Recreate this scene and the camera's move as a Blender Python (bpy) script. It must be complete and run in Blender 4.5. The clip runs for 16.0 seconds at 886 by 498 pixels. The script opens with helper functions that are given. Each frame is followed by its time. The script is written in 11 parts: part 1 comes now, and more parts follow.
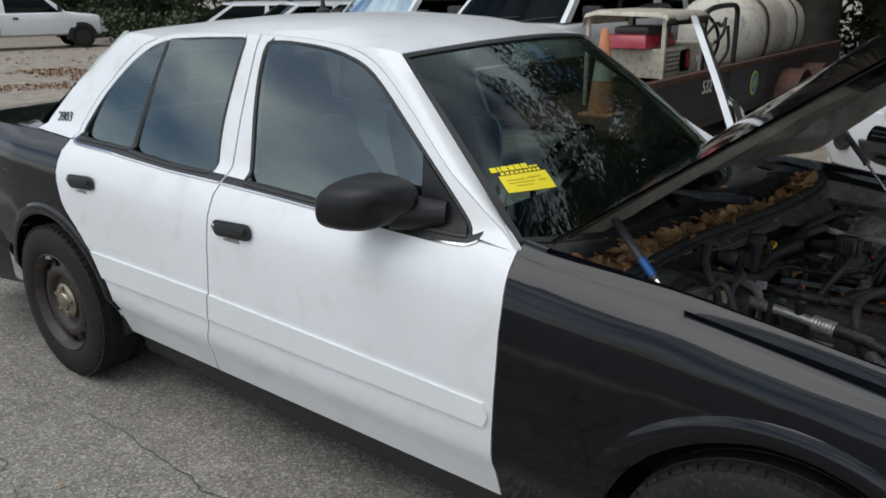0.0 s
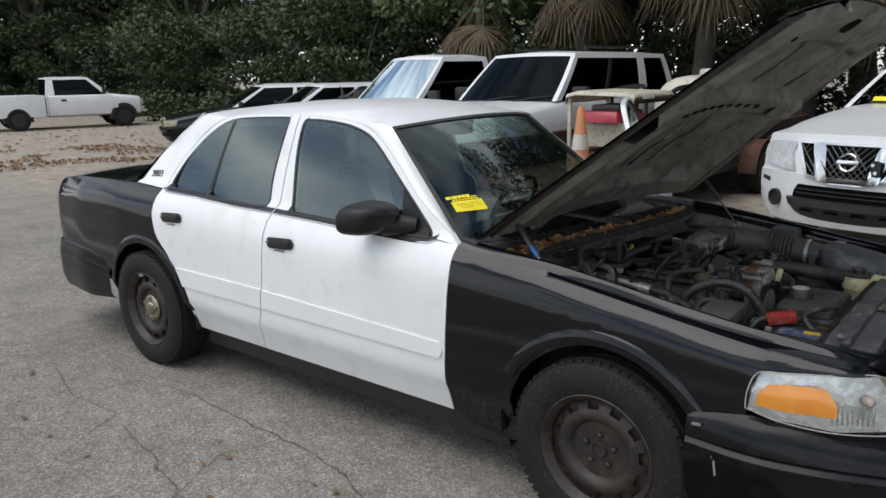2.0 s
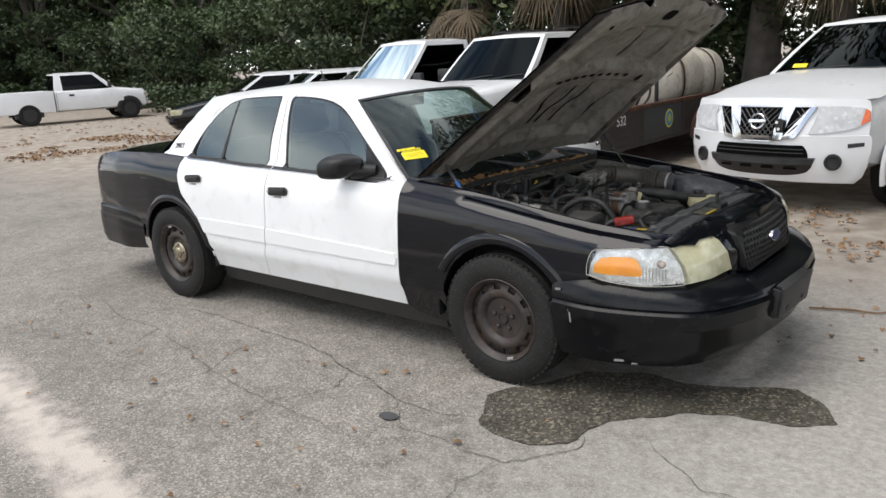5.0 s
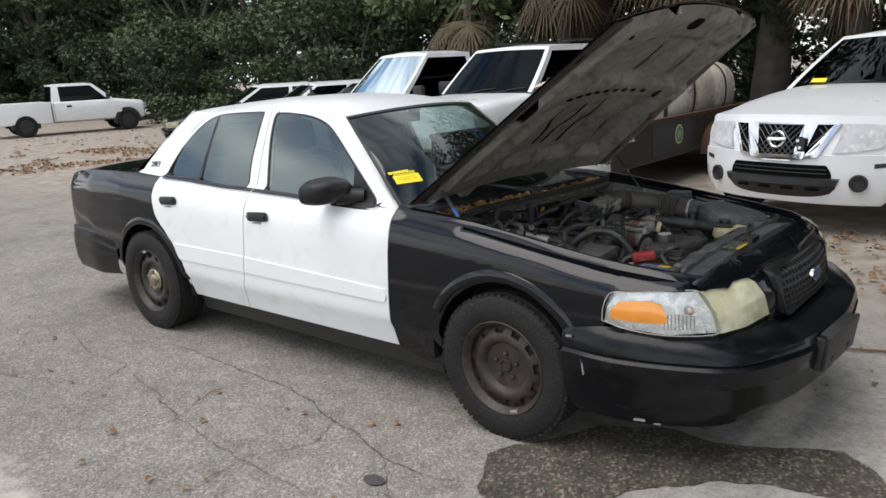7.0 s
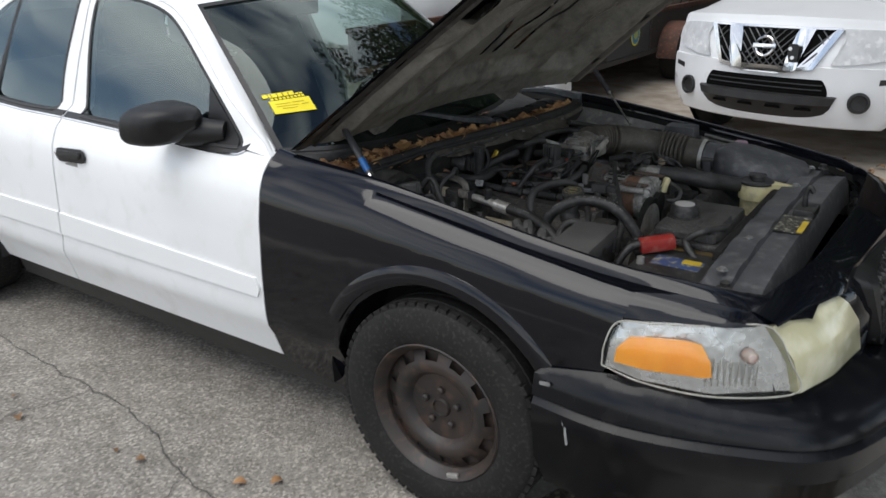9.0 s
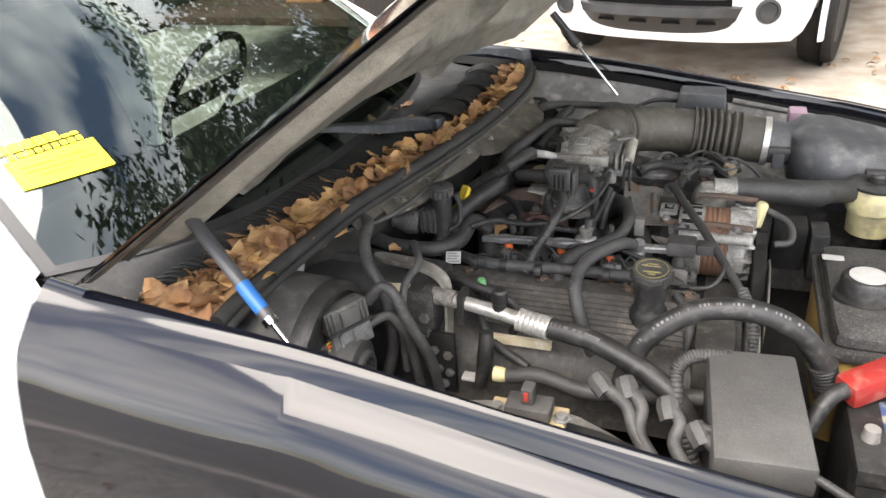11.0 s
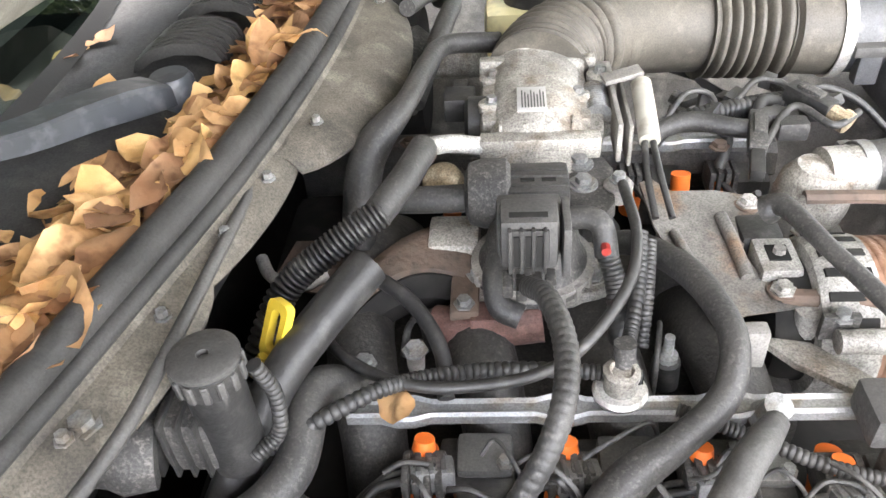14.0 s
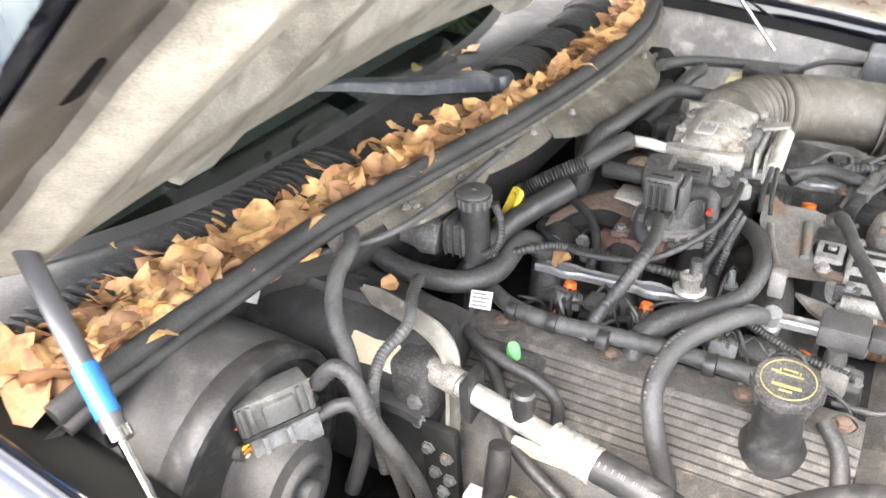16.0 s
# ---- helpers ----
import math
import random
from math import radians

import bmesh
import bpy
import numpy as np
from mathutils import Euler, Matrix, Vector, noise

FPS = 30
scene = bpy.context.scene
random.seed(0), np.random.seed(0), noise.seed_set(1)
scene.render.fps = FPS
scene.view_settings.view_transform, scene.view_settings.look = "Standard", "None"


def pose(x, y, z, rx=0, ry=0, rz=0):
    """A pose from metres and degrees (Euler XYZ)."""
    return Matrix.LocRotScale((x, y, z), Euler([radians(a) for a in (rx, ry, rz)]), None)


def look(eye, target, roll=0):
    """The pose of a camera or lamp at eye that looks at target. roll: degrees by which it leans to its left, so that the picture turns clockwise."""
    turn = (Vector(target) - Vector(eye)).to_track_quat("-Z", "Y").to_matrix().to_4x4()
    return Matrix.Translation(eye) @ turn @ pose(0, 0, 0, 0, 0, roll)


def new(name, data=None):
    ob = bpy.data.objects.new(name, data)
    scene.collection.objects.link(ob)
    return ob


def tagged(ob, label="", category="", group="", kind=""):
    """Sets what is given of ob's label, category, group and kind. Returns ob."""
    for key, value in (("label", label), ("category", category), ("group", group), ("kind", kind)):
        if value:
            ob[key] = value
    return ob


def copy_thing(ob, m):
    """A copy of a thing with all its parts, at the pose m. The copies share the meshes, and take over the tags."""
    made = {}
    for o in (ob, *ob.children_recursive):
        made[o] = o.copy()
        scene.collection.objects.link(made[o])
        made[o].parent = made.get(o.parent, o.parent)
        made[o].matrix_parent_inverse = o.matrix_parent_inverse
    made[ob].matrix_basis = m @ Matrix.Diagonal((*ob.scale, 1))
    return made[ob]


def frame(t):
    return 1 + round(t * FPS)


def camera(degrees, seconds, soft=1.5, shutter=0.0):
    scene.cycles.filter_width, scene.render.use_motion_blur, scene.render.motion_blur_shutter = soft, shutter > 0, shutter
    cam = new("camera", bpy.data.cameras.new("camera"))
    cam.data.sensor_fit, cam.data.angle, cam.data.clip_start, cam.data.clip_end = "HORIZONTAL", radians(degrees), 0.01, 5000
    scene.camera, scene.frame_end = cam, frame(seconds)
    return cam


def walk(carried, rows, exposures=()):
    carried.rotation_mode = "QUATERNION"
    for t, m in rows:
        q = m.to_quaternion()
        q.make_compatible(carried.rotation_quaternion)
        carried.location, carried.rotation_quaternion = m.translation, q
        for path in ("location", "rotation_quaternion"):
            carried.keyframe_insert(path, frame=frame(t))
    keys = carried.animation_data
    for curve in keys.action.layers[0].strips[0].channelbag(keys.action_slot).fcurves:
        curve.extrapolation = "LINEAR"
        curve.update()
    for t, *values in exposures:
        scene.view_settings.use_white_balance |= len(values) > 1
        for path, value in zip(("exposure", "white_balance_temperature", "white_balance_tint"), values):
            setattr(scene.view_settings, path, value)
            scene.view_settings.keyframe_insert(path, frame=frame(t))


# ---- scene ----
cam = camera(59.9, 16.0, shutter=0.25)
PATH = [
    (0, (0.282, -2.283, 1.574), (-0.89, -0.789, 0.946), -0.7),
    (0.5, (0.474, -2.547, 1.586), (-0.729, -1.029, 1.087), 0.7),
    (1, (0.683, -2.766, 1.627), (-0.439, -1.214, 1.05), -2.2),
    (1.5, (0.96, -2.912, 1.624), (-0.169, -1.349, 1.092), 1.0),
    (2, (1.171, -3.098, 1.641), (-0.073, -1.596, 1.196), -1.2),
    (2.5, (1.382, -3.313, 1.648), (0.123, -1.847, 1.131), -2.6),
    (3, (1.656, -3.444, 1.641), (0.324, -2.026, 1.18), -1.4),
    (3.5, (1.885, -3.588, 1.651), (0.529, -2.19, 1.195), -1.1),
    (4, (2.074, -3.795, 1.639), (0.751, -2.37, 1.172), -2.4),
    (4.2, (2.137, -3.828, 1.644), (0.865, -2.366, 1.146), -1.9),
    (6.3, (2.164, -3.854, 1.63), (0.912, -2.37, 1.15), -4.1),
    (6.5, (2.083, -3.768, 1.633), (0.837, -2.291, 1.117), -3.6),
    (7, (1.886, -3.467, 1.641), (0.629, -1.98, 1.184), -3.0),
    (7.5, (1.684, -3.167, 1.609), (0.597, -1.596, 1.015), -0.1),
    (8, (1.453, -2.912, 1.598), (0.452, -1.283, 1.012), -1.3),
    (8.5, (1.298, -2.65, 1.576), (0.245, -1.077, 0.932), -3.7),
    (9, (1.11, -2.408, 1.57), (0.043, -0.878, 0.849), -1.2),
    (9.2, (0.986, -2.284, 1.569), (0.005, -0.664, 0.926), 0.2),
    (11.3, (0.152, -1.313, 1.485), (-0.399, 0.339, 0.503), -3.9),
    (11.5, (0.127, -1.218, 1.469), (-0.351, 0.438, 0.455), -3.7),
    (12, (0.096, -1.006, 1.437), (-0.306, 0.645, 0.382), -4.8),
    (12.5, (0.015, -0.781, 1.351), (0.012, 0.795, 0.12), -1.9),
    (13, (-0.049, -0.572, 1.285), (-0.051, 0.913, -0.055), -4.7),
    (13.5, (-0.076, -0.504, 1.272), (-0.211, 1.025, -0.01), -5.8),
    (14, (-0.085, -0.503, 1.278), (-0.261, 1.034, 0.01), -5.2),
    (14.5, (-0.082, -0.558, 1.272), (-0.28, 0.967, -0.007), -6.8),
    (15, (-0.07, -0.679, 1.292), (-0.084, 0.823, -0.028), -1.6),
    (15.2, (-0.06, -0.721, 1.316), (-0.051, 0.762, -0.026), 1.1),
    (15.5, (0.049, -0.799, 1.36), (-0.468, 0.647, 0.079), -4.0),
    (16, (0.148, -0.939, 1.414), (-0.751, 0.478, 0.325), -4.1),
]
walk(cam, [(t, look(eye, target, roll)) for t, eye, target, roll in PATH],
     exposures=((0.0, 0.0, 6300, 7), (2.0, 0.2, 6400, 9), (3.0, 0.3, 6550, 9), (4.2, 0.7, 6650, 10), (6.3, 0.65, 6650, 10), (8.0, 0.45, 6400, 9), (9.2, 0.5, 6450, 9), (11.3, 3.05, 7100, 13), (12.0, 3.66, 7150, 13), (13.0, 4.12, 7100, 13), (14.0, 4.44, 7050, 13), (15.0, 4.33, 7000, 13), (16.0, 4.37, 6950, 13)))


# ---- world and sun: a bright, mostly cloudy day ----
world = bpy.data.worlds.new("sky")
scene.world = world
world.use_nodes = True
wn, wl = world.node_tree.nodes, world.node_tree.links
wn.clear()
w_out = wn.new("ShaderNodeOutputWorld")
w_bg = wn.new("ShaderNodeBackground")
w_sky = wn.new("ShaderNodeTexSky")
w_sky.sky_type, w_sky.sun_disc = "NISHITA", False
w_sky.sun_elevation, w_sky.sun_rotation = radians(58), radians(200)
w_co = wn.new("ShaderNodeTexCoord")
w_map = wn.new("ShaderNodeMapping")
w_map.inputs["Scale"].default_value = (1.0, 1.0, 2.6)
w_noise = wn.new("ShaderNodeTexNoise")
w_noise.inputs["Scale"].default_value, w_noise.inputs["Detail"].default_value = 2.6, 7.0
w_ramp = wn.new("ShaderNodeValToRGB")
w_ramp.color_ramp.elements[0].position, w_ramp.color_ramp.elements[1].position = 0.36, 0.66
w_cloud = wn.new("ShaderNodeMix")
w_cloud.data_type = "RGBA"
w_cloud.inputs["B"].default_value = (13.0, 13.2, 13.6, 1)
wl.new(w_co.outputs["Generated"], w_map.inputs["Vector"])
wl.new(w_map.outputs["Vector"], w_noise.inputs["Vector"])
wl.new(w_noise.outputs["Fac"], w_ramp.inputs["Fac"])
wl.new(w_ramp.outputs["Color"], w_cloud.inputs["Factor"])
wl.new(w_sky.outputs["Color"], w_cloud.inputs["A"])
wl.new(w_cloud.outputs["Result"], w_bg.inputs["Color"])
w_bg.inputs["Strength"].default_value = 0.10
wl.new(w_bg.outputs["Background"], w_out.inputs["Surface"])

sun_data = bpy.data.lights.new("sun", "SUN")
sun_data.energy, sun_data.angle, sun_data.color = 1.35, radians(50), (1.0, 0.96, 0.90)
sun = new("sun", sun_data)
sun.matrix_world = look((-2.0, -5.0, 12.0), (0, 0, 0))

# ---- materials ----
def mat(name, c1, c2=None, scale=6.0, rough=0.5, metal=0.0, bump=0.0, bscale=60.0, coat=0.0, fine=None, fscale=90.0, rvar=0.12, spec=0.5, trans=0.0, vary=0.0, grit=0.0):
    """A procedural surface: two colours mixed by broad noise, a third by fine noise, uneven gloss and relief."""
    m = bpy.data.materials.new(name)
    m.use_nodes = True
    n, l = m.node_tree.nodes, m.node_tree.links
    b = n["Principled BSDF"]
    co = n.new("ShaderNodeTexCoord")
    c2 = c2 or tuple(v * 0.85 for v in c1)
    n1 = n.new("ShaderNodeTexNoise")
    n1.inputs["Scale"].default_value, n1.inputs["Detail"].default_value = scale, 6.0
    l.new(co.outputs["Object"], n1.inputs["Vector"])
    r1 = n.new("ShaderNodeValToRGB")
    r1.color_ramp.elements[0].position, r1.color_ramp.elements[1].position = 0.35, 0.68
    r1.color_ramp.elements[0].color, r1.color_ramp.elements[1].color = (*c1, 1), (*c2, 1)
    l.new(n1.outputs["Fac"], r1.inputs["Fac"])
    colour = r1.outputs["Color"]
    n2 = n.new("ShaderNodeTexNoise")
    n2.inputs["Scale"].default_value, n2.inputs["Detail"].default_value = fscale, 3.0
    l.new(co.outputs["Object"], n2.inputs["Vector"])
    if fine:
        r2 = n.new("ShaderNodeValToRGB")
        r2.color_ramp.elements[0].position, r2.color_ramp.elements[1].position = 0.52, 0.70
        l.new(n2.outputs["Fac"], r2.inputs["Fac"])
        mx = n.new("ShaderNodeMix")
        mx.data_type = "RGBA"
        l.new(r2.outputs["Color"], mx.inputs["Factor"])
        l.new(colour, mx.inputs["A"])
        mx.inputs["B"].default_value = (*fine, 1)
        colour = mx.outputs["Result"]
    if vary:
        oi = n.new("ShaderNodeObjectInfo")
        hs = n.new("ShaderNodeHueSaturation")
        mr = n.new("ShaderNodeMapRange")
        mr.inputs["To Min"].default_value, mr.inputs["To Max"].default_value = 1 - vary, 1 + vary
        l.new(oi.outputs["Random"], mr.inputs["Value"])
        l.new(mr.outputs["Result"], hs.inputs["Value"])
        l.new(colour, hs.inputs["Color"])
        colour = hs.outputs["Color"]
    for gs, gd, lo, hi in ((520.0, 5.0, 1 - grit, 1 + grit), (17.0, 9.0, 1 - grit * 1.1, 1 + grit * 0.35)) if grit else ():
        # grime: a fine speckle, then ragged stains
        n4 = n.new("ShaderNodeTexNoise")
        n4.inputs["Scale"].default_value, n4.inputs["Detail"].default_value, n4.inputs["Roughness"].default_value = gs, gd, 0.72
        l.new(co.outputs["Object"], n4.inputs["Vector"])
        gr = n.new("ShaderNodeMapRange")
        gr.inputs["From Min"].default_value, gr.inputs["From Max"].default_value = 0.36, 0.60
        gr.inputs["To Min"].default_value, gr.inputs["To Max"].default_value = lo, hi
        l.new(n4.outputs["Fac"], gr.inputs["Value"])
        hg = n.new("ShaderNodeHueSaturation")
        l.new(gr.outputs["Result"], hg.inputs["Value"])
        l.new(colour, hg.inputs["Color"])
        colour = hg.outputs["Color"]
    l.new(colour, b.inputs["Base Color"])
    rr = n.new("ShaderNodeMapRange")
    rr.inputs["To Min"].default_value, rr.inputs["To Max"].default_value = max(rough - rvar, 0.02), min(rough + rvar, 1.0)
    l.new(n1.outputs["Fac"], rr.inputs["Value"])
    l.new(rr.outputs["Result"], b.inputs["Roughness"])
    b.inputs["Metallic"].default_value = metal
    b.inputs["Coat Weight"].default_value = coat
    b.inputs["Coat Roughness"].default_value = 0.06
    b.inputs["Specular IOR Level"].default_value = spec
    b.inputs["Transmission Weight"].default_value = trans
    if bump:
        n3 = n.new("ShaderNodeTexNoise")
        n3.inputs["Scale"].default_value, n3.inputs["Detail"].default_value = bscale, 4.0
        l.new(co.outputs["Object"], n3.inputs["Vector"])
        bp = n.new("ShaderNodeBump")
        bp.inputs["Strength"].default_value, bp.inputs["Distance"].default_value = bump, 0.01
        l.new(n3.outputs["Fac"], bp.inputs["Height"])
        l.new(bp.outputs["Normal"], b.inputs["Normal"])
    return m


def glass_mat(name, tint, ior=1.5, rough=0.0):
    """A thin pane: tinted see-through, with the gloss of glass."""
    m = bpy.data.materials.new(name)
    m.use_nodes = True
    n, l = m.node_tree.nodes, m.node_tree.links
    n.clear()
    out = n.new("ShaderNodeOutputMaterial")
    tr = n.new("ShaderNodeBsdfTransparent")
    tr.inputs["Color"].default_value = (*tint, 1)
    gl = n.new("ShaderNodeBsdfGlossy")
    gl.inputs["Roughness"].default_value = rough
    gl.inputs["Color"].default_value = (0.86, 0.97, 0.95, 1)
    fr = n.new("ShaderNodeFresnel")
    fr.inputs["IOR"].default_value = ior
    mx = n.new("ShaderNodeMixShader")
    l.new(fr.outputs["Fac"], mx.inputs["Fac"])
    l.new(tr.outputs["BSDF"], mx.inputs[1])
    l.new(gl.outputs["BSDF"], mx.inputs[2])
    l.new(mx.outputs["Shader"], out.inputs["Surface"])
    return m


WHITE = mat("white_paint", (0.80, 0.81, 0.82), (0.76, 0.77, 0.775), 2.0, 0.34, coat=0.35, fine=(0.73, 0.73, 0.72), fscale=9, rvar=0.08)
WHITE_FAR = mat("white_car_paint", (0.78, 0.79, 0.80), (0.72, 0.73, 0.74), 2.0, 0.30, coat=0.4)
BLACK = mat("black_paint", (0.0022, 0.0026, 0.0045), (0.0035, 0.004, 0.0065), 5.0, 0.055, bump=0.010, bscale=5, rvar=0.03, spec=0.42)
BUMPER_PAINT = mat("scuffed_black_bumper", (0.003, 0.0035, 0.005), (0.006, 0.0065, 0.008), 6.0, 0.18, bump=0.02, bscale=30, rvar=0.06, spec=0.24, fine=(0.010, 0.010, 0.011), fscale=14)
MIRROR_CASE = mat("black_mirror_case", (0.006, 0.006, 0.0065), (0.010, 0.010, 0.0105), 12.0, 0.42, bump=0.04, bscale=300, spec=0.35)
BLACK_DULL = mat("dusty_black_paint", (0.012, 0.012, 0.013), (0.03, 0.03, 0.03), 9.0, 0.45, fine=(0.05, 0.05, 0.05), fscale=60)
TRIM = mat("black_plastic_trim", (0.014, 0.014, 0.015), (0.024, 0.024, 0.024), 12.0, 0.5, bump=0.05, bscale=300)
RUBBER = mat("tyre_rubber", (0.008, 0.0078, 0.0076), (0.015, 0.0142, 0.0135), 14.0, 0.75, bump=0.12, bscale=160, fine=(0.028, 0.026, 0.023), spec=0.3)
STEEL = mat("rusty_black_steel", (0.015, 0.0135, 0.013), (0.032, 0.022, 0.0175), 9.0, 0.5, bump=0.08, bscale=120, fine=(0.055, 0.032, 0.022), fscale=26)
CHROME = mat("chrome", (0.75, 0.75, 0.76), (0.6, 0.6, 0.6), 8.0, 0.14, metal=1.0)
ALU = mat("dull_aluminium", (0.46, 0.45, 0.43), (0.30, 0.29, 0.27), 10.0, 0.5, metal=0.55, bump=0.12, bscale=140, fine=(0.20, 0.18, 0.15), fscale=45)
GLASS_SIDE = glass_mat("tinted_side_glass", (0.46, 0.58, 0.57), 2.25)
GLASS_FRONT = glass_mat("windshield_glass", (0.20, 0.28, 0.26), 1.65)
GLASS_FAR = glass_mat("parked_car_glass", (0.12, 0.15, 0.145), 1.22)
LENS_CLEAR = glass_mat("clear_lens", (0.92, 0.93, 0.93), 1.45)
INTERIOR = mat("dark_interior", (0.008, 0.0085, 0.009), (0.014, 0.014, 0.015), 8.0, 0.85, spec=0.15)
SEAT = mat("grey_seat_cloth", (0.035, 0.036, 0.04), (0.05, 0.05, 0.055), 20.0, 0.9, bump=0.1, bscale=300)


# ---- mesh helpers ----
def part(name, bm, material, parent=None, label="", smooth=True, angle=40):
    """Link a bmesh as one mesh object, under a thing or a part."""
    bmesh.ops.recalc_face_normals(bm, faces=bm.faces)
    me = bpy.data.meshes.new(name)
    if smooth:
        for f in bm.faces:
            f.smooth = True
        lim = radians(angle)
        for e in bm.edges:
            e.smooth = len(e.link_faces) == 2 and e.calc_face_angle(0.0) < lim
    bm.to_mesh(me)
    bm.free()
    me.materials.append(material)
    ob = new(name, me)
    if parent:
        ob.parent = parent
    if label:
        ob["label"] = label
    return ob


def thing(name, label, category, m=None, group="", kind=""):
    ob = new(name)
    ob.empty_display_size = 0.1
    if m is not None:
        ob.matrix_world = m
    return tagged(ob, label, category, group, kind)


def grid(bm, rows, close=False):
    """Quads over rows of points."""
    vs = [[bm.verts.new(p) for p in row] for row in rows]
    for a, b in zip(vs, vs[1:]):
        n = len(a)
        for i in range(n if close else n - 1):
            j = (i + 1) % n
            try:
                bm.faces.new((a[i], a[j], b[j], b[i]))
            except ValueError:
                pass
    return vs


def sheet(bm, rows, back):
    """A curved panel of real thickness: the rows of points, and the same moved by the vector back, joined round the rim."""
    d = Vector(back)
    f = grid(bm, rows)
    g = grid(bm, [[Vector(p) + d for p in row] for row in rows])
    rim_f = f[0] + [r[-1] for r in f[1:]] + f[-1][-2::-1] + [r[0] for r in f[-2:0:-1]]
    rim_g = g[0] + [r[-1] for r in g[1:]] + g[-1][-2::-1] + [r[0] for r in g[-2:0:-1]]
    for i in range(len(rim_f)):
        j = (i + 1) % len(rim_f)
        try:
            bm.faces.new((rim_f[i], rim_g[i], rim_g[j], rim_f[j]))
        except ValueError:
            pass
    return bm


def resample(line, n):
    p = [Vector(q) for q in line]
    d = [0.0]
    for a, b in zip(p, p[1:]):
        d.append(d[-1] + (b - a).length)
    out = []
    for i in range(n):
        s = d[-1] * i / (n - 1)
        k = max(j for j in range(len(p)) if d[j] <= s + 1e-9)
        if k >= len(p) - 1:
            out.append(p[-1].copy())
        else:
            w = (s - d[k]) / max(d[k + 1] - d[k], 1e-9)
            out.append(p[k].lerp(p[k + 1], w))
    return out


def smooth_line(pts, n):
    """A Catmull-Rom curve through points, as n points."""
    p = [Vector(q) for q in pts]
    p = [2 * p[0] - p[1]] + p + [2 * p[-1] - p[-2]]
    out = []
    m = len(p) - 3
    for i in range(n):
        s = m * i / (n - 1)
        k = min(int(s), m - 1)
        t = s - k
        a, b, c, d = p[k:k + 4]
        out.append(0.5 * ((2 * b) + (c - a) * t + (2 * a - 5 * b + 4 * c - d) * t * t + (3 * b - a - 3 * c + d) * t * t * t))
    return out


def coons(bottom, top, left, right, nu, nv):
    """A patch between four edge lines; rows run from bottom to top."""
    b, t, lf, r = resample(bottom, nu), resample(top, nu), resample(left, nv), resample(right, nv)
    rows = []
    for j in range(nv):
        v = j / (nv - 1)
        row = []
        for i in range(nu):
            u = i / (nu - 1)
            row.append(b[i] * (1 - v) + t[i] * v + lf[j] * (1 - u) + r[j] * u - (b[0] * (1 - u) * (1 - v) + b[-1] * u * (1 - v) + t[0] * (1 - u) * v + t[-1] * u * v))
        rows.append(row)
    return rows


def tube(bm, pts, r, sides=10, n=None, ends=True, ring=None):
    """A hose along a smooth line. r: a radius or radii at the points. ring: (pitch, depth) for a ribbed hose."""
    n = n or max(len(pts) * 7, 12)
    line = smooth_line(pts, n) if len(pts) > 2 else resample(pts, n)
    rad = r if isinstance(r, (list, tuple)) else [r] * len(pts)
    side = None
    rows = []
    d = 0.0
    for i, p in enumerate(line):
        q = (line[min(i + 1, n - 1)] - line[max(i - 1, 0)]).normalized()
        if side is None:
            side = q.orthogonal().normalized()
        side = (side - q * side.dot(q)).normalized()
        up = q.cross(side)
        s = (len(rad) - 1) * i / (n - 1)
        k = min(int(s), len(rad) - 2) if len(rad) > 1 else 0
        rr = rad[k] + (rad[min(k + 1, len(rad) - 1)] - rad[k]) * (s - k)
        if ring:
            rr += ring[1] * (1 - math.exp(-(((i % 6) / 6 - 0.5) / 0.17) ** 2))
        rows.append([p + (side * math.cos(a) + up * math.sin(a)) * rr for a in [2 * math.pi * j / sides for j in range(sides)]])
    vs = grid(bm, rows, True)
    if ends:
        bm.faces.new(vs[0][::-1])
        bm.faces.new(vs[-1])
    return bm


def box(bm, lo, hi, bev=0.0, m=None, seg=2, taper=0.0):
    """A box between two corners, with rounded edges; taper narrows its top."""
    x0, y0, z0 = lo
    x1, y1, z1 = hi
    cx, cy = (x0 + x1) / 2, (y0 + y1) / 2
    vs = []
    for z in (z0, z1):
        k = 1 - taper if z == z1 else 1
        for x, y in ((x0, y0), (x1, y0), (x1, y1), (x0, y1)):
            p = Vector((cx + (x - cx) * k, cy + (y - cy) * k, z))
            vs.append(bm.verts.new(m @ p if m is not None else p))
    fs = [bm.faces.new([vs[i] for i in q]) for q in ((3, 2, 1, 0), (4, 5, 6, 7), (0, 1, 5, 4), (1, 2, 6, 5), (2, 3, 7, 6), (3, 0, 4, 7))]
    if bev:
        es = list({e for f in fs for e in f.edges})
        bmesh.ops.bevel(bm, geom=es, offset=bev, segments=seg, affect="EDGES", profile=0.6)
    return bm


def lathe(bm, prof, m=None, n=32, a0=0.0, a1=2 * math.pi):
    """Turn a profile of (radius, height) round the z axis of m."""
    m = m or Matrix.Identity(4)
    full = abs(a1 - a0 - 2 * math.pi) < 1e-6
    k = n if full else n + 1
    rows = [[m @ Vector((r * math.cos(a0 + (a1 - a0) * j / n), r * math.sin(a0 + (a1 - a0) * j / n), z)) for j in range(k)] for r, z in prof]
    vs = grid(bm, rows, full)
    if full and prof[0][0] > 1e-5:
        bm.faces.new(vs[0][::-1])
    if full and prof[-1][0] > 1e-5:
        bm.faces.new(vs[-1])
    return bm


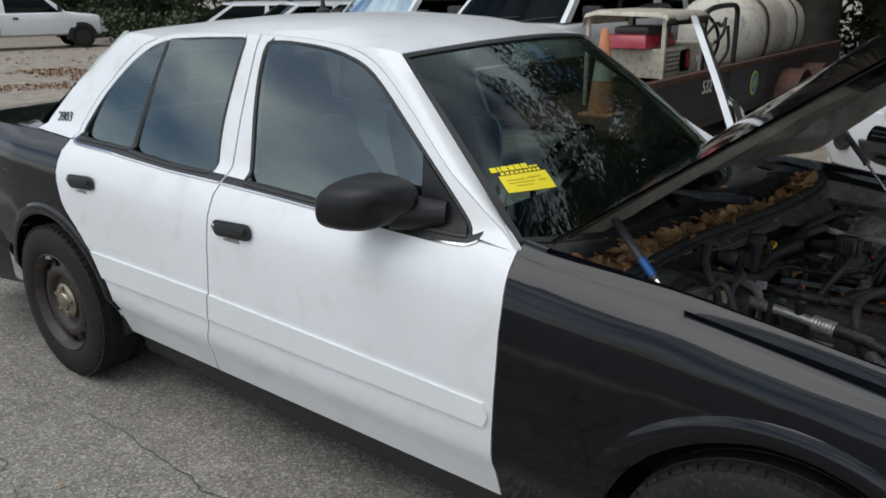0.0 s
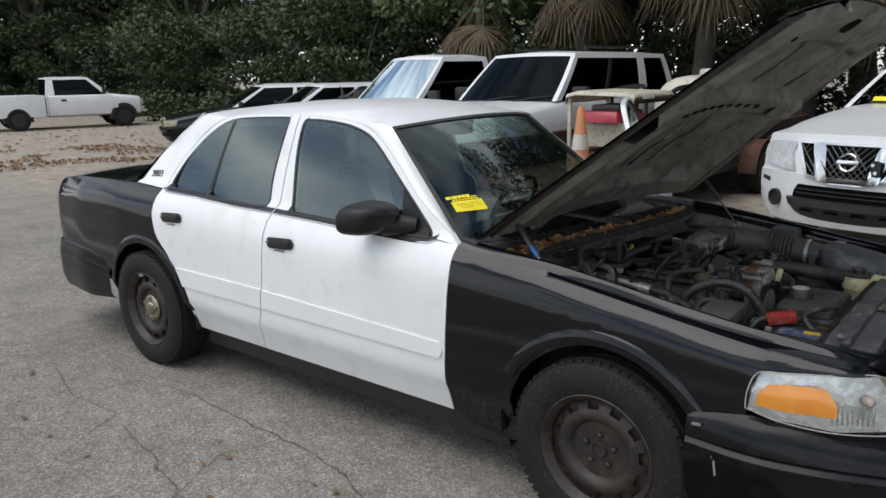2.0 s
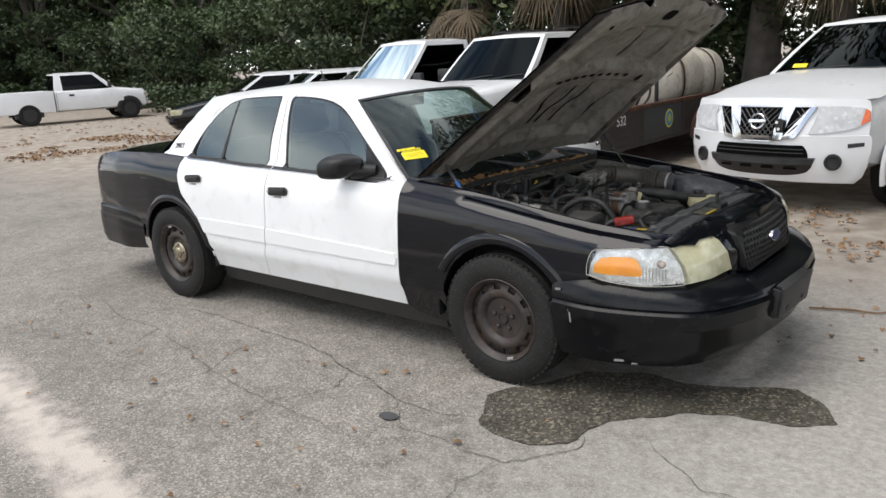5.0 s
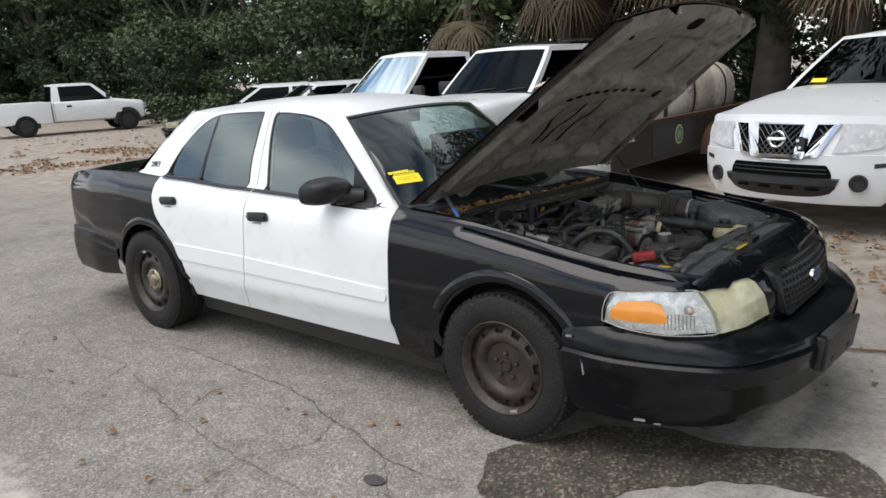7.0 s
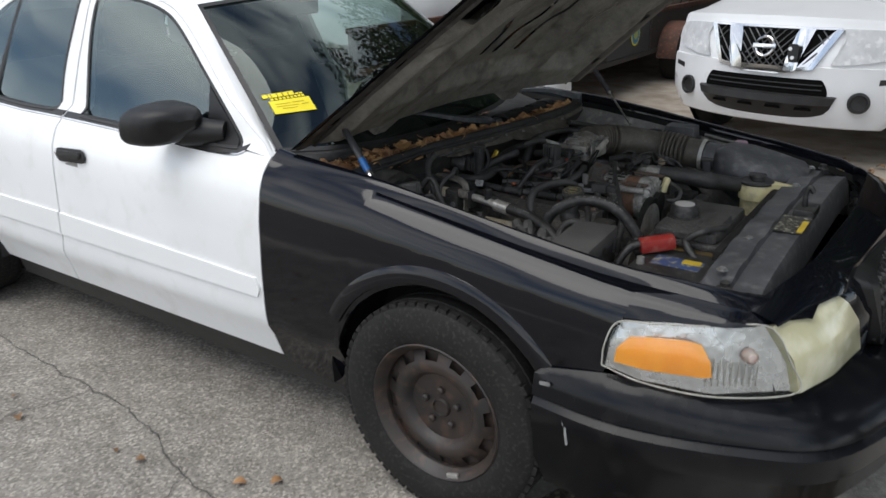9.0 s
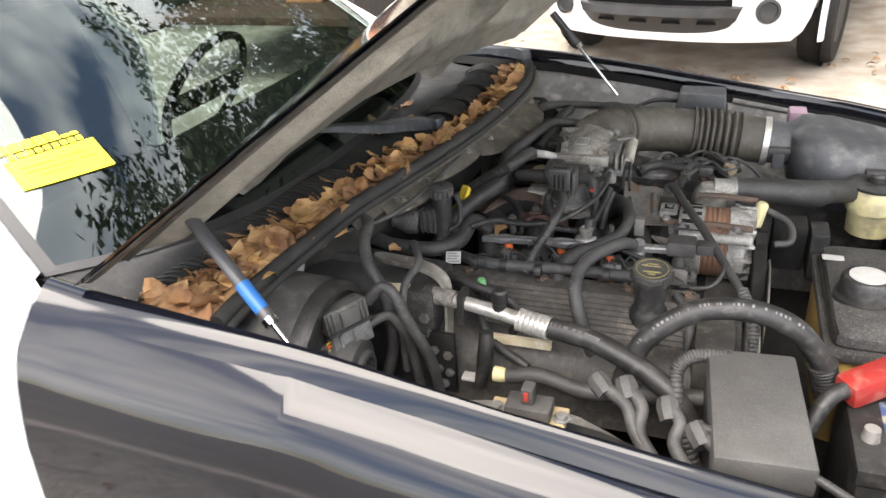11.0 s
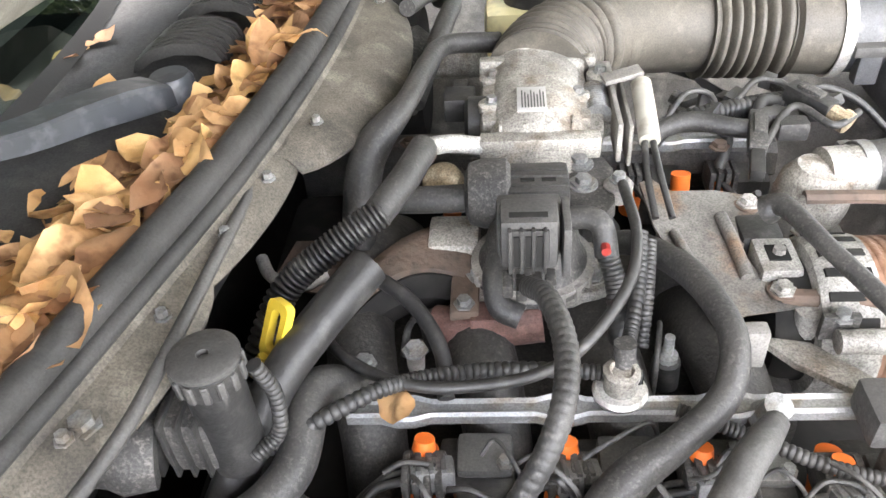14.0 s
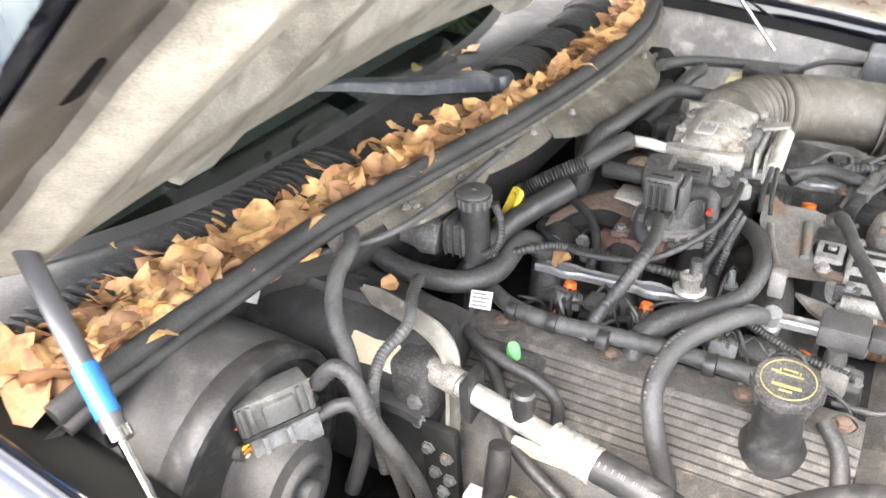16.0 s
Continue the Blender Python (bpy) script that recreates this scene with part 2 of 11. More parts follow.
def prism(bm, outline, depth, m=None, bev=0.0):
    """An outline in the xy plane of m, raised by depth."""
    m = m or Matrix.Identity(4)
    a = [bm.verts.new(m @ Vector((x, y, 0))) for x, y in outline]
    b = [bm.verts.new(m @ Vector((x, y, depth))) for x, y in outline]
    fs = [bm.faces.new(a[::-1]), bm.faces.new(b)]
    for i in range(len(a)):
        j = (i + 1) % len(a)
        fs.append(bm.faces.new((a[i], a[j], b[j], b[i])))
    if bev:
        bmesh.ops.bevel(bm, geom=list(fs[1].edges), offset=bev, segments=2, affect="EDGES", profile=0.6)
    return bm


def rounded(w, h, r, n=5, cx=0.0, cy=0.0):
    """The outline of a rectangle with rounded corners."""
    out = []
    for sx, sy, a0 in ((1, 1, 0), (-1, 1, 90), (-1, -1, 180), (1, -1, 270)):
        for k in range(n + 1):
            a = radians(a0 + 90 * k / n)
            out.append((cx + sx * (w / 2 - r) + r * math.cos(a), cy + sy * (h / 2 - r) + r * math.sin(a)))
    return out


def lerp_table(x, xs, ys):
    return float(np.interp(x, xs, ys))


def BM():
    return bmesh.new()


def writing(name, text, size, m, material, parent=None, depth=0.0015, label=""):
    """Letters of the built-in font, as a mesh with some depth."""
    cu = bpy.data.curves.new(name, "FONT")
    cu.body, cu.size, cu.extrude, cu.align_x, cu.align_y = text, size, depth, "CENTER", "CENTER"
    tmp = bpy.data.objects.new(name, cu)
    me = bpy.data.meshes.new_from_object(tmp)
    bpy.data.objects.remove(tmp)
    me.materials.append(material)
    ob = new(name, me)
    if parent:
        ob.parent = parent
    ob.matrix_local = m
    if label:
        ob["label"] = label
    return ob


# ---- ground ----
def ground_mat():
    """Old asphalt with a speckle of aggregate, dust, and bare sandy earth away from the drive."""
    m = mat("worn_asphalt", (0.255, 0.238, 0.213), (0.200, 0.187, 0.168), 1.3, 0.9, bump=0.5, bscale=120, spec=0.25)
    n, l = m.node_tree.nodes, m.node_tree.links
    b = n["Principled BSDF"]
    co = n.new("ShaderNodeTexCoord")
    base = b.inputs["Base Color"].links[0].from_socket
    # aggregate: stones of about a centimetre, each of its own tone, and dark grit between
    g = n.new("ShaderNodeTexVoronoi")
    g.inputs["Scale"].default_value = 120.0
    gs = n.new("ShaderNodeSeparateColor")
    gr = n.new("ShaderNodeValToRGB")
    e = gr.color_ramp.elements
    e[0].position, e[0].color = 0.0, (0.62, 0.61, 0.60, 1)
    e[1].position, e[1].color = 0.45, (0.95, 0.95, 0.95, 1)
    k = e.new(0.80)
    k.color = (1.15, 1.14, 1.12, 1)
    k = e.new(0.93)
    k.color = (1.6, 1.58, 1.54, 1)
    mg = n.new("ShaderNodeMix")
    mg.data_type, mg.blend_type = "RGBA", "MULTIPLY"
    mg.inputs["Factor"].default_value = 1.0
    l.new(co.outputs["Object"], g.inputs["Vector"])
    l.new(g.outputs["Color"], gs.inputs["Color"])
    l.new(gs.outputs["Red"], gr.inputs["Fac"])
    l.new(base, mg.inputs["A"])
    l.new(gr.outputs["Color"], mg.inputs["B"])
    # dark worn streaks
    dk = n.new("ShaderNodeTexNoise")
    dk.inputs["Scale"].default_value, dk.inputs["Detail"].default_value = 9.0, 8.0
    l.new(co.outputs["Object"], dk.inputs["Vector"])
    dkr = n.new("ShaderNodeValToRGB")
    dkr.color_ramp.elements[0].position, dkr.color_ramp.elements[1].position = 0.32, 0.60
    dkr.color_ramp.elements[0].color, dkr.color_ramp.elements[1].color = (0.84, 0.83, 0.82, 1), (1.05, 1.05, 1.05, 1)
    l.new(dk.outputs["Fac"], dkr.inputs["Fac"])
    mk = n.new("ShaderNodeMix")
    mk.data_type, mk.blend_type = "RGBA", "MULTIPLY"
    mk.inputs["Factor"].default_value = 1.0
    l.new(mg.outputs["Result"], mk.inputs["A"])
    l.new(dkr.outputs["Color"], mk.inputs["B"])
    mg = mk
    # broad pale dust
    d = n.new("ShaderNodeTexNoise")
    d.inputs["Scale"].default_value, d.inputs["Detail"].default_value, d.inputs["Roughness"].default_value = 0.55, 8.0, 0.65
    dr = n.new("ShaderNodeValToRGB")
    dr.color_ramp.elements[0].position, dr.color_ramp.elements[1].position = 0.54, 0.80
    l.new(co.outputs["Object"], d.inputs["Vector"])
    l.new(d.outputs["Fac"], dr.inputs["Fac"])
    md = n.new("ShaderNodeMix")
    md.data_type = "RGBA"
    md.inputs["B"].default_value = (0.30, 0.28, 0.25, 1)
    l.new(dr.outputs["Color"], md.inputs["Factor"])
    l.new(mg.outputs["Result"], md.inputs["A"])
    # paler, worn concrete ahead of the car
    ax = n.new("ShaderNodeSeparateXYZ")
    l.new(co.outputs["Object"], ax.inputs["Vector"])
    a1 = n.new("ShaderNodeMath")
    a1.operation = "MULTIPLY_ADD"
    a1.inputs[1].default_value = 1.6
    l.new(dk.outputs["Fac"], a1.inputs[0])
    l.new(ax.outputs["X"], a1.inputs[2])
    a2 = n.new("ShaderNodeMapRange")
    a2.inputs["From Min"].default_value, a2.inputs["From Max"].default_value = 0.7, 2.2
    a2.inputs["To Max"].default_value = 0.85
    l.new(a1.outputs["Value"], a2.inputs["Value"])
    a3 = n.new("ShaderNodeMix")
    a3.data_type = "RGBA"
    a4 = n.new("ShaderNodeTexNoise")
    a4.inputs["Scale"].default_value, a4.inputs["Detail"].default_value, a4.inputs["Roughness"].default_value = 26.0, 8.0, 0.8
    l.new(co.outputs["Object"], a4.inputs["Vector"])
    a5 = n.new("ShaderNodeValToRGB")
    a5.color_ramp.elements[0].position, a5.color_ramp.elements[1].position = 0.34, 0.62
    a5.color_ramp.elements[0].color, a5.color_ramp.elements[1].color = (0.25, 0.235, 0.215, 1), (0.47, 0.45, 0.415, 1)
    l.new(a4.outputs["Fac"], a5.inputs["Fac"])
    l.new(a5.outputs["Color"], a3.inputs["B"])
    l.new(a2.outputs["Result"], a3.inputs["Factor"])
    l.new(md.outputs["Result"], a3.inputs["A"])
    md = a3
    # a strip of pale sand along the edge of the drive
    sx = n.new("ShaderNodeSeparateXYZ")
    l.new(co.outputs["Object"], sx.inputs["Vector"])
    m1 = n.new("ShaderNodeMath")
    m1.operation = "MULTIPLY_ADD"
    m1.inputs[1].default_value = 0.13
    m1.inputs[2].default_value = 2.40 + 0.13 * 2.4
    l.new(sx.outputs["X"], m1.inputs[0])
    m2 = n.new("ShaderNodeMath")
    m2.operation = "ADD"
    l.new(m1.outputs["Value"], m2.inputs[0])
    l.new(sx.outputs["Y"], m2.inputs[1])
    m3 = n.new("ShaderNodeMath")
    m3.operation = "ABSOLUTE"
    l.new(m2.outputs["Value"], m3.inputs[0])
    m4 = n.new("ShaderNodeMath")
    m4.operation = "MULTIPLY_ADD"
    m4.inputs[1].default_value = 0.45
    l.new(dk.outputs["Fac"], m4.inputs[0])
    l.new(m3.outputs["Value"], m4.inputs[2])
    m5 = n.new("ShaderNodeMapRange")
    m5.inputs["From Min"].default_value, m5.inputs["From Max"].default_value = 0.42, 0.24
    l.new(m4.outputs["Value"], m5.inputs["Value"])
    m6 = n.new("ShaderNodeMapRange")
    m6.inputs["From Min"].default_value, m6.inputs["From Max"].default_value = 0.6, -0.6
    l.new(sx.outputs["X"], m6.inputs["Value"])
    m7 = n.new("ShaderNodeMath")
    m7.operation = "MULTIPLY"
    l.new(m5.outputs["Result"], m7.inputs[0])
    l.new(m6.outputs["Result"], m7.inputs[1])
    ms = n.new("ShaderNodeMix")
    ms.data_type = "RGBA"
    ms.inputs["B"].default_value = (0.50, 0.45, 0.40, 1)
    l.new(m7.outputs["Value"], ms.inputs["Factor"])
    l.new(md.outputs["Result"], ms.inputs["A"])
    md = ms
    # bare earth beyond the drive: past a wavering line
    sp = n.new("ShaderNodeSeparateXYZ")
    l.new(co.outputs["Object"], sp.inputs["Vector"])
    ad = n.new("ShaderNodeMath")
    ad.operation = "MULTIPLY_ADD"
    ad.inputs[1].default_value = 3.0
    l.new(d.outputs["Fac"], ad.inputs[0])
    l.new(sp.outputs["Y"], ad.inputs[2])
    er = n.new("ShaderNodeMapRange")
    er.inputs["From Min"].default_value, er.inputs["From Max"].default_value = 2.3, 4.6
    l.new(ad.outputs["Value"], er.inputs["Value"])
    en = n.new("ShaderNodeTexNoise")
    en.inputs["Scale"].default_value, en.inputs["Detail"].default_value = 4.0, 9.0
    l.new(co.outputs["Object"], en.inputs["Vector"])
    ec = n.new("ShaderNodeValToRGB")
    ec.color_ramp.elements[0].position, ec.color_ramp.elements[1].position = 0.35, 0.7
    ec.color_ramp.elements[0].color, ec.color_ramp.elements[1].color = (0.24, 0.20, 0.16, 1), (0.40, 0.36, 0.31, 1)
    l.new(en.outputs["Fac"], ec.inputs["Fac"])
    me = n.new("ShaderNodeMix")
    me.data_type = "RGBA"
    l.new(er.outputs["Result"], me.inputs["Factor"])
    l.new(md.outputs["Result"], me.inputs["A"])
    l.new(ec.outputs["Color"], me.inputs["B"])
    l.new(me.outputs["Result"], b.inputs["Base Color"])
    return m


bm = BM()
xs = sorted({-400, -200, -100, -60, *range(-40, -6, 2), *[i * 0.5 - 6 for i in range(25)], *range(8, 40, 4), 60, 100, 200, 400})
ys = sorted({-400, -200, -100, -50, -20, -10, *[i * 0.5 - 6 for i in range(25)], *range(8, 40, 4), 60, 100, 200, 400})
grid(bm, [[(x, y, (noise.noise((x * 0.35, y * 0.35, 3)) * 0.012 - 0.006 if max(abs(x), abs(y)) < 30 else 0) * min(1, max(0, abs(y) - 1.4))) for x in xs] for y in ys])
tagged(part("ground", bm, ground_mat()), "worn grey asphalt drive with sandy earth beyond", "ground", kind="structure")

WET = mat("wet_asphalt", (0.066, 0.060, 0.049), (0.115, 0.104, 0.087), 5.0, 0.6, bump=0.5, bscale=120, spec=0.3)
wn, wl = WET.node_tree.nodes, WET.node_tree.links
wc, wv, ws_, wr_, wm = wn.new("ShaderNodeTexCoord"), wn.new("ShaderNodeTexVoronoi"), wn.new("ShaderNodeSeparateColor"), wn.new("ShaderNodeValToRGB"), wn.new("ShaderNodeMix")
wv.inputs["Scale"].default_value = 85.0
we = wr_.color_ramp.elements
we[0].position, we[0].color = 0.0, (0.5, 0.5, 0.5, 1)
we[1].position, we[1].color = 0.80, (1.2, 1.2, 1.15, 1)
wk = we.new(0.93)
wk.color = (2.5, 2.45, 2.25, 1)
wm.data_type, wm.blend_type = "RGBA", "MULTIPLY"
wm.inputs["Factor"].default_value = 1.0
wl.new(wc.outputs["Object"], wv.inputs["Vector"])
wl.new(wv.outputs["Color"], ws_.inputs["Color"])
wl.new(ws_.outputs["Green"], wr_.inputs["Fac"])
wl.new(wn["Principled BSDF"].inputs["Base Color"].links[0].from_socket, wm.inputs["A"])
wl.new(wr_.outputs["Color"], wm.inputs["B"])
wl.new(wm.outputs["Result"], wn["Principled BSDF"].inputs["Base Color"])
SAND = mat("pale_sand", (0.52, 0.48, 0.44), (0.40, 0.37, 0.33), 7.0, 0.95, bump=0.3, bscale=200, fine=(0.27, 0.26, 0.24), fscale=50)
TAR = mat("tar", (0.05, 0.05, 0.052), (0.07, 0.07, 0.07), 20.0, 0.7)
CRACK = mat("dark_crack", (0.05, 0.047, 0.043), (0.09, 0.085, 0.08), 20.0, 0.95)


def ragged(outline, amount, n, seed):
    """An outline made uneven at three scales."""
    pts = resample([Vector((x, y, 0)) for x, y in outline] + [Vector((*outline[0], 0))], n + 1)[:-1]
    out = []
    for p in pts:
        q = Vector((p.x, p.y, seed))
        v = noise.noise_vector(q * 3) * amount + noise.noise_vector(q * 9) * amount * 0.5 + noise.noise_vector(q * 30) * amount * 0.25
        out.append((p.x + v.x, p.y + v.y))
    return out


def flat_patch(name, outline, material, label, z=0.004):
    bm = BM()
    prism(bm, outline, 0.002, pose(0, 0, z))
    bmesh.ops.triangulate(bm, faces=bm.faces)
    return tagged(part(name, bm, material, smooth=False), label, "stain", kind="structure")


flat_patch("wet_stain", ragged([(0.13, -1.20), (0.18, -1.29), (0.32, -1.35), (0.48, -1.37), (0.62, -1.26), (0.64, -1.10), (0.70, -0.94), (0.93, -0.69), (1.12, -0.64), (1.32, -0.60), (1.48, -0.47), (1.40, -0.33), (1.26, -0.22), (1.10, -0.30), (0.95, -0.36), (0.75, -0.42), (0.55, -0.40), (0.30, -0.55), (0.10, -0.90), (0.05, -1.06)], 0.035, 260, 2.0), WET, "dark wet stain on the asphalt under the front bumper")
flat_patch("tar_spot", ragged([(-0.22 + 0.055 * math.cos(a), -1.49 + 0.035 * math.sin(a)) for a in np.linspace(0, 2 * math.pi, 14, endpoint=False)], 0.006, 40, 5.0), TAR, "small dark tar spot on the asphalt", 0.006)


def crack(line, w, seed):
    """A thin, jagged dark fissure along a line on the ground."""
    pts = resample([Vector((x, y, 0.005)) for x, y in line], max(8, int(len(line) * 14)))
    rows = []
    for i, p in enumerate(pts):
        v = noise.noise_vector(Vector((p.x * 6, p.y * 6, seed))) * 0.03 + noise.noise_vector(Vector((p.x * 25, p.y * 25, seed))) * 0.014
        ww = w * (0.35 + 0.9 * abs(noise.noise(Vector((i * 0.4, seed, 0))))) * min(1.0, 0.2 + 4 * min(i, len(pts) - 1 - i) / len(pts))
        t = (pts[min(i + 1, len(pts) - 1)] - pts[max(i - 1, 0)]).normalized()
        side = Vector((-t.y, t.x, 0)) * ww
        q = Vector((p.x + v.x, p.y + v.y, 0.005))
        rows.append([q - side, q + Vector((0, 0, 0.001)), q + side])
    bm = BM()
    grid(bm, rows)
    return tagged(part("crack", bm, CRACK, smooth=False), "thin jagged crack in the old asphalt", "crack", "cracks in the drive", "structure")


for i, (line, w) in enumerate([
        ([(-2.6, -1.02), (-1.77, -1.04), (-1.3, -1.06), (-0.79, -1.17), (-0.3, -1.33), (0.0, -1.34), (0.16, -1.27)], 0.0045),
        ([(0.2, -1.52), (0.47, -1.55), (0.59, -1.37), (0.66, -1.26), (0.6, -1.09)], 0.0045), ([(0.47, -1.55), (0.40, -1.75), (0.5, -2.0)], 0.003),
        ([(-0.79, -1.17), (-0.70, -1.40), (-0.85, -1.7), (-0.80, -2.0)], 0.003), ([(-1.5, -1.05), (-1.62, -1.35), (-1.45, -1.62), (-1.55, -1.95)], 0.003),
        ([(-2.4, -1.4), (-1.9, -1.5), (-1.45, -1.62), (-0.85, -1.7), (-0.2, -1.72)], 0.003), ([(-3.4, -1.25), (-2.9, -1.4), (-2.4, -1.4), (-2.2, -1.75)], 0.003),
        ([(-3.6, -1.8), (-3.0, -1.9), (-2.5, -1.75)], 0.003), ([(0.9, -1.05), (1.2, -1.3), (1.5, -1.25)], 0.003), ([(-0.3, -1.33), (-0.1, -1.55), (0.2, -1.52)], 0.003)]):
    crack(line, w, i * 3.1)

# fallen leaves
GROUND_LEAF = mat("dry_leaf", (0.25, 0.135, 0.06), (0.17, 0.095, 0.045), 20.0, 0.8, vary=0.45, fine=(0.32, 0.21, 0.11), fscale=40)


def leaf_faces(bm, m, curl, ln=0.055, w=0.020):
    """One curled leaf along the x axis of m."""
    rows = []
    for k in range(5):
        f = k / 4
        hw = w * math.sin(math.pi * (0.06 + 0.9 * f)) ** 0.8
        z = curl * 4 * f * (1 - f)
        rows.append([m @ Vector(((f - 0.5) * ln, -hw, z + hw * 0.4)), m @ Vector(((f - 0.5) * ln, 0, z)), m @ Vector(((f - 0.5) * ln, hw, z + hw * 0.4))])
    grid(bm, rows)


rng = random.Random(7)
bm = BM()
leaf_faces(bm, Matrix.Identity(4), 0.010)
first_leaf = tagged(part("fallen_leaf", bm, GROUND_LEAF), "dry brown fallen leaf on the asphalt", "leaf", "fallen leaves")
first_leaf.matrix_world = pose(-1.6, -1.9, 0.006, 0, 0, 30)
spots = [(rng.uniform(-3.6, 1.2), rng.uniform(-2.6, -1.05)) for _ in range(46)] + [(rng.uniform(0.9, 2.4), rng.uniform(0.2, 2.6)) for _ in range(34)]
for x, y in spots:
    copy_thing(first_leaf, pose(x, y, 0.007, rng.uniform(-12, 12), rng.uniform(-12, 12), rng.uniform(0, 360)) @ Matrix.Scale(rng.uniform(0.3, 0.8), 4))
bm = BM()
for x0, x1, y0, y1, count in ((-1.6, 3.6, 2.2, 5.0, 900), (-19, -13.5, 2.6, 7.2, 1500), (-26, -9, 3.0, 12.0, 900), (-3.0, 0.2, 1.2, 4.0, 250)):
    for _ in range(count):
        x, y = rng.uniform(x0, x1), rng.uniform(y0, y1)
        if noise.noise((x * 0.7, y * 0.7, 1)) < 0.02:
            continue
        leaf_faces(bm, pose(x, y, 0.012, rng.uniform(-20, 20), rng.uniform(-20, 20), rng.uniform(0, 360)) @ Matrix.Scale(rng.uniform(0.6, 1.3) * (1.6 if x < -8 else 1), 4), 0.012)
tagged(part("leaf_litter", bm, GROUND_LEAF), "dry brown leaf litter under the trees", "leaves", kind="stuff")
bm = BM()
tube(bm, [(0.98, 1.02, 0.012), (1.2, 1.08, 0.016), (1.32, 1.10, 0.012), (1.46, 1.21, 0.012)], [0.006, 0.008, 0.006, 0.003], 6)
tagged(part("twig", bm, GROUND_LEAF), "thin brown twig lying on the asphalt", "twig")


# ---- the police sedan: x ahead, front axle at x = 0, rear axle at -2.915, y = 0 the middle ----
REAR = -2.915
Z_TAB, Y_TAB = [0.15, 0.20, 0.29, 0.410, 0.428, 0.52, 0.65, 0.80, 0.88, 0.94, 0.98, 1.0], [0.75, 0.77, 0.802, 0.848, 0.865, 0.871, 0.876, 0.874, 0.864, 0.840, 0.798, 0.776]
P_X, P_Y = [-4.35, -4.25, -4.1, -3.7, -3.2, -2.5, -0.6, 0.25, 0.5, 0.76, 0.9, 1.0], [0.60, 0.82, 0.91, 0.97, 1.0, 1.0, 1.0, 1.0, 0.985, 0.93, 0.80, 0.60]
S_X, S_Z = [-4.35, -4.0, -3.4, -2.8, -0.69, -0.6, -0.25, 0.1, 0.43, 0.8, 0.9], [0.98, 1.03, 1.05, 1.03, 0.985, 0.968, 0.940, 0.888, 0.840, 0.800, 0.772]


def shoulder(x):
    return lerp_table(x, S_X, S_Z)


def half(x, z):
    """Half the body's width at a height: sills, doors and fenders below the shoulder, the leaning glass above."""
    s = shoulder(x)
    zl = min(z, s + 0.02)
    q = zl if zl < 0.6 else 0.6 + (zl - 0.6) * 0.38 / (s - 0.6)
    low = lerp_table(min(q, 1.0), Z_TAB, Y_TAB) * lerp_table(x, P_X, P_Y)
    w = min(1.0, max(0.0, (z - s - 0.002) / 0.036))
    narrow = lerp_table(x, [-4.0, -3.4, -2.7, -2.2, 0], [0.84, 0.90, 0.965, 1.0, 1.0])
    narrow = 1 - (1 - narrow) * min(1.0, max(0.0, (z - 1.03) / 0.25))
    up = lerp_table(z, [0.96, 1.0, 1.2, 1.40, 1.45, 1.49], [0.784, 0.768, 0.682, 0.590, 0.560, 0.50]) * narrow
    return low + (up - low) * w * w * (3 - 2 * w)


def skin(rows, s, out=0.0):
    """Rows of (x, z) laid on the body's side; s is -1 for the passenger's side."""
    return [[(p[0], s * (half(p[0], p[1]) + out), p[1]) for p in row] for row in rows]


def panel(name, s, bottom, top, left, right, material, parent, nu=24, nv=14, out=0.0, thick=0.02, label=""):
    bm = BM()
    two = [[(x, z, 0) for x, z in e] for e in (bottom, top, left, right)]
    sheet(bm, skin(coons(*two, nu, nv), s, out), (0, -s * thick, 0))
    return part(name, bm, material, parent, label)


def arc(cx, cz, r, a0, a1, n=14):
    return [(cx + r * math.cos(radians(a0 + (a1 - a0) * i / (n - 1))), cz + r * math.sin(radians(a0 + (a1 - a0) * i / (n - 1)))) for i in range(n)]


car = thing("police_sedan", "black and white police sedan with its hood raised", "car")

FRONT_GAP = [(-0.692, 0.285), (-0.680, 0.50), (-0.665, 0.70), (-0.655, 0.87), (-0.662, 0.985)]
MID_GAP = [(-1.928, 0.285), (-1.885, 0.42), (-1.835, 0.56), (-1.812, 0.75), (-1.792, 1.005)]
REAR_GAP = [(-2.512, 0.285), (-2.517, 0.42), (-2.535, 0.53), (-2.64, 0.68), (-2.755, 0.79), (-2.79, 0.89), (-2.792, 0.97), (-2.790, 1.04)]
GAP = 0.004
CHANNEL = mat("dusty_black_channel", (0.006, 0.006, 0.006), (0.014, 0.014, 0.013), 9.0, 0.8, spec=0.12)
TRIM_WHITE = mat("white_side_moulding", (0.79, 0.80, 0.80), (0.76, 0.77, 0.77), 3.0, 0.38)


def shift(line, d):
    return [(x + d, z) for x, z in line]


AMBER_PLASTIC = mat("chipped_paint", (0.30, 0.29, 0.28), (0.22, 0.21, 0.20), 30, 0.7)


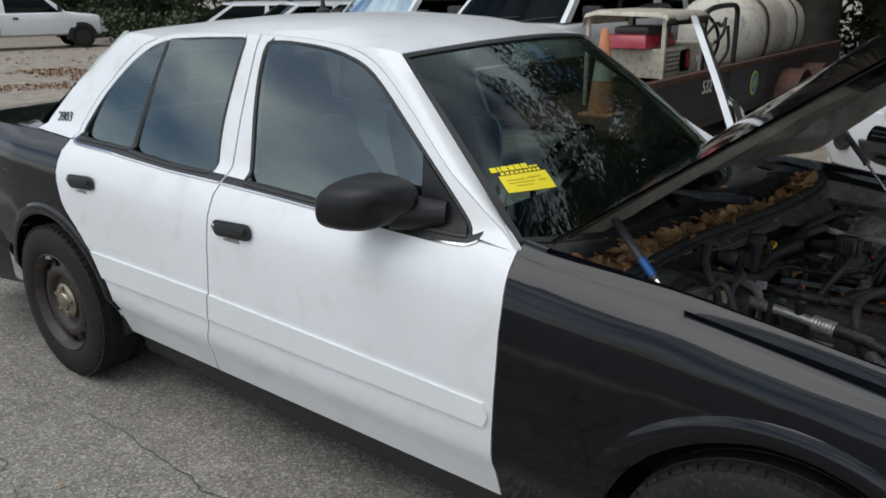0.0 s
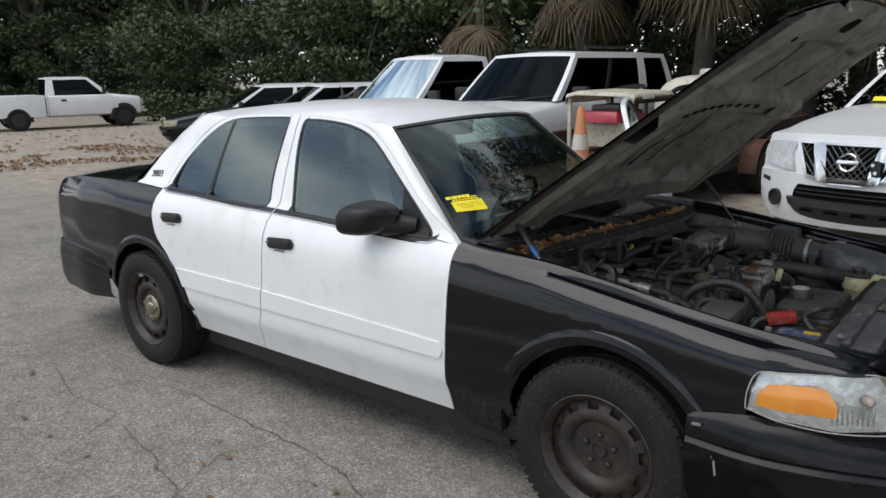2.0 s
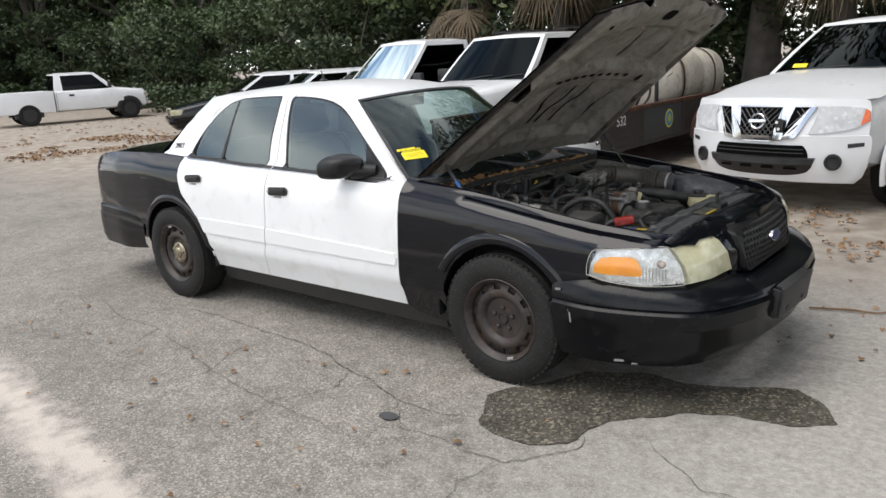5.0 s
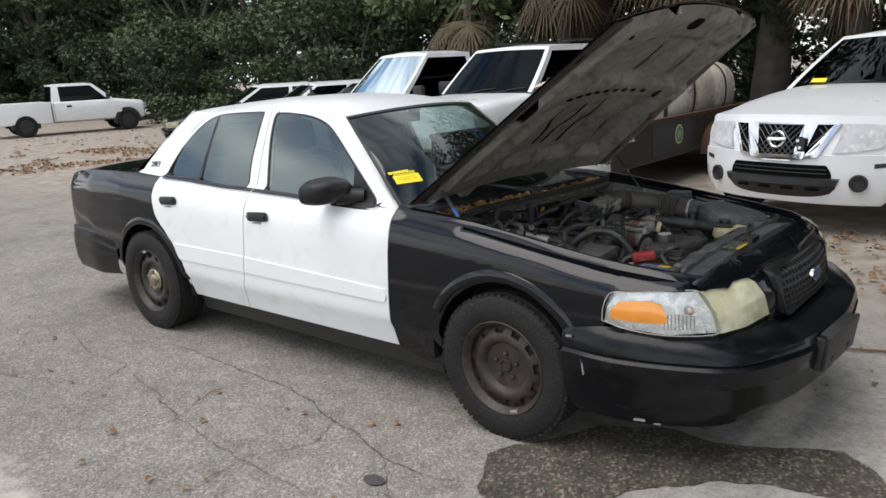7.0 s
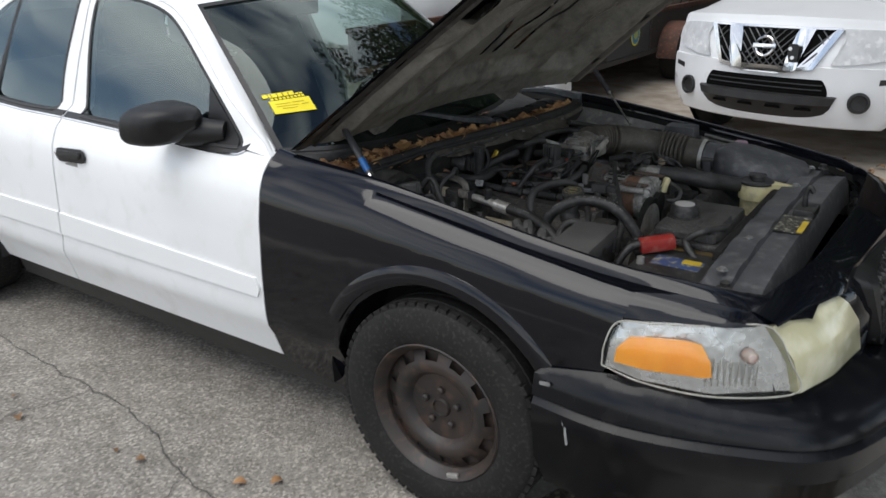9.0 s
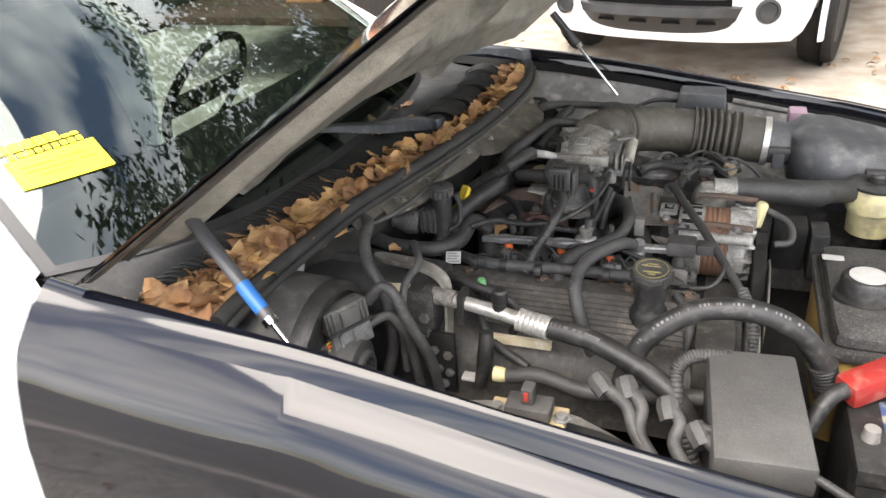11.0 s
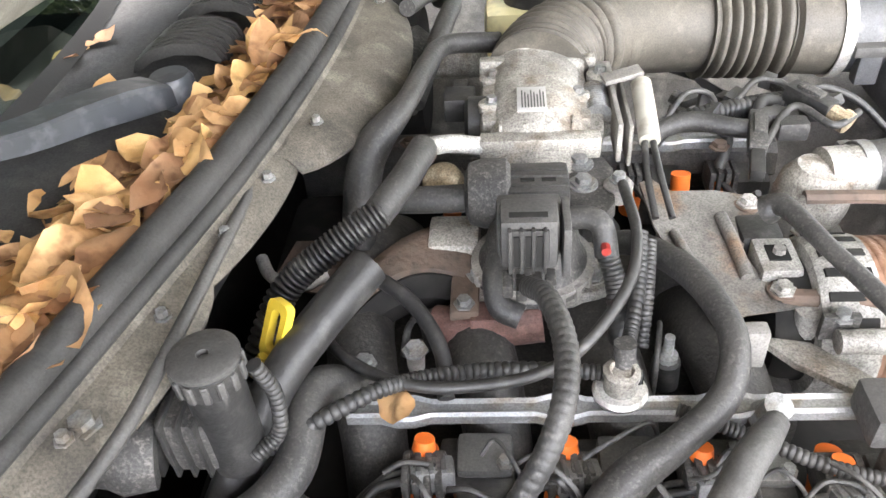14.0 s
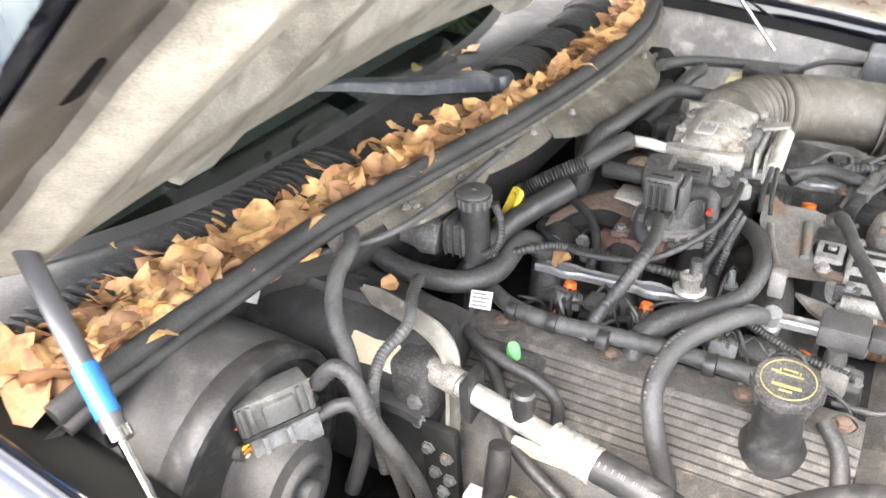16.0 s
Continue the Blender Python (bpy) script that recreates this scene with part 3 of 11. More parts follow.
def handle(s, x, z, parent):
    h = BM()
    y = s * (half(x, z) + 0.004)
    m = Matrix.Translation((x, y, z)) @ Matrix.Rotation(radians(90 if s < 0 else -90), 4, "X") @ Matrix.Rotation(radians(-3 * s), 4, "Z")
    prism(h, rounded(0.19, 0.052, 0.024), 0.008, m, 0.003)
    prism(h, rounded(0.15, 0.026, 0.012, cx=0.004, cy=0.006), 0.020, m, 0.006)
    ob = part("door_handle", h, TRIM, parent, "black plastic door handle")
    k = BM()
    lathe(k, [(0.011, 0), (0.011, 0.008), (0.006, 0.010), (0, 0.010)], m @ pose(0.083 * s if s > 0 else -0.083, 0.004, 0.004), 16)
    part("lock_cylinder", k, CHROME, parent)
    c = BM()
    prism(c, ragged([(-0.055, -0.034), (-0.02, -0.030), (0.025, -0.031), (0.028, -0.048), (0.0, -0.062), (-0.02, -0.055), (-0.03, -0.066), (-0.045, -0.052)], 0.006, 50, x), 0.001, m)
    part("paint_chip", c, AMBER_PLASTIC, parent, "flaked paint under the handle")
    return ob


def door_window(s, name, outline, parent, material):
    """A pane with a rubber seal round it; outline in (x, z)."""
    n = len(outline)
    pane = BM()
    half_ = lambda x, z: (0.772 - 0.425 * (z - 1.0) - 0.05 * (z - 1.0) ** 2) * (1 - 0.045 * max(0.0, -2.2 - x) ** 1.3)
    cx, cz = sum(p[0] for p in outline) / n, sum(p[1] for p in outline) / n
    c = pane.verts.new((cx, s * (half_(cx, cz) - 0.006), cz))
    ring = [pane.verts.new((x, s * (half_(x, z) - 0.006), z)) for x, z in outline]
    mid = [pane.verts.new(((x + cx) / 2, s * (half_((x + cx) / 2, (z + cz) / 2) - 0.006), (z + cz) / 2)) for x, z in outline]
    for i in range(n):
        j = (i + 1) % n
        pane.faces.new((ring[i], ring[j], mid[j], mid[i]))
        pane.faces.new((mid[i], mid[j], c))
    ob = part(name, pane, material, parent, angle=80)
    ob.visible_shadow = False
    seal = BM()
    pts = [Vector((x, s * (half(x, z) + 0.001), z)) for x, z in outline]
    rows = []
    cc = Vector((cx, s * half(cx, cz), cz))
    for i, p in enumerate(pts):
        t = (pts[(i + 1) % n] - pts[i - 1]).normalized()
        inw = t.cross(Vector((0, 1, 0))).normalized()
        if inw.dot(cc - p) < 0:
            inw = -inw
        nrm = Vector((0, s, 0))
        rows.append([p - inw * 0.003 + nrm * 0.002, p + inw * 0.003 + nrm * 0.005, p + inw * 0.010 + nrm * 0.0, p + inw * 0.010 - nrm * 0.01, p - inw * 0.003 - nrm * 0.01])
    rows.append(rows[0])
    grid(seal, rows, True)
    part("window_seal", seal, TRIM, parent, "black rubber seal")
    return ob


def soft(outline, times=3):
    """A closed outline with its corners cut round."""
    for _ in range(times):
        out = []
        for (x0, z0), (x1, z1) in zip(outline, outline[1:] + outline[:1]):
            out += [(x0 * 0.75 + x1 * 0.25, z0 * 0.75 + z1 * 0.25), (x0 * 0.25 + x1 * 0.75, z0 * 0.25 + z1 * 0.75)]
        outline = out
    return outline


FRONT_WIN = soft([(-0.80, 0.994), (-0.83, 0.990), (-0.93, 0.990), (-1.10, 0.992), (-1.36, 0.998), (-1.60, 1.006), (-1.68, 1.008), (-1.700, 1.012), (-1.705, 1.05), (-1.735, 1.15), (-1.765, 1.25), (-1.782, 1.33), (-1.786, 1.40), (-1.783, 1.432), (-1.755, 1.437),
                  (-1.66, 1.436), (-1.51, 1.425), (-1.40, 1.406), (-1.31, 1.377), (-1.23, 1.328), (-1.125, 1.250), (-1.00, 1.156), (-0.88, 1.066), (-0.82, 1.018)])
REAR_WIN = soft([(-1.868, 1.018), (-1.90, 1.017), (-2.08, 1.018), (-2.26, 1.026), (-2.365, 1.034), (-2.378, 1.037), (-2.380, 1.07), (-2.376, 1.13), (-2.368, 1.22), (-2.354, 1.34), (-2.342, 1.405), (-2.335, 1.426), (-2.31, 1.430), (-2.15, 1.438), (-1.98, 1.442), (-1.915, 1.443), (-1.895, 1.438), (-1.896, 1.38), (-1.900, 1.255), (-1.893, 1.13), (-1.872, 1.05)])
QUARTER_WIN = soft([(-2.386, 1.037), (-2.42, 1.038), (-2.58, 1.041), (-2.72, 1.043), (-2.755, 1.047), (-2.762, 1.072), (-2.745, 1.11), (-2.712, 1.175), (-2.652, 1.258), (-2.55, 1.343), (-2.44, 1.400), (-2.375, 1.418), (-2.344, 1.424), (-2.348, 1.405), (-2.360, 1.34), (-2.374, 1.22), (-2.382, 1.13), (-2.386, 1.07)])
# the line where the doors' frames meet the pillar and the roof, and the foot of the windows
DOOR_TOP = [(-0.662, 0.985), (-0.78, 1.048), (-0.917, 1.127), (-0.991, 1.183), (-1.072, 1.247), (-1.184, 1.328), (-1.235, 1.362), (-1.296, 1.395), (-1.345, 1.412), (-1.403, 1.426), (-1.558, 1.444), (-1.806, 1.455), (-2.086, 1.456), (-2.35, 1.445), (-2.43, 1.431), (-2.506, 1.406), (-2.60, 1.352)]
BELT_F = [(-0.775, 0.990), (-0.80, 0.979), (-0.845, 0.976), (-0.92, 0.975), (-1.03, 0.977), (-1.268, 0.985), (-1.491, 0.993), (-1.785, 1.001)]
BELT_R = [(-1.80, 1.002), (-2.08, 1.006), (-2.33, 1.017), (-2.50, 1.026), (-2.68, 1.031), (-2.74, 1.034), (-2.77, 1.045)]


def door_top(x0, x1, n, up=0.0):
    xs, zs = [p[0] for p in DOOR_TOP[::-1]], [p[1] for p in DOOR_TOP[::-1]]
    return [(x, lerp_table(x, xs, zs) + up) for x in np.linspace(x0, x1, n)]


def belt(s, line, parent):
    """The rubber strip at the windows' foot with its thin bright edge."""
    up = lambda d: [(x, z + d) for x, z in line]
    panel("belt_moulding", s, up(0.004), up(0.020), [up(0.004)[0], up(0.020)[0]], [up(0.004)[-1], up(0.020)[-1]], TRIM, parent, 40, 3, out=0.004, thick=0.012, label="black belt moulding")
    panel("belt_edge", s, up(-0.001), up(0.004), [up(-0.001)[0], up(0.004)[0]], [up(-0.001)[-1], up(0.004)[-1]], CHROME, parent, 40, 2, out=0.006, thick=0.014, label="thin bright edge")


OPEN = Matrix.Translation((-0.60, 0.94, 0)) @ Matrix.Rotation(radians(-70), 4, "Z") @ Matrix.Translation((0.66, -0.86, 0))
for s in (-1, 1):
    # front fender
    bot = [(-0.688, 0.285), (-0.62, 0.25), (-0.45, 0.225)] + arc(0, 0.335, 0.395, 196, 32)
    top = [(x, shoulder(x)) for x in np.linspace(-0.658, 0.54, 14)]
    fr = [bot[-1], (0.42, 0.57), (0.495, 0.605), (0.505, 0.70), (0.53, 0.765), (0.54, shoulder(0.54))]
    fender = panel("front_fender", s, bot, top, shift(FRONT_GAP, GAP), fr, BLACK, car, 40, 16, thick=0.03, label="glossy black front fender")
    bm = BM()
    rows = []
    for a in np.linspace(150, 30, 22):
        row = []
        for r, o in ((0.448, -0.001), (0.436, 0.007), (0.415, 0.012), (0.400, 0.008), (0.394, -0.03)):
            x, z = r * math.cos(radians(a)), 0.335 + r * math.sin(radians(a))
            row.append((x, s * (half(x, min(z, 0.78)) + o), z))
        rows.append(row)
    grid(bm, rows)
    part("wheel_arch_flare", bm, BLACK, fender)
    bm = BM()
    rows = []
    for x in np.linspace(-0.655, 0.90, 22):
        z0, y0 = shoulder(x), half(x, shoulder(x))
        yi = lerp_table(x, [-0.6, -0.3, 0.0, 0.5, 0.75, 0.9], [0.75, 0.765, 0.778, 0.765, 0.70, 0.58])
        zi = z0 + lerp_table(x, [-0.6, 0.0, 0.5, 0.75, 0.9], [0.028, 0.030, 0.026, 0.022, 0.012])
        at = lambda k: (x, s * (y0 + (yi - y0) * k), z0 + (zi - z0) * math.sin(k * math.pi / 2))
        rows.append([at(k) for k in np.linspace(0, 1, 11)] + [(x, s * (yi - 0.006), zi - 0.006), (x, s * (yi - 0.010), zi - 0.018), (x, s * (yi - 0.012), zi - 0.035)])
    grid(bm, rows)
    part("fender_top", bm, BLACK, fender, angle=60)
    bm = BM()
    rows = [[(x, s * (yi0 - 0.012), zi0 - 0.035), (x, s * (yi0 - 0.025), zi0 - 0.055), (x, s * (yi0 - 0.060), zi0 - 0.075), (x, s * (yi0 - 0.080), zi0 - 0.095), (x, s * (yi0 - 0.09), zi0 - 0.15)] for x, yi0, zi0 in
            [(x, lerp_table(x, [-0.6, -0.3, 0.0, 0.5, 0.75, 0.9], [0.75, 0.765, 0.778, 0.765, 0.70, 0.58]), shoulder(x) + lerp_table(x, [-0.6, 0.0, 0.5, 0.75, 0.9], [0.028, 0.030, 0.026, 0.022, 0.012])) for x in np.linspace(-0.62, 0.86, 20)]]
    if s > 0:
        rows = [r[:2] for r in rows]
    grid(bm, rows)
    part("fender_channel", bm, CHANNEL, fender, "dusty black channel along the engine bay")
    panel("fender_nose", s, [(0.53, 0.765), (0.70, 0.772), (0.86, 0.776)], [(x, shoulder(x)) for x in (0.540, 0.65, 0.78, 0.89)], [(0.53, 0.765), (0.540, shoulder(0.540))], [(0.86, 0.776), (0.89, shoulder(0.89))], BLACK, fender, 16, 6)

    # doors
    d1 = thing("front_door", "", "")
    d1.parent = car
    d1["label"] = "white front door with scratched handle"
    panel("door_skin", s, [(-0.692, 0.285), (-1.2, 0.285), (-1.924, 0.285)], [(-0.662, 0.985), (-0.9, 0.991), (-1.4, 0.998), (-1.788, 1.005)], FRONT_GAP, shift(MID_GAP, GAP), WHITE, d1, 40, 22, label="")
    panel("side_moulding", s, [(-0.70, 0.530), (-1.2, 0.531), (-1.838, 0.533)], [(-0.70, 0.598), (-1.2, 0.612), (-1.822, 0.628)], [(-0.70, 0.530), (-0.684, 0.564), (-0.70, 0.598)], [(-1.838, 0.533), (-1.822, 0.628)], TRIM_WHITE, d1, 30, 8, out=0.008, thick=0.010, label="raised white plastic moulding")
    side = lambda win, x0, x1: sorted([p for p in win if x1 <= p[0] <= x0 and p[1] > 1.0 + 0.25 * (p[0] < -1.6)], reverse=True)
    win_a = [(-0.795, 0.996)] + [p for p in side(FRONT_WIN, -0.83, -1.42)]
    panel("window_frame_a", s, [win_a[0], (-0.664, 0.986)], [win_a[-1], door_top(-1.40, -1.40, 1, -0.002)[0]], win_a, door_top(-0.664, -1.40, 40, -0.002), WHITE, d1, 4, 36, thick=0.03)
    win_t = [p for p in side(FRONT_WIN, -1.40, -1.75) if p[1] > 1.39]
    panel("window_frame_top", s, [win_a[-1]] + win_t + [(-1.758, 1.438)], door_top(-1.403, -1.758, 20, -0.002), [win_a[-1], door_top(-1.403, -1.403, 1, -0.002)[0]], [(-1.758, 1.438), door_top(-1.758, -1.758, 1, -0.002)[0]], WHITE, d1, 24, 4, thick=0.03)
    panel("window_frame_b", s, [(-1.788, 1.003), (-1.690, 1.000)], [(-1.830, 1.453), (-1.760, 1.451)], [(-1.788, 1.003), (-1.812, 1.2), (-1.830, 1.453)], [(-1.690, 1.000), (-1.728, 1.13), (-1.762, 1.25), (-1.780, 1.33), (-1.785, 1.40), (-1.782, 1.43), (-1.760, 1.451)], WHITE, d1, 5, 24, thick=0.03)
    belt(s, BELT_F, d1)
    door_window(s, "front_window", FRONT_WIN, d1, GLASS_SIDE)
    handle(s, -1.667, 0.880, d1)
    if s > 0:
        d1["label"] = "white front door standing wide open"
        d1.matrix_local = OPEN
    d2 = thing("rear_door", "", "")
    d2.parent = car
    d2["label"] = "white rear door"
    panel("door_skin", s, [(-1.932, 0.285), (-2.2, 0.285), (-2.512, 0.285)], [(-1.796, 1.005), (-2.1, 1.012), (-2.45, 1.028), (-2.790, 1.04)], shift(MID_GAP, -GAP), REAR_GAP, WHITE, d2, 32, 22)
    panel("side_moulding", s, [(-1.846, 0.533), (-2.2, 0.533), (-2.525, 0.533)], [(-1.830, 0.630), (-2.2, 0.632), (-2.575, 0.632)], [(-1.846, 0.533), (-1.830, 0.630)], [(-2.525, 0.533), (-2.575, 0.632)], TRIM_WHITE, d2, 20, 8, out=0.008, thick=0.010, label="raised white plastic moulding")
    panel("window_frame_b", s, [(-1.796, 1.003), (-1.872, 1.01)], [(-1.838, 1.453), (-1.905, 1.453)], [(-1.796, 1.003), (-1.820, 1.2), (-1.838, 1.453)], [(-1.872, 1.01), (-1.893, 1.13), (-1.900, 1.255), (-1.896, 1.38), (-1.895, 1.43), (-1.905, 1.453)], WHITE, d2, 4, 24, thick=0.03)
    win_r = [(-1.907, 1.443)] + [p for p in side(REAR_WIN, -1.93, -2.33) if p[1] > 1.40] + [p for p in side(QUARTER_WIN, -2.36, -2.50) if p[1] > 1.36]
    panel("window_frame_top", s, win_r, door_top(-1.907, -2.54, 24, -0.002), [win_r[0], door_top(-1.907, -1.907, 1, -0.002)[0]], [win_r[-1], door_top(-2.54, -2.54, 1, -0.002)[0]], WHITE, d2, 24, 4, thick=0.03)
    win_c = [(-2.757, 1.05), (-2.760, 1.075), (-2.745, 1.11), (-2.712, 1.175), (-2.652, 1.258), (-2.55, 1.343), win_r[-1]]
    panel("window_frame_c", s, [win_c[0], (-2.79, 1.045)], [win_c[-1], door_top(-2.54, -2.54, 1, -0.002)[0]], win_c, [(-2.79, 1.045), (-2.797, 1.08), (-2.788, 1.11), (-2.735, 1.208), (-2.64, 1.31), door_top(-2.54, -2.54, 1, -0.002)[0]], WHITE, d2, 4, 24, thick=0.03)
    belt(s, BELT_R, d2)
    panel("window_bar", s, [(-2.377, 1.036), (-2.389, 1.037)], [(-2.334, 1.428), (-2.346, 1.426)], [(-2.377, 1.036), (-2.374, 1.13), (-2.366, 1.22), (-2.352, 1.34), (-2.334, 1.428)], [(-2.389, 1.037), (-2.386, 1.13), (-2.377, 1.22), (-2.362, 1.34), (-2.346, 1.426)], TRIM, d2, 3, 14, out=0.001, thick=0.02)
    door_window(s, "rear_window", REAR_WIN, d2, GLASS_SIDE)
    door_window(s, "quarter_window", QUARTER_WIN, d2, GLASS_SIDE)
    handle(s, -2.587, 0.909, d2)

    # rear quarter, black; white sail panel above it
    bot = arc(REAR, 0.335, 0.398, 8, 188, 18)
    quarter = panel("rear_quarter", s, bot, [(-2.797, 1.040), (-2.92, 1.046), (-3.05, 1.053), (-3.3, 1.056), (-3.8, 1.043), (-4.02, 1.022), (-4.13, 0.985), (-4.185, 0.93)], [bot[0], (-2.542, 0.53), (-2.648, 0.68), (-2.763, 0.79), (-2.797, 0.89), (-2.798, 0.97), (-2.797, 1.040)], [bot[-1], (-3.36, 0.46), (-3.6, 0.56), (-4.22, 0.60), (-4.215, 0.80), (-4.185, 0.93)], BLACK, car, 34, 16, thick=0.03, label="glossy black rear quarter panel")
    bm = BM()
    rows = []
    for a in np.linspace(8, 188, 26):
        row = []
        for r, o in ((0.44, 0.001), (0.428, 0.007), (0.405, 0.010), (0.392, 0.006), (0.388, -0.03)):
            x, z = REAR + r * math.cos(radians(a)), 0.335 + r * math.sin(radians(a))
            row.append((x, s * (half(x, min(z, 0.78)) + o), z))
        rows.append(row)
    grid(bm, rows)
    part("wheel_arch_flare", bm, BLACK, quarter)
    sail_f = [(-2.797, 1.043), (-2.802, 1.08), (-2.793, 1.112), (-2.740, 1.210), (-2.645, 1.313), (-2.60, 1.352), (-2.545, 1.387)] + door_top(-2.50, -2.44, 3, 0.002)
    sail_r = [(-3.085, 1.056), (-3.06, 1.11), (-2.985, 1.215), (-2.86, 1.33), (-2.74, 1.407), (-2.66, 1.443)]
    panel("sail_panel", s, [sail_f[0], (-2.92, 1.049), (-3.085, 1.056)], [sail_f[-1], (-2.55, 1.442), (-2.66, 1.443)], sail_f, sail_r, WHITE, car, 16, 28, thick=0.03, label="white sail panel with black unit digits")
    # sill under the doors
    panel("sill", s, [(-0.45, 0.165), (-2.50, 0.175)], [(-0.45, 0.232), (-0.66, 0.29), (-2.46, 0.29)], [(-0.45, 0.165), (-0.45, 0.232)], [(-2.50, 0.175), (-2.46, 0.29)], TRIM, car, 30, 5, out=-0.02, thick=0.05, label="dark sill below the doors")

writing("unit_number", "2803", 0.058, Matrix.Translation((-2.948, -(half(-2.948, 1.108) + 0.003), 1.108)) @ Matrix.Rotation(radians(68), 4, "X") @ Matrix.Rotation(radians(3), 4, "Z"), TRIM, car, label="black unit digits")

# roof: from the windshield's head to the rear window's head
bm = BM()
rows = []
edge_x, edge_z = [p[0] for p in DOOR_TOP[::-1]], [p[1] for p in DOOR_TOP[::-1]]
for x in [-1.215, -1.25, -1.30, -1.35, -1.40, -1.48, -1.6, -1.8, -2.0, -2.2, -2.35, -2.44, -2.5, -2.58, -2.66]:
    f = min(1.0, max(0.0, (x + 1.60) / 0.385)) ** 2
    top = lerp_table(x, [-2.66, -2.5, -2.2, -1.8, -1.5, -1.35, -1.215], [1.472, 1.488, 1.508, 1.516, 1.503, 1.478, 1.446])
    edge = lerp_table(x, [-2.66, -2.44, -2.35], [1.446, 1.440, 1.449]) if x < -2.35 else (lerp_table(x, edge_x, edge_z) + 0.004 if x < -1.40 else lerp_table(x, [-1.40, -1.30, -1.215], [1.430, 1.424, 1.414]))
    ye = half(x, edge) if x < -1.40 else lerp_table(x, [-1.40, -1.30, -1.215], [half(-1.40, 1.430), 0.568, 0.560])
    rows.append([(x + 0.10 * f * (1 - k * k), ye * k, edge + (top - edge) * (1 - abs(k) ** (2.6 - 0.6 * f))) for k in np.linspace(-1, 1, 25)])
sheet(bm, rows, (0, 0, -0.025))
part("roof", bm, WHITE, car, "white roof with scuffed clear coat")
bm = BM()
lathe(bm, [(0.028, 0), (0.026, 0.012), (0.010, 0.02), (0.008, 0.045), (0, 0.05)], Matrix.Translation((-2.05, -0.06, 1.512)), 16)
tube(bm, [(-2.05, -0.06, 1.55), (-2.075, -0.055, 1.585)], 0.004, 6)
part("antenna_stub", bm, TRIM, car, "broken antenna stub on the roof")

# windshield, pillars beside it
def shield(u, v):
    """u from -1 to 1 across, v from 0 at the cowl to 1 at the roof."""
    yb, yt = 0.715, 0.560
    base = Vector((-0.530 - 0.187 * abs(u) ** 3.6, yb * u, 0.953 + 0.027 * abs(u) ** 2))
    head = Vector((-1.115 - 0.10 * abs(u) ** 2, yt * u, 1.440 - 0.030 * abs(u) ** 2))
    p = base.lerp(head, v)
    return p + Vector((0.05, 0, 0.055)) * (4 * v * (1 - v)) * 0.55 * (1 - u ** 4)


bm = BM()
grid(bm, [[shield(u, v) for u in np.linspace(-1, 1, 25)] for v in np.linspace(0, 1, 13)])
ws = part("windshield", bm, GLASS_FRONT, car, "tinted windshield", angle=80)
ws.visible_shadow = False
bm = BM()
for us, vs_ in ((np.linspace(-1, 1, 25), (0.975, 1.0)), (np.linspace(-1, 1, 25), (-0.01, 0.012))):
    grid(bm, [[shield(u, v) + Vector((0.003, 0, 0.004)) for u in us] for v in np.linspace(*vs_, 3)])
for u0, u1 in ((-1.0, -0.978), (0.978, 1.0)):
    grid(bm, [[shield(u, v) + Vector((0.003, 0, 0.004)) for u in (u0, u1)] for v in np.linspace(0, 1, 13)])
part("windshield_border", bm, TRIM, ws, "black windshield border")
for s in (-1, 1):
    bm = BM()
    rows = []
    foot = resample([Vector((x, s * half(x, z), z)) for x, z in door_top(-0.660, -1.403, 60, 0.002)], 25)
    for v, a in zip(np.linspace(0, 1, 25), foot):
        b = shield(s * 1.0, v) + Vector((0, 0, 0.006))
        rows.append([a + Vector((0, -s * 0.02, -0.012))] + [a.lerp(b, k) + Vector((0.25, s * 0.6, 0.7)) * 0.011 * math.sin(math.pi * k) for k in np.linspace(0, 1, 7)] + [b + Vector((0.004, -s * 0.004, -0.02))])
    grid(bm, rows)
    part("windshield_pillar", bm, WHITE, car)
# rear window
bm = BM()
grid(bm, [[Vector((-3.22 - 0.06 * (1 - u * u), 0.70 * u, 1.055 + 0.02 * (1 - u * u))).lerp(Vector((-2.67, 0.555 * u, 1.452 + 0.022 * (1 - u * u))), v) for u in np.linspace(-1, 1, 15)] for v in np.linspace(0, 1, 8)])
rw = part("rear_windshield", bm, GLASS_SIDE, car, angle=80)
rw.visible_shadow = False
# trunk
bm = BM()
rows = []
for x in [-3.04, -3.10, -3.18, -3.3, -3.5, -3.8, -4.05, -4.18, -4.235, -4.25, -4.255]:
    zt = lerp_table(x, [-4.255, -4.25, -4.235, -4.18, -4.05, -3.6, -3.18, -3.04], [0.62, 0.80, 0.915, 0.985, 1.050, 1.086, 1.083, 1.066])
    zq = min(lerp_table(x, [-4.185, -4.13, -4.02, -3.8, -3.3, -3.05], [0.93, 0.985, 1.022, 1.043, 1.056, 1.053]) + 0.002, zt - 0.004)
    ye = half(x, min(zq, 1.053)) - 0.002
    rows.append([(x, ye * k, zq + (zt - zq) * (1 - abs(k) ** 3)) for k in np.linspace(-1, 1, 25)])
sheet(bm, rows, (0.004, 0, -0.008))
part("trunk_lid", bm, BLACK, car, "glossy black trunk lid")
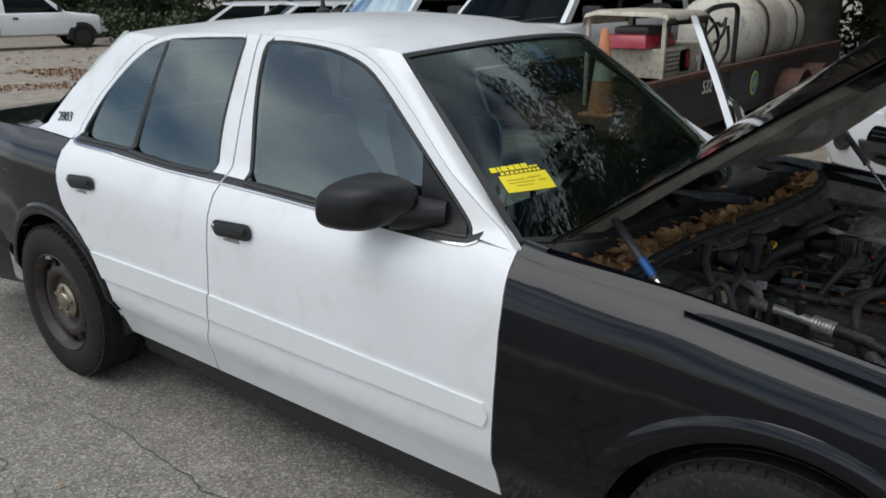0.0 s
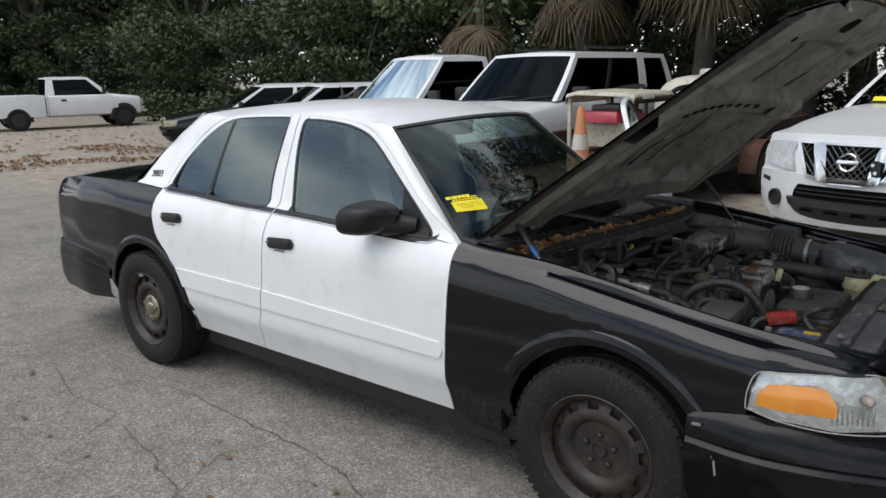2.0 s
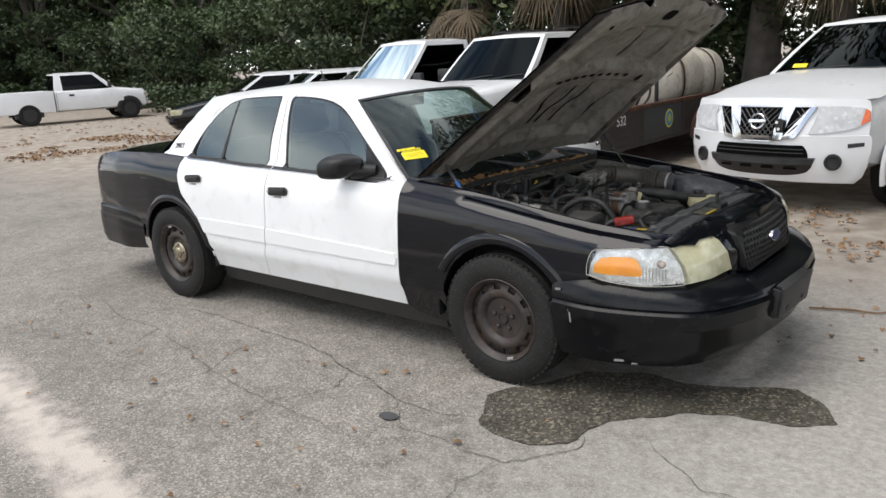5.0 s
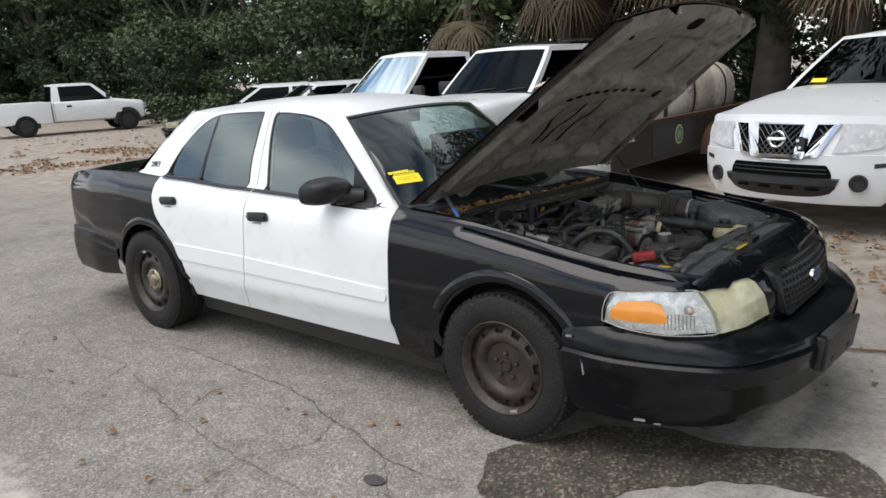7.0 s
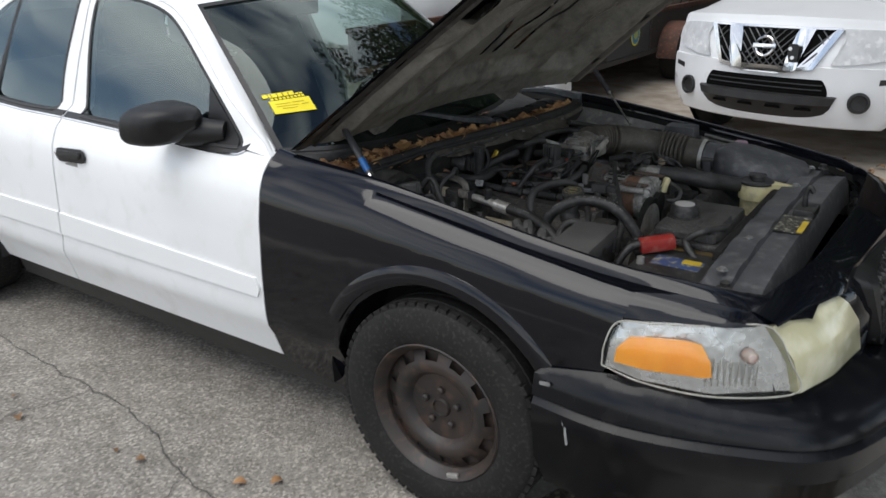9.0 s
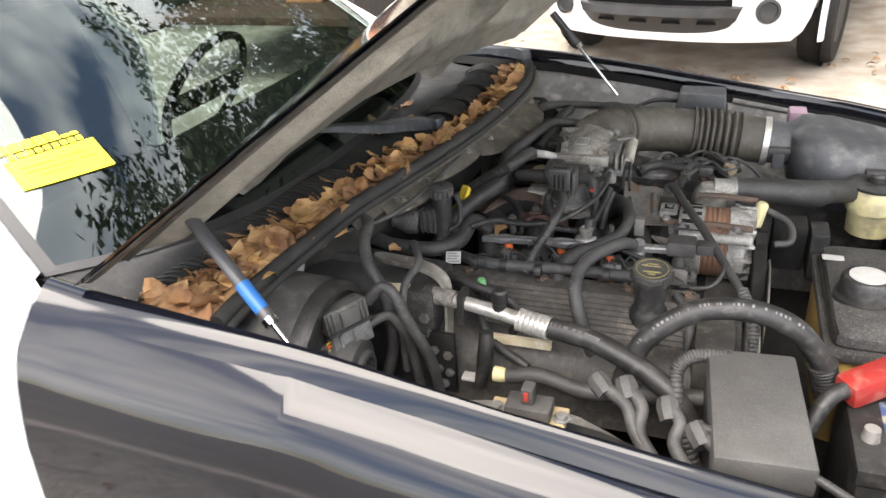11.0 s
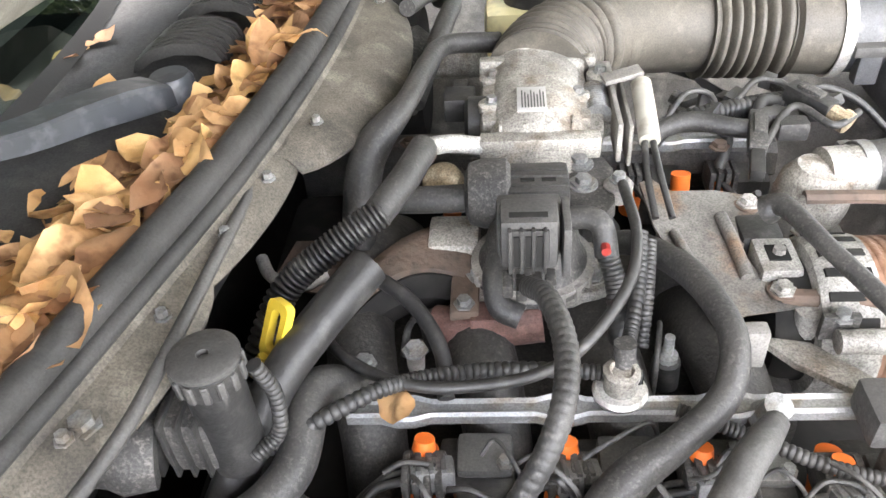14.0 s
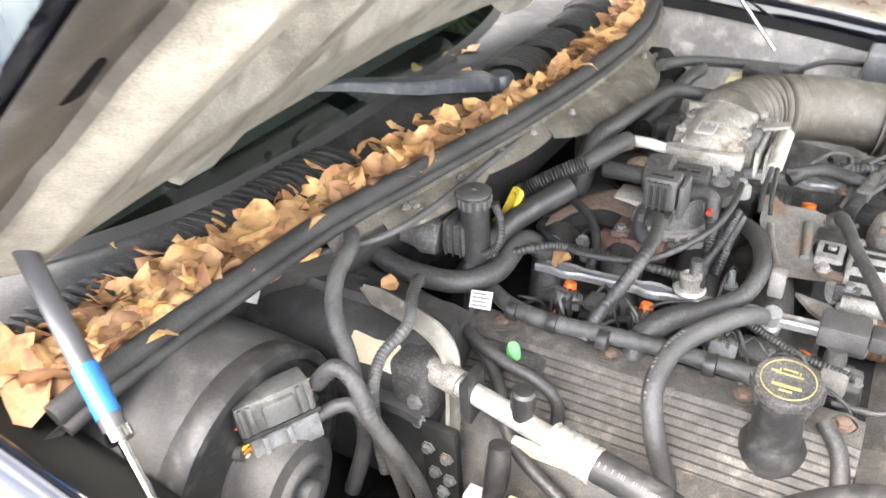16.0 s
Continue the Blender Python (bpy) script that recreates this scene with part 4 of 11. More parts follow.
# wrap-round rear bumper with a ledge on top
way = [(x, -(half(x, 0.5) + 0.010 + 0.026 * min(1, (-3.35 - x) / 0.3))) for x in np.linspace(-3.35, -4.0, 10)]
ye = -way[-1][1]
way += [(-4.0 - 0.335 * math.sin(a), -ye * math.cos(a) ** 0.45) for a in np.linspace(0.12, math.pi / 2 - 0.03, 12)]
way += [(x, -y) for x, y in way[::-1]]
bm = BM()
rows = []
for i, (x, y) in enumerate(way):
    x0, y0 = way[max(i - 1, 0)]
    x1, y1 = way[min(i + 1, len(way) - 1)]
    out = Vector((y1 - y0, -(x1 - x0), 0)).normalized()
    if out.dot(Vector((x + 3.0, y, 0))) < 0:
        out = -out
    rise = 0.0 if x < -3.6 else (x + 3.6) * 0.16
    rows.append([Vector((x, y, z)) - out * d for z, d in ((0.285 + rise * 0.6, 0.07), (0.295 + rise * 0.6, 0.025), (0.36, 0.004), (0.47, 0.0), (0.54 - rise, 0.002), (0.565 - rise, 0.012), (0.578 - rise, 0.010), (0.60 - rise, 0.016), (0.612 - rise, 0.035), (0.614 - rise, 0.09))])
grid(bm, rows)
part("rear_bumper", bm, BUMPER_PAINT, car, "black rear bumper with a moulded ledge")

# wheels
def wheel(x, s, cap):
    w = thing("wheel", "", "")
    w.parent = car
    w["label"] = "dark steel wheel with a worn tyre" if not cap else "steel wheel with a scuffed hub cap"
    w.matrix_local = Matrix.Translation((x, s * 0.782, 0.335)) @ Matrix.Rotation(radians(90 if s < 0 else -90), 4, "X")
    bm = BM()
    prof = [(0.205, -0.09), (0.225, -0.105), (0.27, -0.112), (0.31, -0.105), (0.331, -0.088), (0.337, -0.05), (0.337, 0.05), (0.331, 0.088), (0.322, 0.099), (0.31, 0.105), (0.285, 0.110), (0.27, 0.112), (0.25, 0.111), (0.225, 0.105), (0.214, 0.098), (0.208, 0.09)]
    lathe(bm, prof, None, 64)
    bmesh.ops.delete(bm, geom=[f for f in bm.faces if len(f.verts) > 4], context="FACES")
    tyre = part("tyre", bm, RUBBER, w, "worn black tyre")
    bm = BM()
    for k in range(60):
        a = 2 * math.pi * k / 60
        for z0, z1 in ((0.078, 0.103), (-0.103, -0.078)):
            mm = Matrix.Rotation(a, 4, "Z")
            box(bm, (0.326, -0.0125, z0), (0.3385, 0.0125, z1 - 0.008), 0.0, mm)
    for z in (-0.045, 0.0, 0.045):
        lathe(bm, [(0.336, z - 0.017), (0.3395, z - 0.015), (0.3395, z + 0.015), (0.336, z + 0.017)], None, 64)
    bmesh.ops.delete(bm, geom=[f for f in bm.faces if len(f.verts) > 8], context="FACES")
    part("tread", bm, RUBBER, w, smooth=False)
    # rim and dish
    bm = BM()
    lathe(bm, [(0.196, -0.09), (0.19, 0.02), (0.19, 0.06), (0.203, 0.085), (0.214, 0.098), (0.218, 0.102), (0.214, 0.105), (0.206, 0.098), (0.198, 0.086), (0.190, 0.074)], None, 48)
    bmesh.ops.delete(bm, geom=[f for f in bm.faces if len(f.verts) > 4], context="FACES")
    rim = part("rim", bm, STEEL, w, "rusty black steel rim")
    bm = BM()
    rs = [(0.193, 0.056), (0.188, 0.062), (0.157, 0.076), (0.150, 0.080), (0.138, 0.083), (0.122, 0.080), (0.110, 0.066), (0.098, 0.044), (0.086, 0.036), (0.040, 0.036), (0.034, 0.050), (0.028, 0.048), (0.0, 0.046)]
    lathe(bm, rs, None, 48)
    # twelve hand holes through the dish
    holes = [f for f in bm.faces if 0.166 < (f.calc_center_median().xy.length) < 0.184]
    kill = [f for f in holes if int(round((math.atan2(f.calc_center_median().y, f.calc_center_median().x) % (2 * math.pi)) / (2 * math.pi) * 48 - 0.5)) % 4 in (0, 1)]
    bmesh.ops.delete(bm, geom=kill, context="FACES")
    dish = part("wheel_dish", bm, STEEL, w, "rusty steel dish with twelve holes")
    # brake disc in near-black: the shade behind the hand holes is its colour
    bm = BM()
    lathe(bm, [(0.185, 0.02), (0.12, 0.018), (0.06, 0.02), (0, 0.02)], None, 32)
    part("shaded_brake_disc", bm, CHANNEL, w)
    for k in range(5):
        a = radians(72 * k + 18)
        bm = BM()
        lathe(bm, [(0.015, 0.042), (0.013, 0.052), (0.011, 0.066), (0.006, 0.07), (0, 0.07)], Matrix.Translation((0.057 * math.cos(a), 0.057 * math.sin(a), 0)), 8)
        part("wheel_nut", bm, STEEL, w)
    bm = BM()
    lathe(bm, [(0.030, 0.045), (0.030, 0.060), (0.026, 0.066), (0.024, 0.060), (0, 0.058)], None, 24)
    part("hub", bm, STEEL, w)
    bm = BM()
    box(bm, (0.193, -0.02, 0.092), (0.208, 0.02, 0.103), 0.003, Matrix.Rotation(radians(-72 if not cap else 100), 4, "Z"))
    part("balance_weight", bm, ALU, w)
    if cap:
        bm = BM()
        lathe(bm, [(0.078, 0.044), (0.078, 0.072), (0.070, 0.080), (0.050, 0.083), (0.044, 0.080), (0.040, 0.090), (0.02, 0.096), (0, 0.096)], None, 32)
        for k in range(5):
            a = radians(72 * k + 10)
            lathe(bm, [(0.013, 0.075), (0.011, 0.088), (0.0, 0.090)], Matrix.Translation((0.06 * math.cos(a), 0.06 * math.sin(a), 0)), 8)
        part("hub_cap", bm, mat("tarnished_hub_cap", (0.42, 0.37, 0.28), (0.22, 0.19, 0.14), 30, 0.35, metal=0.9, bump=0.2, bscale=90), w, "tarnished metal hub cap")
    return w


for s in (-1, 1):
    wheel(0.0, s, False)
    wheel(REAR, s, True)
    # dark wheel houses
    for cx, r in ((0.0, 0.43), (REAR, 0.42)):
        bm = BM()
        rows = []
        for a in np.linspace(-8, 188, 24):
            rows.append([(cx + r * math.cos(radians(a)), s * y, 0.335 + r * math.sin(radians(a))) for y in (0.835, 0.80, 0.70, 0.58)])
        grid(bm, rows)
        c = bm.verts.new((cx, s * 0.58, 0.335))
        inner = [v for v in bm.verts if abs(abs(v.co.y) - 0.58) < 1e-4 and v is not c]
        for a, b in zip(inner, inner[1:]):
            bm.faces.new((a, b, c))
        part("wheel_house", bm, TRIM, car)
bm = BM()
box(bm, (-3.45, -0.70, 0.20), (0.86, 0.70, 0.23), 0.01)
box(bm, (-4.15, -0.60, 0.30), (-3.44, 0.60, 0.33), 0.01)
part("underbody", bm, TRIM, car)

# ---- front end of the sedan ----
LENS_OLD = mat("yellowed_lens", (0.54, 0.52, 0.35), (0.40, 0.38, 0.24), 7.0, 0.18, coat=0.6, fine=(0.62, 0.61, 0.46), fscale=11)
REFLECTOR = mat("silver_reflector", (0.72, 0.72, 0.72), (0.55, 0.55, 0.55), 30.0, 0.28, metal=0.8, bump=0.3, bscale=40)
AMBER = mat("amber_lens", (0.98, 0.40, 0.03), (0.90, 0.33, 0.02), 25.0, 0.25, coat=0.8, bump=0.1, bscale=120)
NOSE = [(0.36, -0.892), (0.50, -0.888), (0.64, -0.872), (0.76, -0.838), (0.85, -0.778), (0.92, -0.68), (0.97, -0.57), (1.0, -0.46), (1.03, -0.25), (1.04, 0.0)]
NOSE_FULL = [Vector((x, y, 0)) for x, y in NOSE] + [Vector((x, -y, 0)) for x, y in NOSE[-2::-1]]


def along(line, n, f0=0.0, f1=1.0):
    """Points and outward normals along the nose, between two shares of its length."""
    pts = smooth_line(line, 161)
    d = [0.0]
    for a, b in zip(pts, pts[1:]):
        d.append(d[-1] + (b - a).length)
    out = []
    for i in range(n):
        s = d[-1] * (f0 + (f1 - f0) * i / (n - 1))
        k = int(np.searchsorted(d, s))
        k = min(max(k, 1), len(pts) - 1)
        p = pts[k - 1].lerp(pts[k], (s - d[k - 1]) / max(d[k] - d[k - 1], 1e-9))
        t = (pts[k] - pts[k - 1]).normalized()
        out.append((p, Vector((t.y, -t.x, 0))))
    return out


fascia = thing("front_bumper", "", "")
fascia.parent = car
fascia["label"] = "scratched glossy black front bumper"
GUIDES = [
    [(0.36, -0.875, 0.590), (0.55, -0.858, 0.618), (0.75, -0.79, 0.602), (0.89, -0.69, 0.606), (0.975, -0.43, 0.612), (1.00, -0.31, 0.578), (1.02, 0, 0.575)],
    [(0.345, -0.893, 0.578), (0.56, -0.887, 0.590), (0.79, -0.815, 0.578), (0.955, -0.71, 0.574), (1.06, -0.46, 0.574), (1.09, -0.30, 0.568), (1.115, 0, 0.566)],
    [(0.345, -0.900, 0.545), (0.56, -0.905, 0.548), (0.805, -0.832, 0.542), (0.99, -0.722, 0.540), (1.108, -0.47, 0.542), (1.147, -0.30, 0.542), (1.175, 0, 0.540)],
    [(0.345, -0.902, 0.520), (0.56, -0.909, 0.518), (0.81, -0.838, 0.514), (0.998, -0.728, 0.512), (1.118, -0.474, 0.512), (1.157, -0.30, 0.512), (1.185, 0, 0.510)],
    [(0.345, -0.892, 0.510), (0.56, -0.899, 0.508), (0.805, -0.829, 0.504), (0.990, -0.722, 0.502), (1.108, -0.470, 0.502), (1.147, -0.30, 0.502), (1.175, 0, 0.500)],
    [(0.345, -0.905, 0.495), (0.56, -0.915, 0.492), (0.815, -0.842, 0.488), (1.003, -0.732, 0.486), (1.122, -0.476, 0.486), (1.162, -0.30, 0.486), (1.19, 0, 0.484)],
    [(0.345, -0.903, 0.425), (0.56, -0.912, 0.423), (0.81, -0.838, 0.42), (0.998, -0.726, 0.418), (1.115, -0.47, 0.418), (1.154, -0.30, 0.418), (1.182, 0, 0.416)],
    [(0.345, -0.898, 0.415), (0.56, -0.903, 0.413), (0.805, -0.83, 0.41), (0.99, -0.718, 0.408), (1.105, -0.465, 0.408), (1.144, -0.30, 0.408), (1.172, 0, 0.406)],
    [(0.35, -0.893, 0.33), (0.56, -0.896, 0.325), (0.80, -0.815, 0.315), (0.97, -0.69, 0.31), (1.08, -0.44, 0.30), (1.115, -0.28, 0.30), (1.14, 0, 0.30)],
    [(0.37, -0.865, 0.24), (0.56, -0.86, 0.232), (0.785, -0.76, 0.22), (0.925, -0.61, 0.212), (1.0, -0.37, 0.21), (1.03, -0.25, 0.21), (1.05, 0, 0.21)],
    [(0.38, -0.80, 0.215), (0.55, -0.80, 0.210), (0.74, -0.70, 0.205), (0.87, -0.56, 0.20), (0.95, -0.34, 0.20), (0.98, -0.23, 0.20), (1.0, 0, 0.20)],
]
bm = BM()
sheet(bm, [smooth_line(g + [(x, -y, z) for x, y, z in g[-2::-1]], 61) for g in GUIDES], (-0.02, 0, 0))
part("bumper_cover", bm, BUMPER_PAINT, fascia)
bm = BM()
mp = Matrix.Translation((1.200, -0.17, 0.470)) @ Matrix.Rotation(radians(-7), 4, "Z") @ Matrix.Rotation(radians(10), 4, "Y") @ Matrix.Rotation(radians(6), 4, "X")
box(bm, (-0.008, -0.150, -0.075), (0.010, 0.150, 0.075), 0.006, mp)
box(bm, (-0.05, -0.158, -0.08), (-0.004, -0.140, 0.065), 0.006, mp)
box(bm, (-0.04, -0.13, 0.055), (0.004, 0.13, 0.075), 0.006, mp)
for y in (-0.08, 0.08):
    box(bm, (0.008, y - 0.012, -0.05), (0.014, y + 0.012, -0.03), 0.003, mp)
part("plate_bracket", bm, TRIM, fascia, "bent black plastic licence plate bracket")
bm = BM()
rows = [smooth_line([(0.80, -0.62, z), (0.93, -0.45, z), (1.0, -0.22, z), (1.02, 0, z), (1.0, 0.22, z), (0.93, 0.45, z), (0.80, 0.62, z)], 31) for z in (0.215, 0.195)]
sheet(bm, [[p + Vector((0, 0, 0.012 * math.sin(i * 2.7) * (1 if j else 0))) for i, p in enumerate(r)] for j, r in enumerate(rows)], (-0.01, 0, 0))
part("air_dam", bm, TRIM, fascia, "ragged black air dam")
SCRATCH = mat("scratched_paint", (0.26, 0.26, 0.255), (0.14, 0.14, 0.135), 50, 0.6)
for x, y, z, w, h in ((0.43, -0.911, 0.44, 0.006, 0.05), (0.42, -0.908, 0.475, 0.004, 0.02), (0.66, -0.878, 0.265, 0.05, 0.010), (0.72, -0.845, 0.25, 0.03, 0.006), (0.365, -0.903, 0.565, 0.03, 0.010)):
    bm = BM()
    prism(bm, ragged(rounded(w, h, min(w, h) * 0.45), 0.004, 30, x * 9), 0.003, Matrix.Translation((x, y - 0.002, z)) @ Matrix.Rotation(radians(90), 4, "X") @ Matrix.Rotation(radians(8), 4, "Z"))
    part("scuff_mark", bm, SCRATCH, fascia, "pale scuff on the bumper corner")

LAMP = {
    "corner": ([(0.496, -0.878, 0.645), (0.60, -0.866, 0.622), (0.75, -0.815, 0.608), (0.901, -0.713, 0.616)], [(0.520, -0.852, 0.754), (0.60, -0.842, 0.766), (0.72, -0.795, 0.772), (0.828, -0.735, 0.774)],
               [(0.496, -0.878, 0.645), (0.498, -0.872, 0.70), (0.520, -0.852, 0.754)], [(0.901, -0.713, 0.616), (0.88, -0.715, 0.69), (0.828, -0.735, 0.774)]),
    "amber": ([(0.525, -0.866, 0.655), (0.60, -0.860, 0.652), (0.72, -0.822, 0.650), (0.738, -0.816, 0.655)], [(0.555, -0.850, 0.722), (0.60, -0.845, 0.731), (0.68, -0.822, 0.734), (0.705, -0.806, 0.725)],
              [(0.525, -0.866, 0.655), (0.528, -0.862, 0.69), (0.555, -0.850, 0.722)], [(0.738, -0.816, 0.655), (0.732, -0.812, 0.69), (0.705, -0.806, 0.725)]),
    "main": ([(0.907, -0.708, 0.614), (0.955, -0.58, 0.612), (0.992, -0.424, 0.626)], [(0.834, -0.730, 0.774), (0.876, -0.62, 0.784), (0.925, -0.505, 0.790)],
             [(0.907, -0.708, 0.614), (0.887, -0.71, 0.69), (0.834, -0.730, 0.774)], [(0.992, -0.424, 0.626), (0.98, -0.45, 0.71), (0.952, -0.482, 0.765), (0.925, -0.505, 0.790)]),
}


def lamp_patch(key, s, nu, nv, out=0.0, bulge=0.0, deep=0.0, grow=0.0):
    """A bulged patch between four edge lines of the lamp; deep gives it thickness."""
    rows = coons(*[[Vector((x, y * -s, z)) for x, y, z in e] for e in LAMP[key]], nu, nv)
    n = Vector((0.62, s * 0.72, 0.22)) if key != "main" else Vector((0.85, s * 0.42, 0.25))
    c = rows[nv // 2][nu // 2].copy()
    rows = [[p + (p - c) * grow + n * (out + bulge * 16 * (i / (nu - 1)) * (1 - i / (nu - 1)) * (j / (nv - 1)) * (1 - j / (nv - 1))) for i, p in enumerate(r)] for j, r in enumerate(rows)]
    bm = BM()
    if deep:
        sheet(bm, rows, -n * deep)
    else:
        grid(bm, rows)
    return bm


LENS_EDGE = mat("lens_edge", (0.42, 0.41, 0.37), (0.30, 0.29, 0.26), 30, 0.4)
for s in (-1, 1):
    lamp = thing("headlamp", "", "")
    lamp.parent = car
    lamp["label"] = "yellowed headlamp with a clear and amber corner lens"
    part("corner_reflector", lamp_patch("corner", s, 24, 10, -0.022, 0.004, 0.02), REFLECTOR, lamp)
    ob = part("corner_lens", lamp_patch("corner", s, 24, 10, 0.003, 0.010), LENS_CLEAR, lamp, "clear ribbed corner lens")
    ob.visible_shadow = False
    part("amber_reflector", lamp_patch("amber", s, 18, 8, -0.004, 0.004, 0.008), AMBER, lamp, "bright orange side reflector")
    bm = BM()
    edge = LAMP["corner"]
    loop = edge[0] + edge[3][1:] + edge[1][::-1][1:] + edge[2][::-1][1:]
    tube(bm, [Vector((x, y * -s, z)) for x, y, z in loop], 0.0020, 6, 60)
    part("lens_rim", bm, LENS_EDGE, lamp, "milky lens edge")
    bm = BM()
    p, nrm = Vector((0.80, s * 0.755, 0.70)), Vector((0.62, s * 0.75, 0.1)).normalized()
    lathe(bm, [(0.018, 0), (0.016, 0.02), (0.010, 0.026), (0, 0.026)], Matrix.Translation(p - nrm * 0.01) @ nrm.to_track_quat("Z", "Y").to_matrix().to_4x4(), 14)
    part("bulb", bm, mat("dull_bulb", (0.45, 0.28, 0.24), (0.5, 0.45, 0.42), 40, 0.3), lamp)
    for k in range(9):
        bm = BM()
        q = [Vector((0.722 + 0.012 * k, s * (0.807 - 0.0075 * k), z)) for z in (0.625, 0.70 - 0.003 * k)]
        tube(bm, q, 0.0018, 5, 4)
        part("lens_rib", bm, LENS_EDGE, lamp)
    part("headlamp_lens", lamp_patch("main", s, 22, 14, 0.0, 0.016, 0.03), LENS_OLD, lamp, "yellowed plastic headlamp lens")
    bm = BM()
    sheet(bm, [[Vector((0.86 - 0.06 * k, s * y, z)) for y, z in ((0.72, 0.60), (0.60, 0.60), (0.47, 0.61), (0.42, 0.61))] if k == 0 else [Vector((x, s * y, z)) for x, y, z in ((0.80, 0.72, 0.765), (0.84, 0.60, 0.785), (0.89, 0.50, 0.79), (0.90, 0.42, 0.77))] for k in (0, 1)], (-0.01, 0, 0))
    part("lamp_backing", bm, TRIM, lamp)

# grille
grille = thing("grille", "", "")
grille.parent = car
grille["label"] = "matt black honeycomb grille with an oval badge"
bm = BM()
GR = lambda y, z: Vector((1.043 - 0.28 * y * y - max(0.0, z - 0.70) * 0.42 - max(0.0, z - 0.775) * 1.2, y, z))
outer = rounded(0.73, 0.235, 0.05, 6, 0, 0.700)
inner = rounded(0.650, 0.178, 0.035, 6, 0, 0.694)
va = [bm.verts.new(GR(y * (1.04 if z > 0.7 else 0.93), z) + Vector((-0.03, 0, 0))) for y, z in outer]
vb = [bm.verts.new(GR(y * (1.04 if z > 0.7 else 0.93), z) + Vector((0.012, 0, 0))) for y, z in rounded(0.705, 0.222, 0.05, 6, 0, 0.698)]
vc = [bm.verts.new(GR(y, z) + Vector((0.012, 0, 0))) for y, z in inner]
vd = [bm.verts.new(GR(y, z) + Vector((-0.03, 0, 0))) for y, z in inner]
for r0, r1 in ((va, vb), (vb, vc), (vc, vd)):
    for i in range(len(r0)):
        j = (i + 1) % len(r0)
        bm.faces.new((r0[i], r0[j], r1[j], r1[i]))
part("grille_frame", bm, mat("grey_black_grille", (0.006, 0.006, 0.0065), (0.010, 0.010, 0.010), 10, 0.45, spec=0.35), grille)
bm = BM()
r = 0.0205
for j in range(7):
    for i in range(-10, 11):
        y, z = (i + 0.5 * (j % 2)) * 0.0315, 0.616 + j * 0.0262
        if abs(y) > 0.318:
            continue
        pts = [(r * 0.86 * math.cos(radians(60 * k + 30)), r * 0.80 * math.sin(radians(60 * k + 30))) for k in range(6)]
        a = [bm.verts.new(GR(y + u, z + v) + Vector((0.004, 0, 0))) for u, v in pts]
        b = [bm.verts.new(GR(y + u * 0.80, z + v * 0.80) + Vector((0.004, 0, 0))) for u, v in pts]
        c = [bm.verts.new(GR(y + u * 0.80, z + v * 0.80) + Vector((-0.025, 0, 0))) for u, v in pts]
        for k in range(6):
            q = (k + 1) % 6
            bm.faces.new((a[k], a[q], b[q], b[k]))
            bm.faces.new((b[k], b[q], c[q], c[k]))
part("honeycomb", bm, mat("grey_honeycomb", (0.014, 0.014, 0.015), (0.022, 0.022, 0.022), 10, 0.5), grille, smooth=False)
bm = BM()
box(bm, (0.94, -0.33, 0.59), (0.955, 0.33, 0.80), 0.002)
part("grille_back", bm, CHANNEL, grille)
bm = BM()
oval = [(0.062 * math.cos(2 * math.pi * k / 32), 0.028 * math.sin(2 * math.pi * k / 32)) for k in range(32)]
mb = Matrix.Translation((1.042, 0, 0.70)) @ Matrix.Rotation(radians(90), 4, "Z") @ Matrix.Rotation(radians(84), 4, "X")
prism(bm, oval, 0.014, mb, 0.003)
badge = part("badge", bm, CHROME, grille, "oval badge with a bright rim")
bm = BM()
prism(bm, [(x * 0.91, y * 0.86) for x, y in oval], 0.0175, mb, 0.002)
part("badge_face", bm, mat("blue_enamel", (0.012, 0.025, 0.09), (0.015, 0.03, 0.11), 20, 0.4), grille)

# glossy pieces between the lamps and the grille
for s in (-1, 1):
    bm = BM()
    lens = smooth_line([Vector(p) for p in ((0.922, s * 0.508, 0.796), (0.950, s * 0.484, 0.765), (0.978, s * 0.452, 0.71), (0.990, s * 0.426, 0.626), (0.985, s * 0.41, 0.600))], 12)
    rows = []
    for k, p in enumerate(lens):
        z = 0.812 - 0.212 * k / 11
        q = GR(s * 0.352 * (1.04 if z > 0.7 else 0.95), z) + Vector((-0.012, 0, 0))
        rows.append([p + Vector((-0.02, 0, 0)), p + Vector((-0.004, -s * 0.004, 0)), p.lerp(q, 0.35) + Vector((0.006, 0, 0)), p.lerp(q, 0.75), q, q + Vector((-0.03, 0, 0))])
    grid(bm, rows)
    part("nose_filler", bm, BLACK, car)

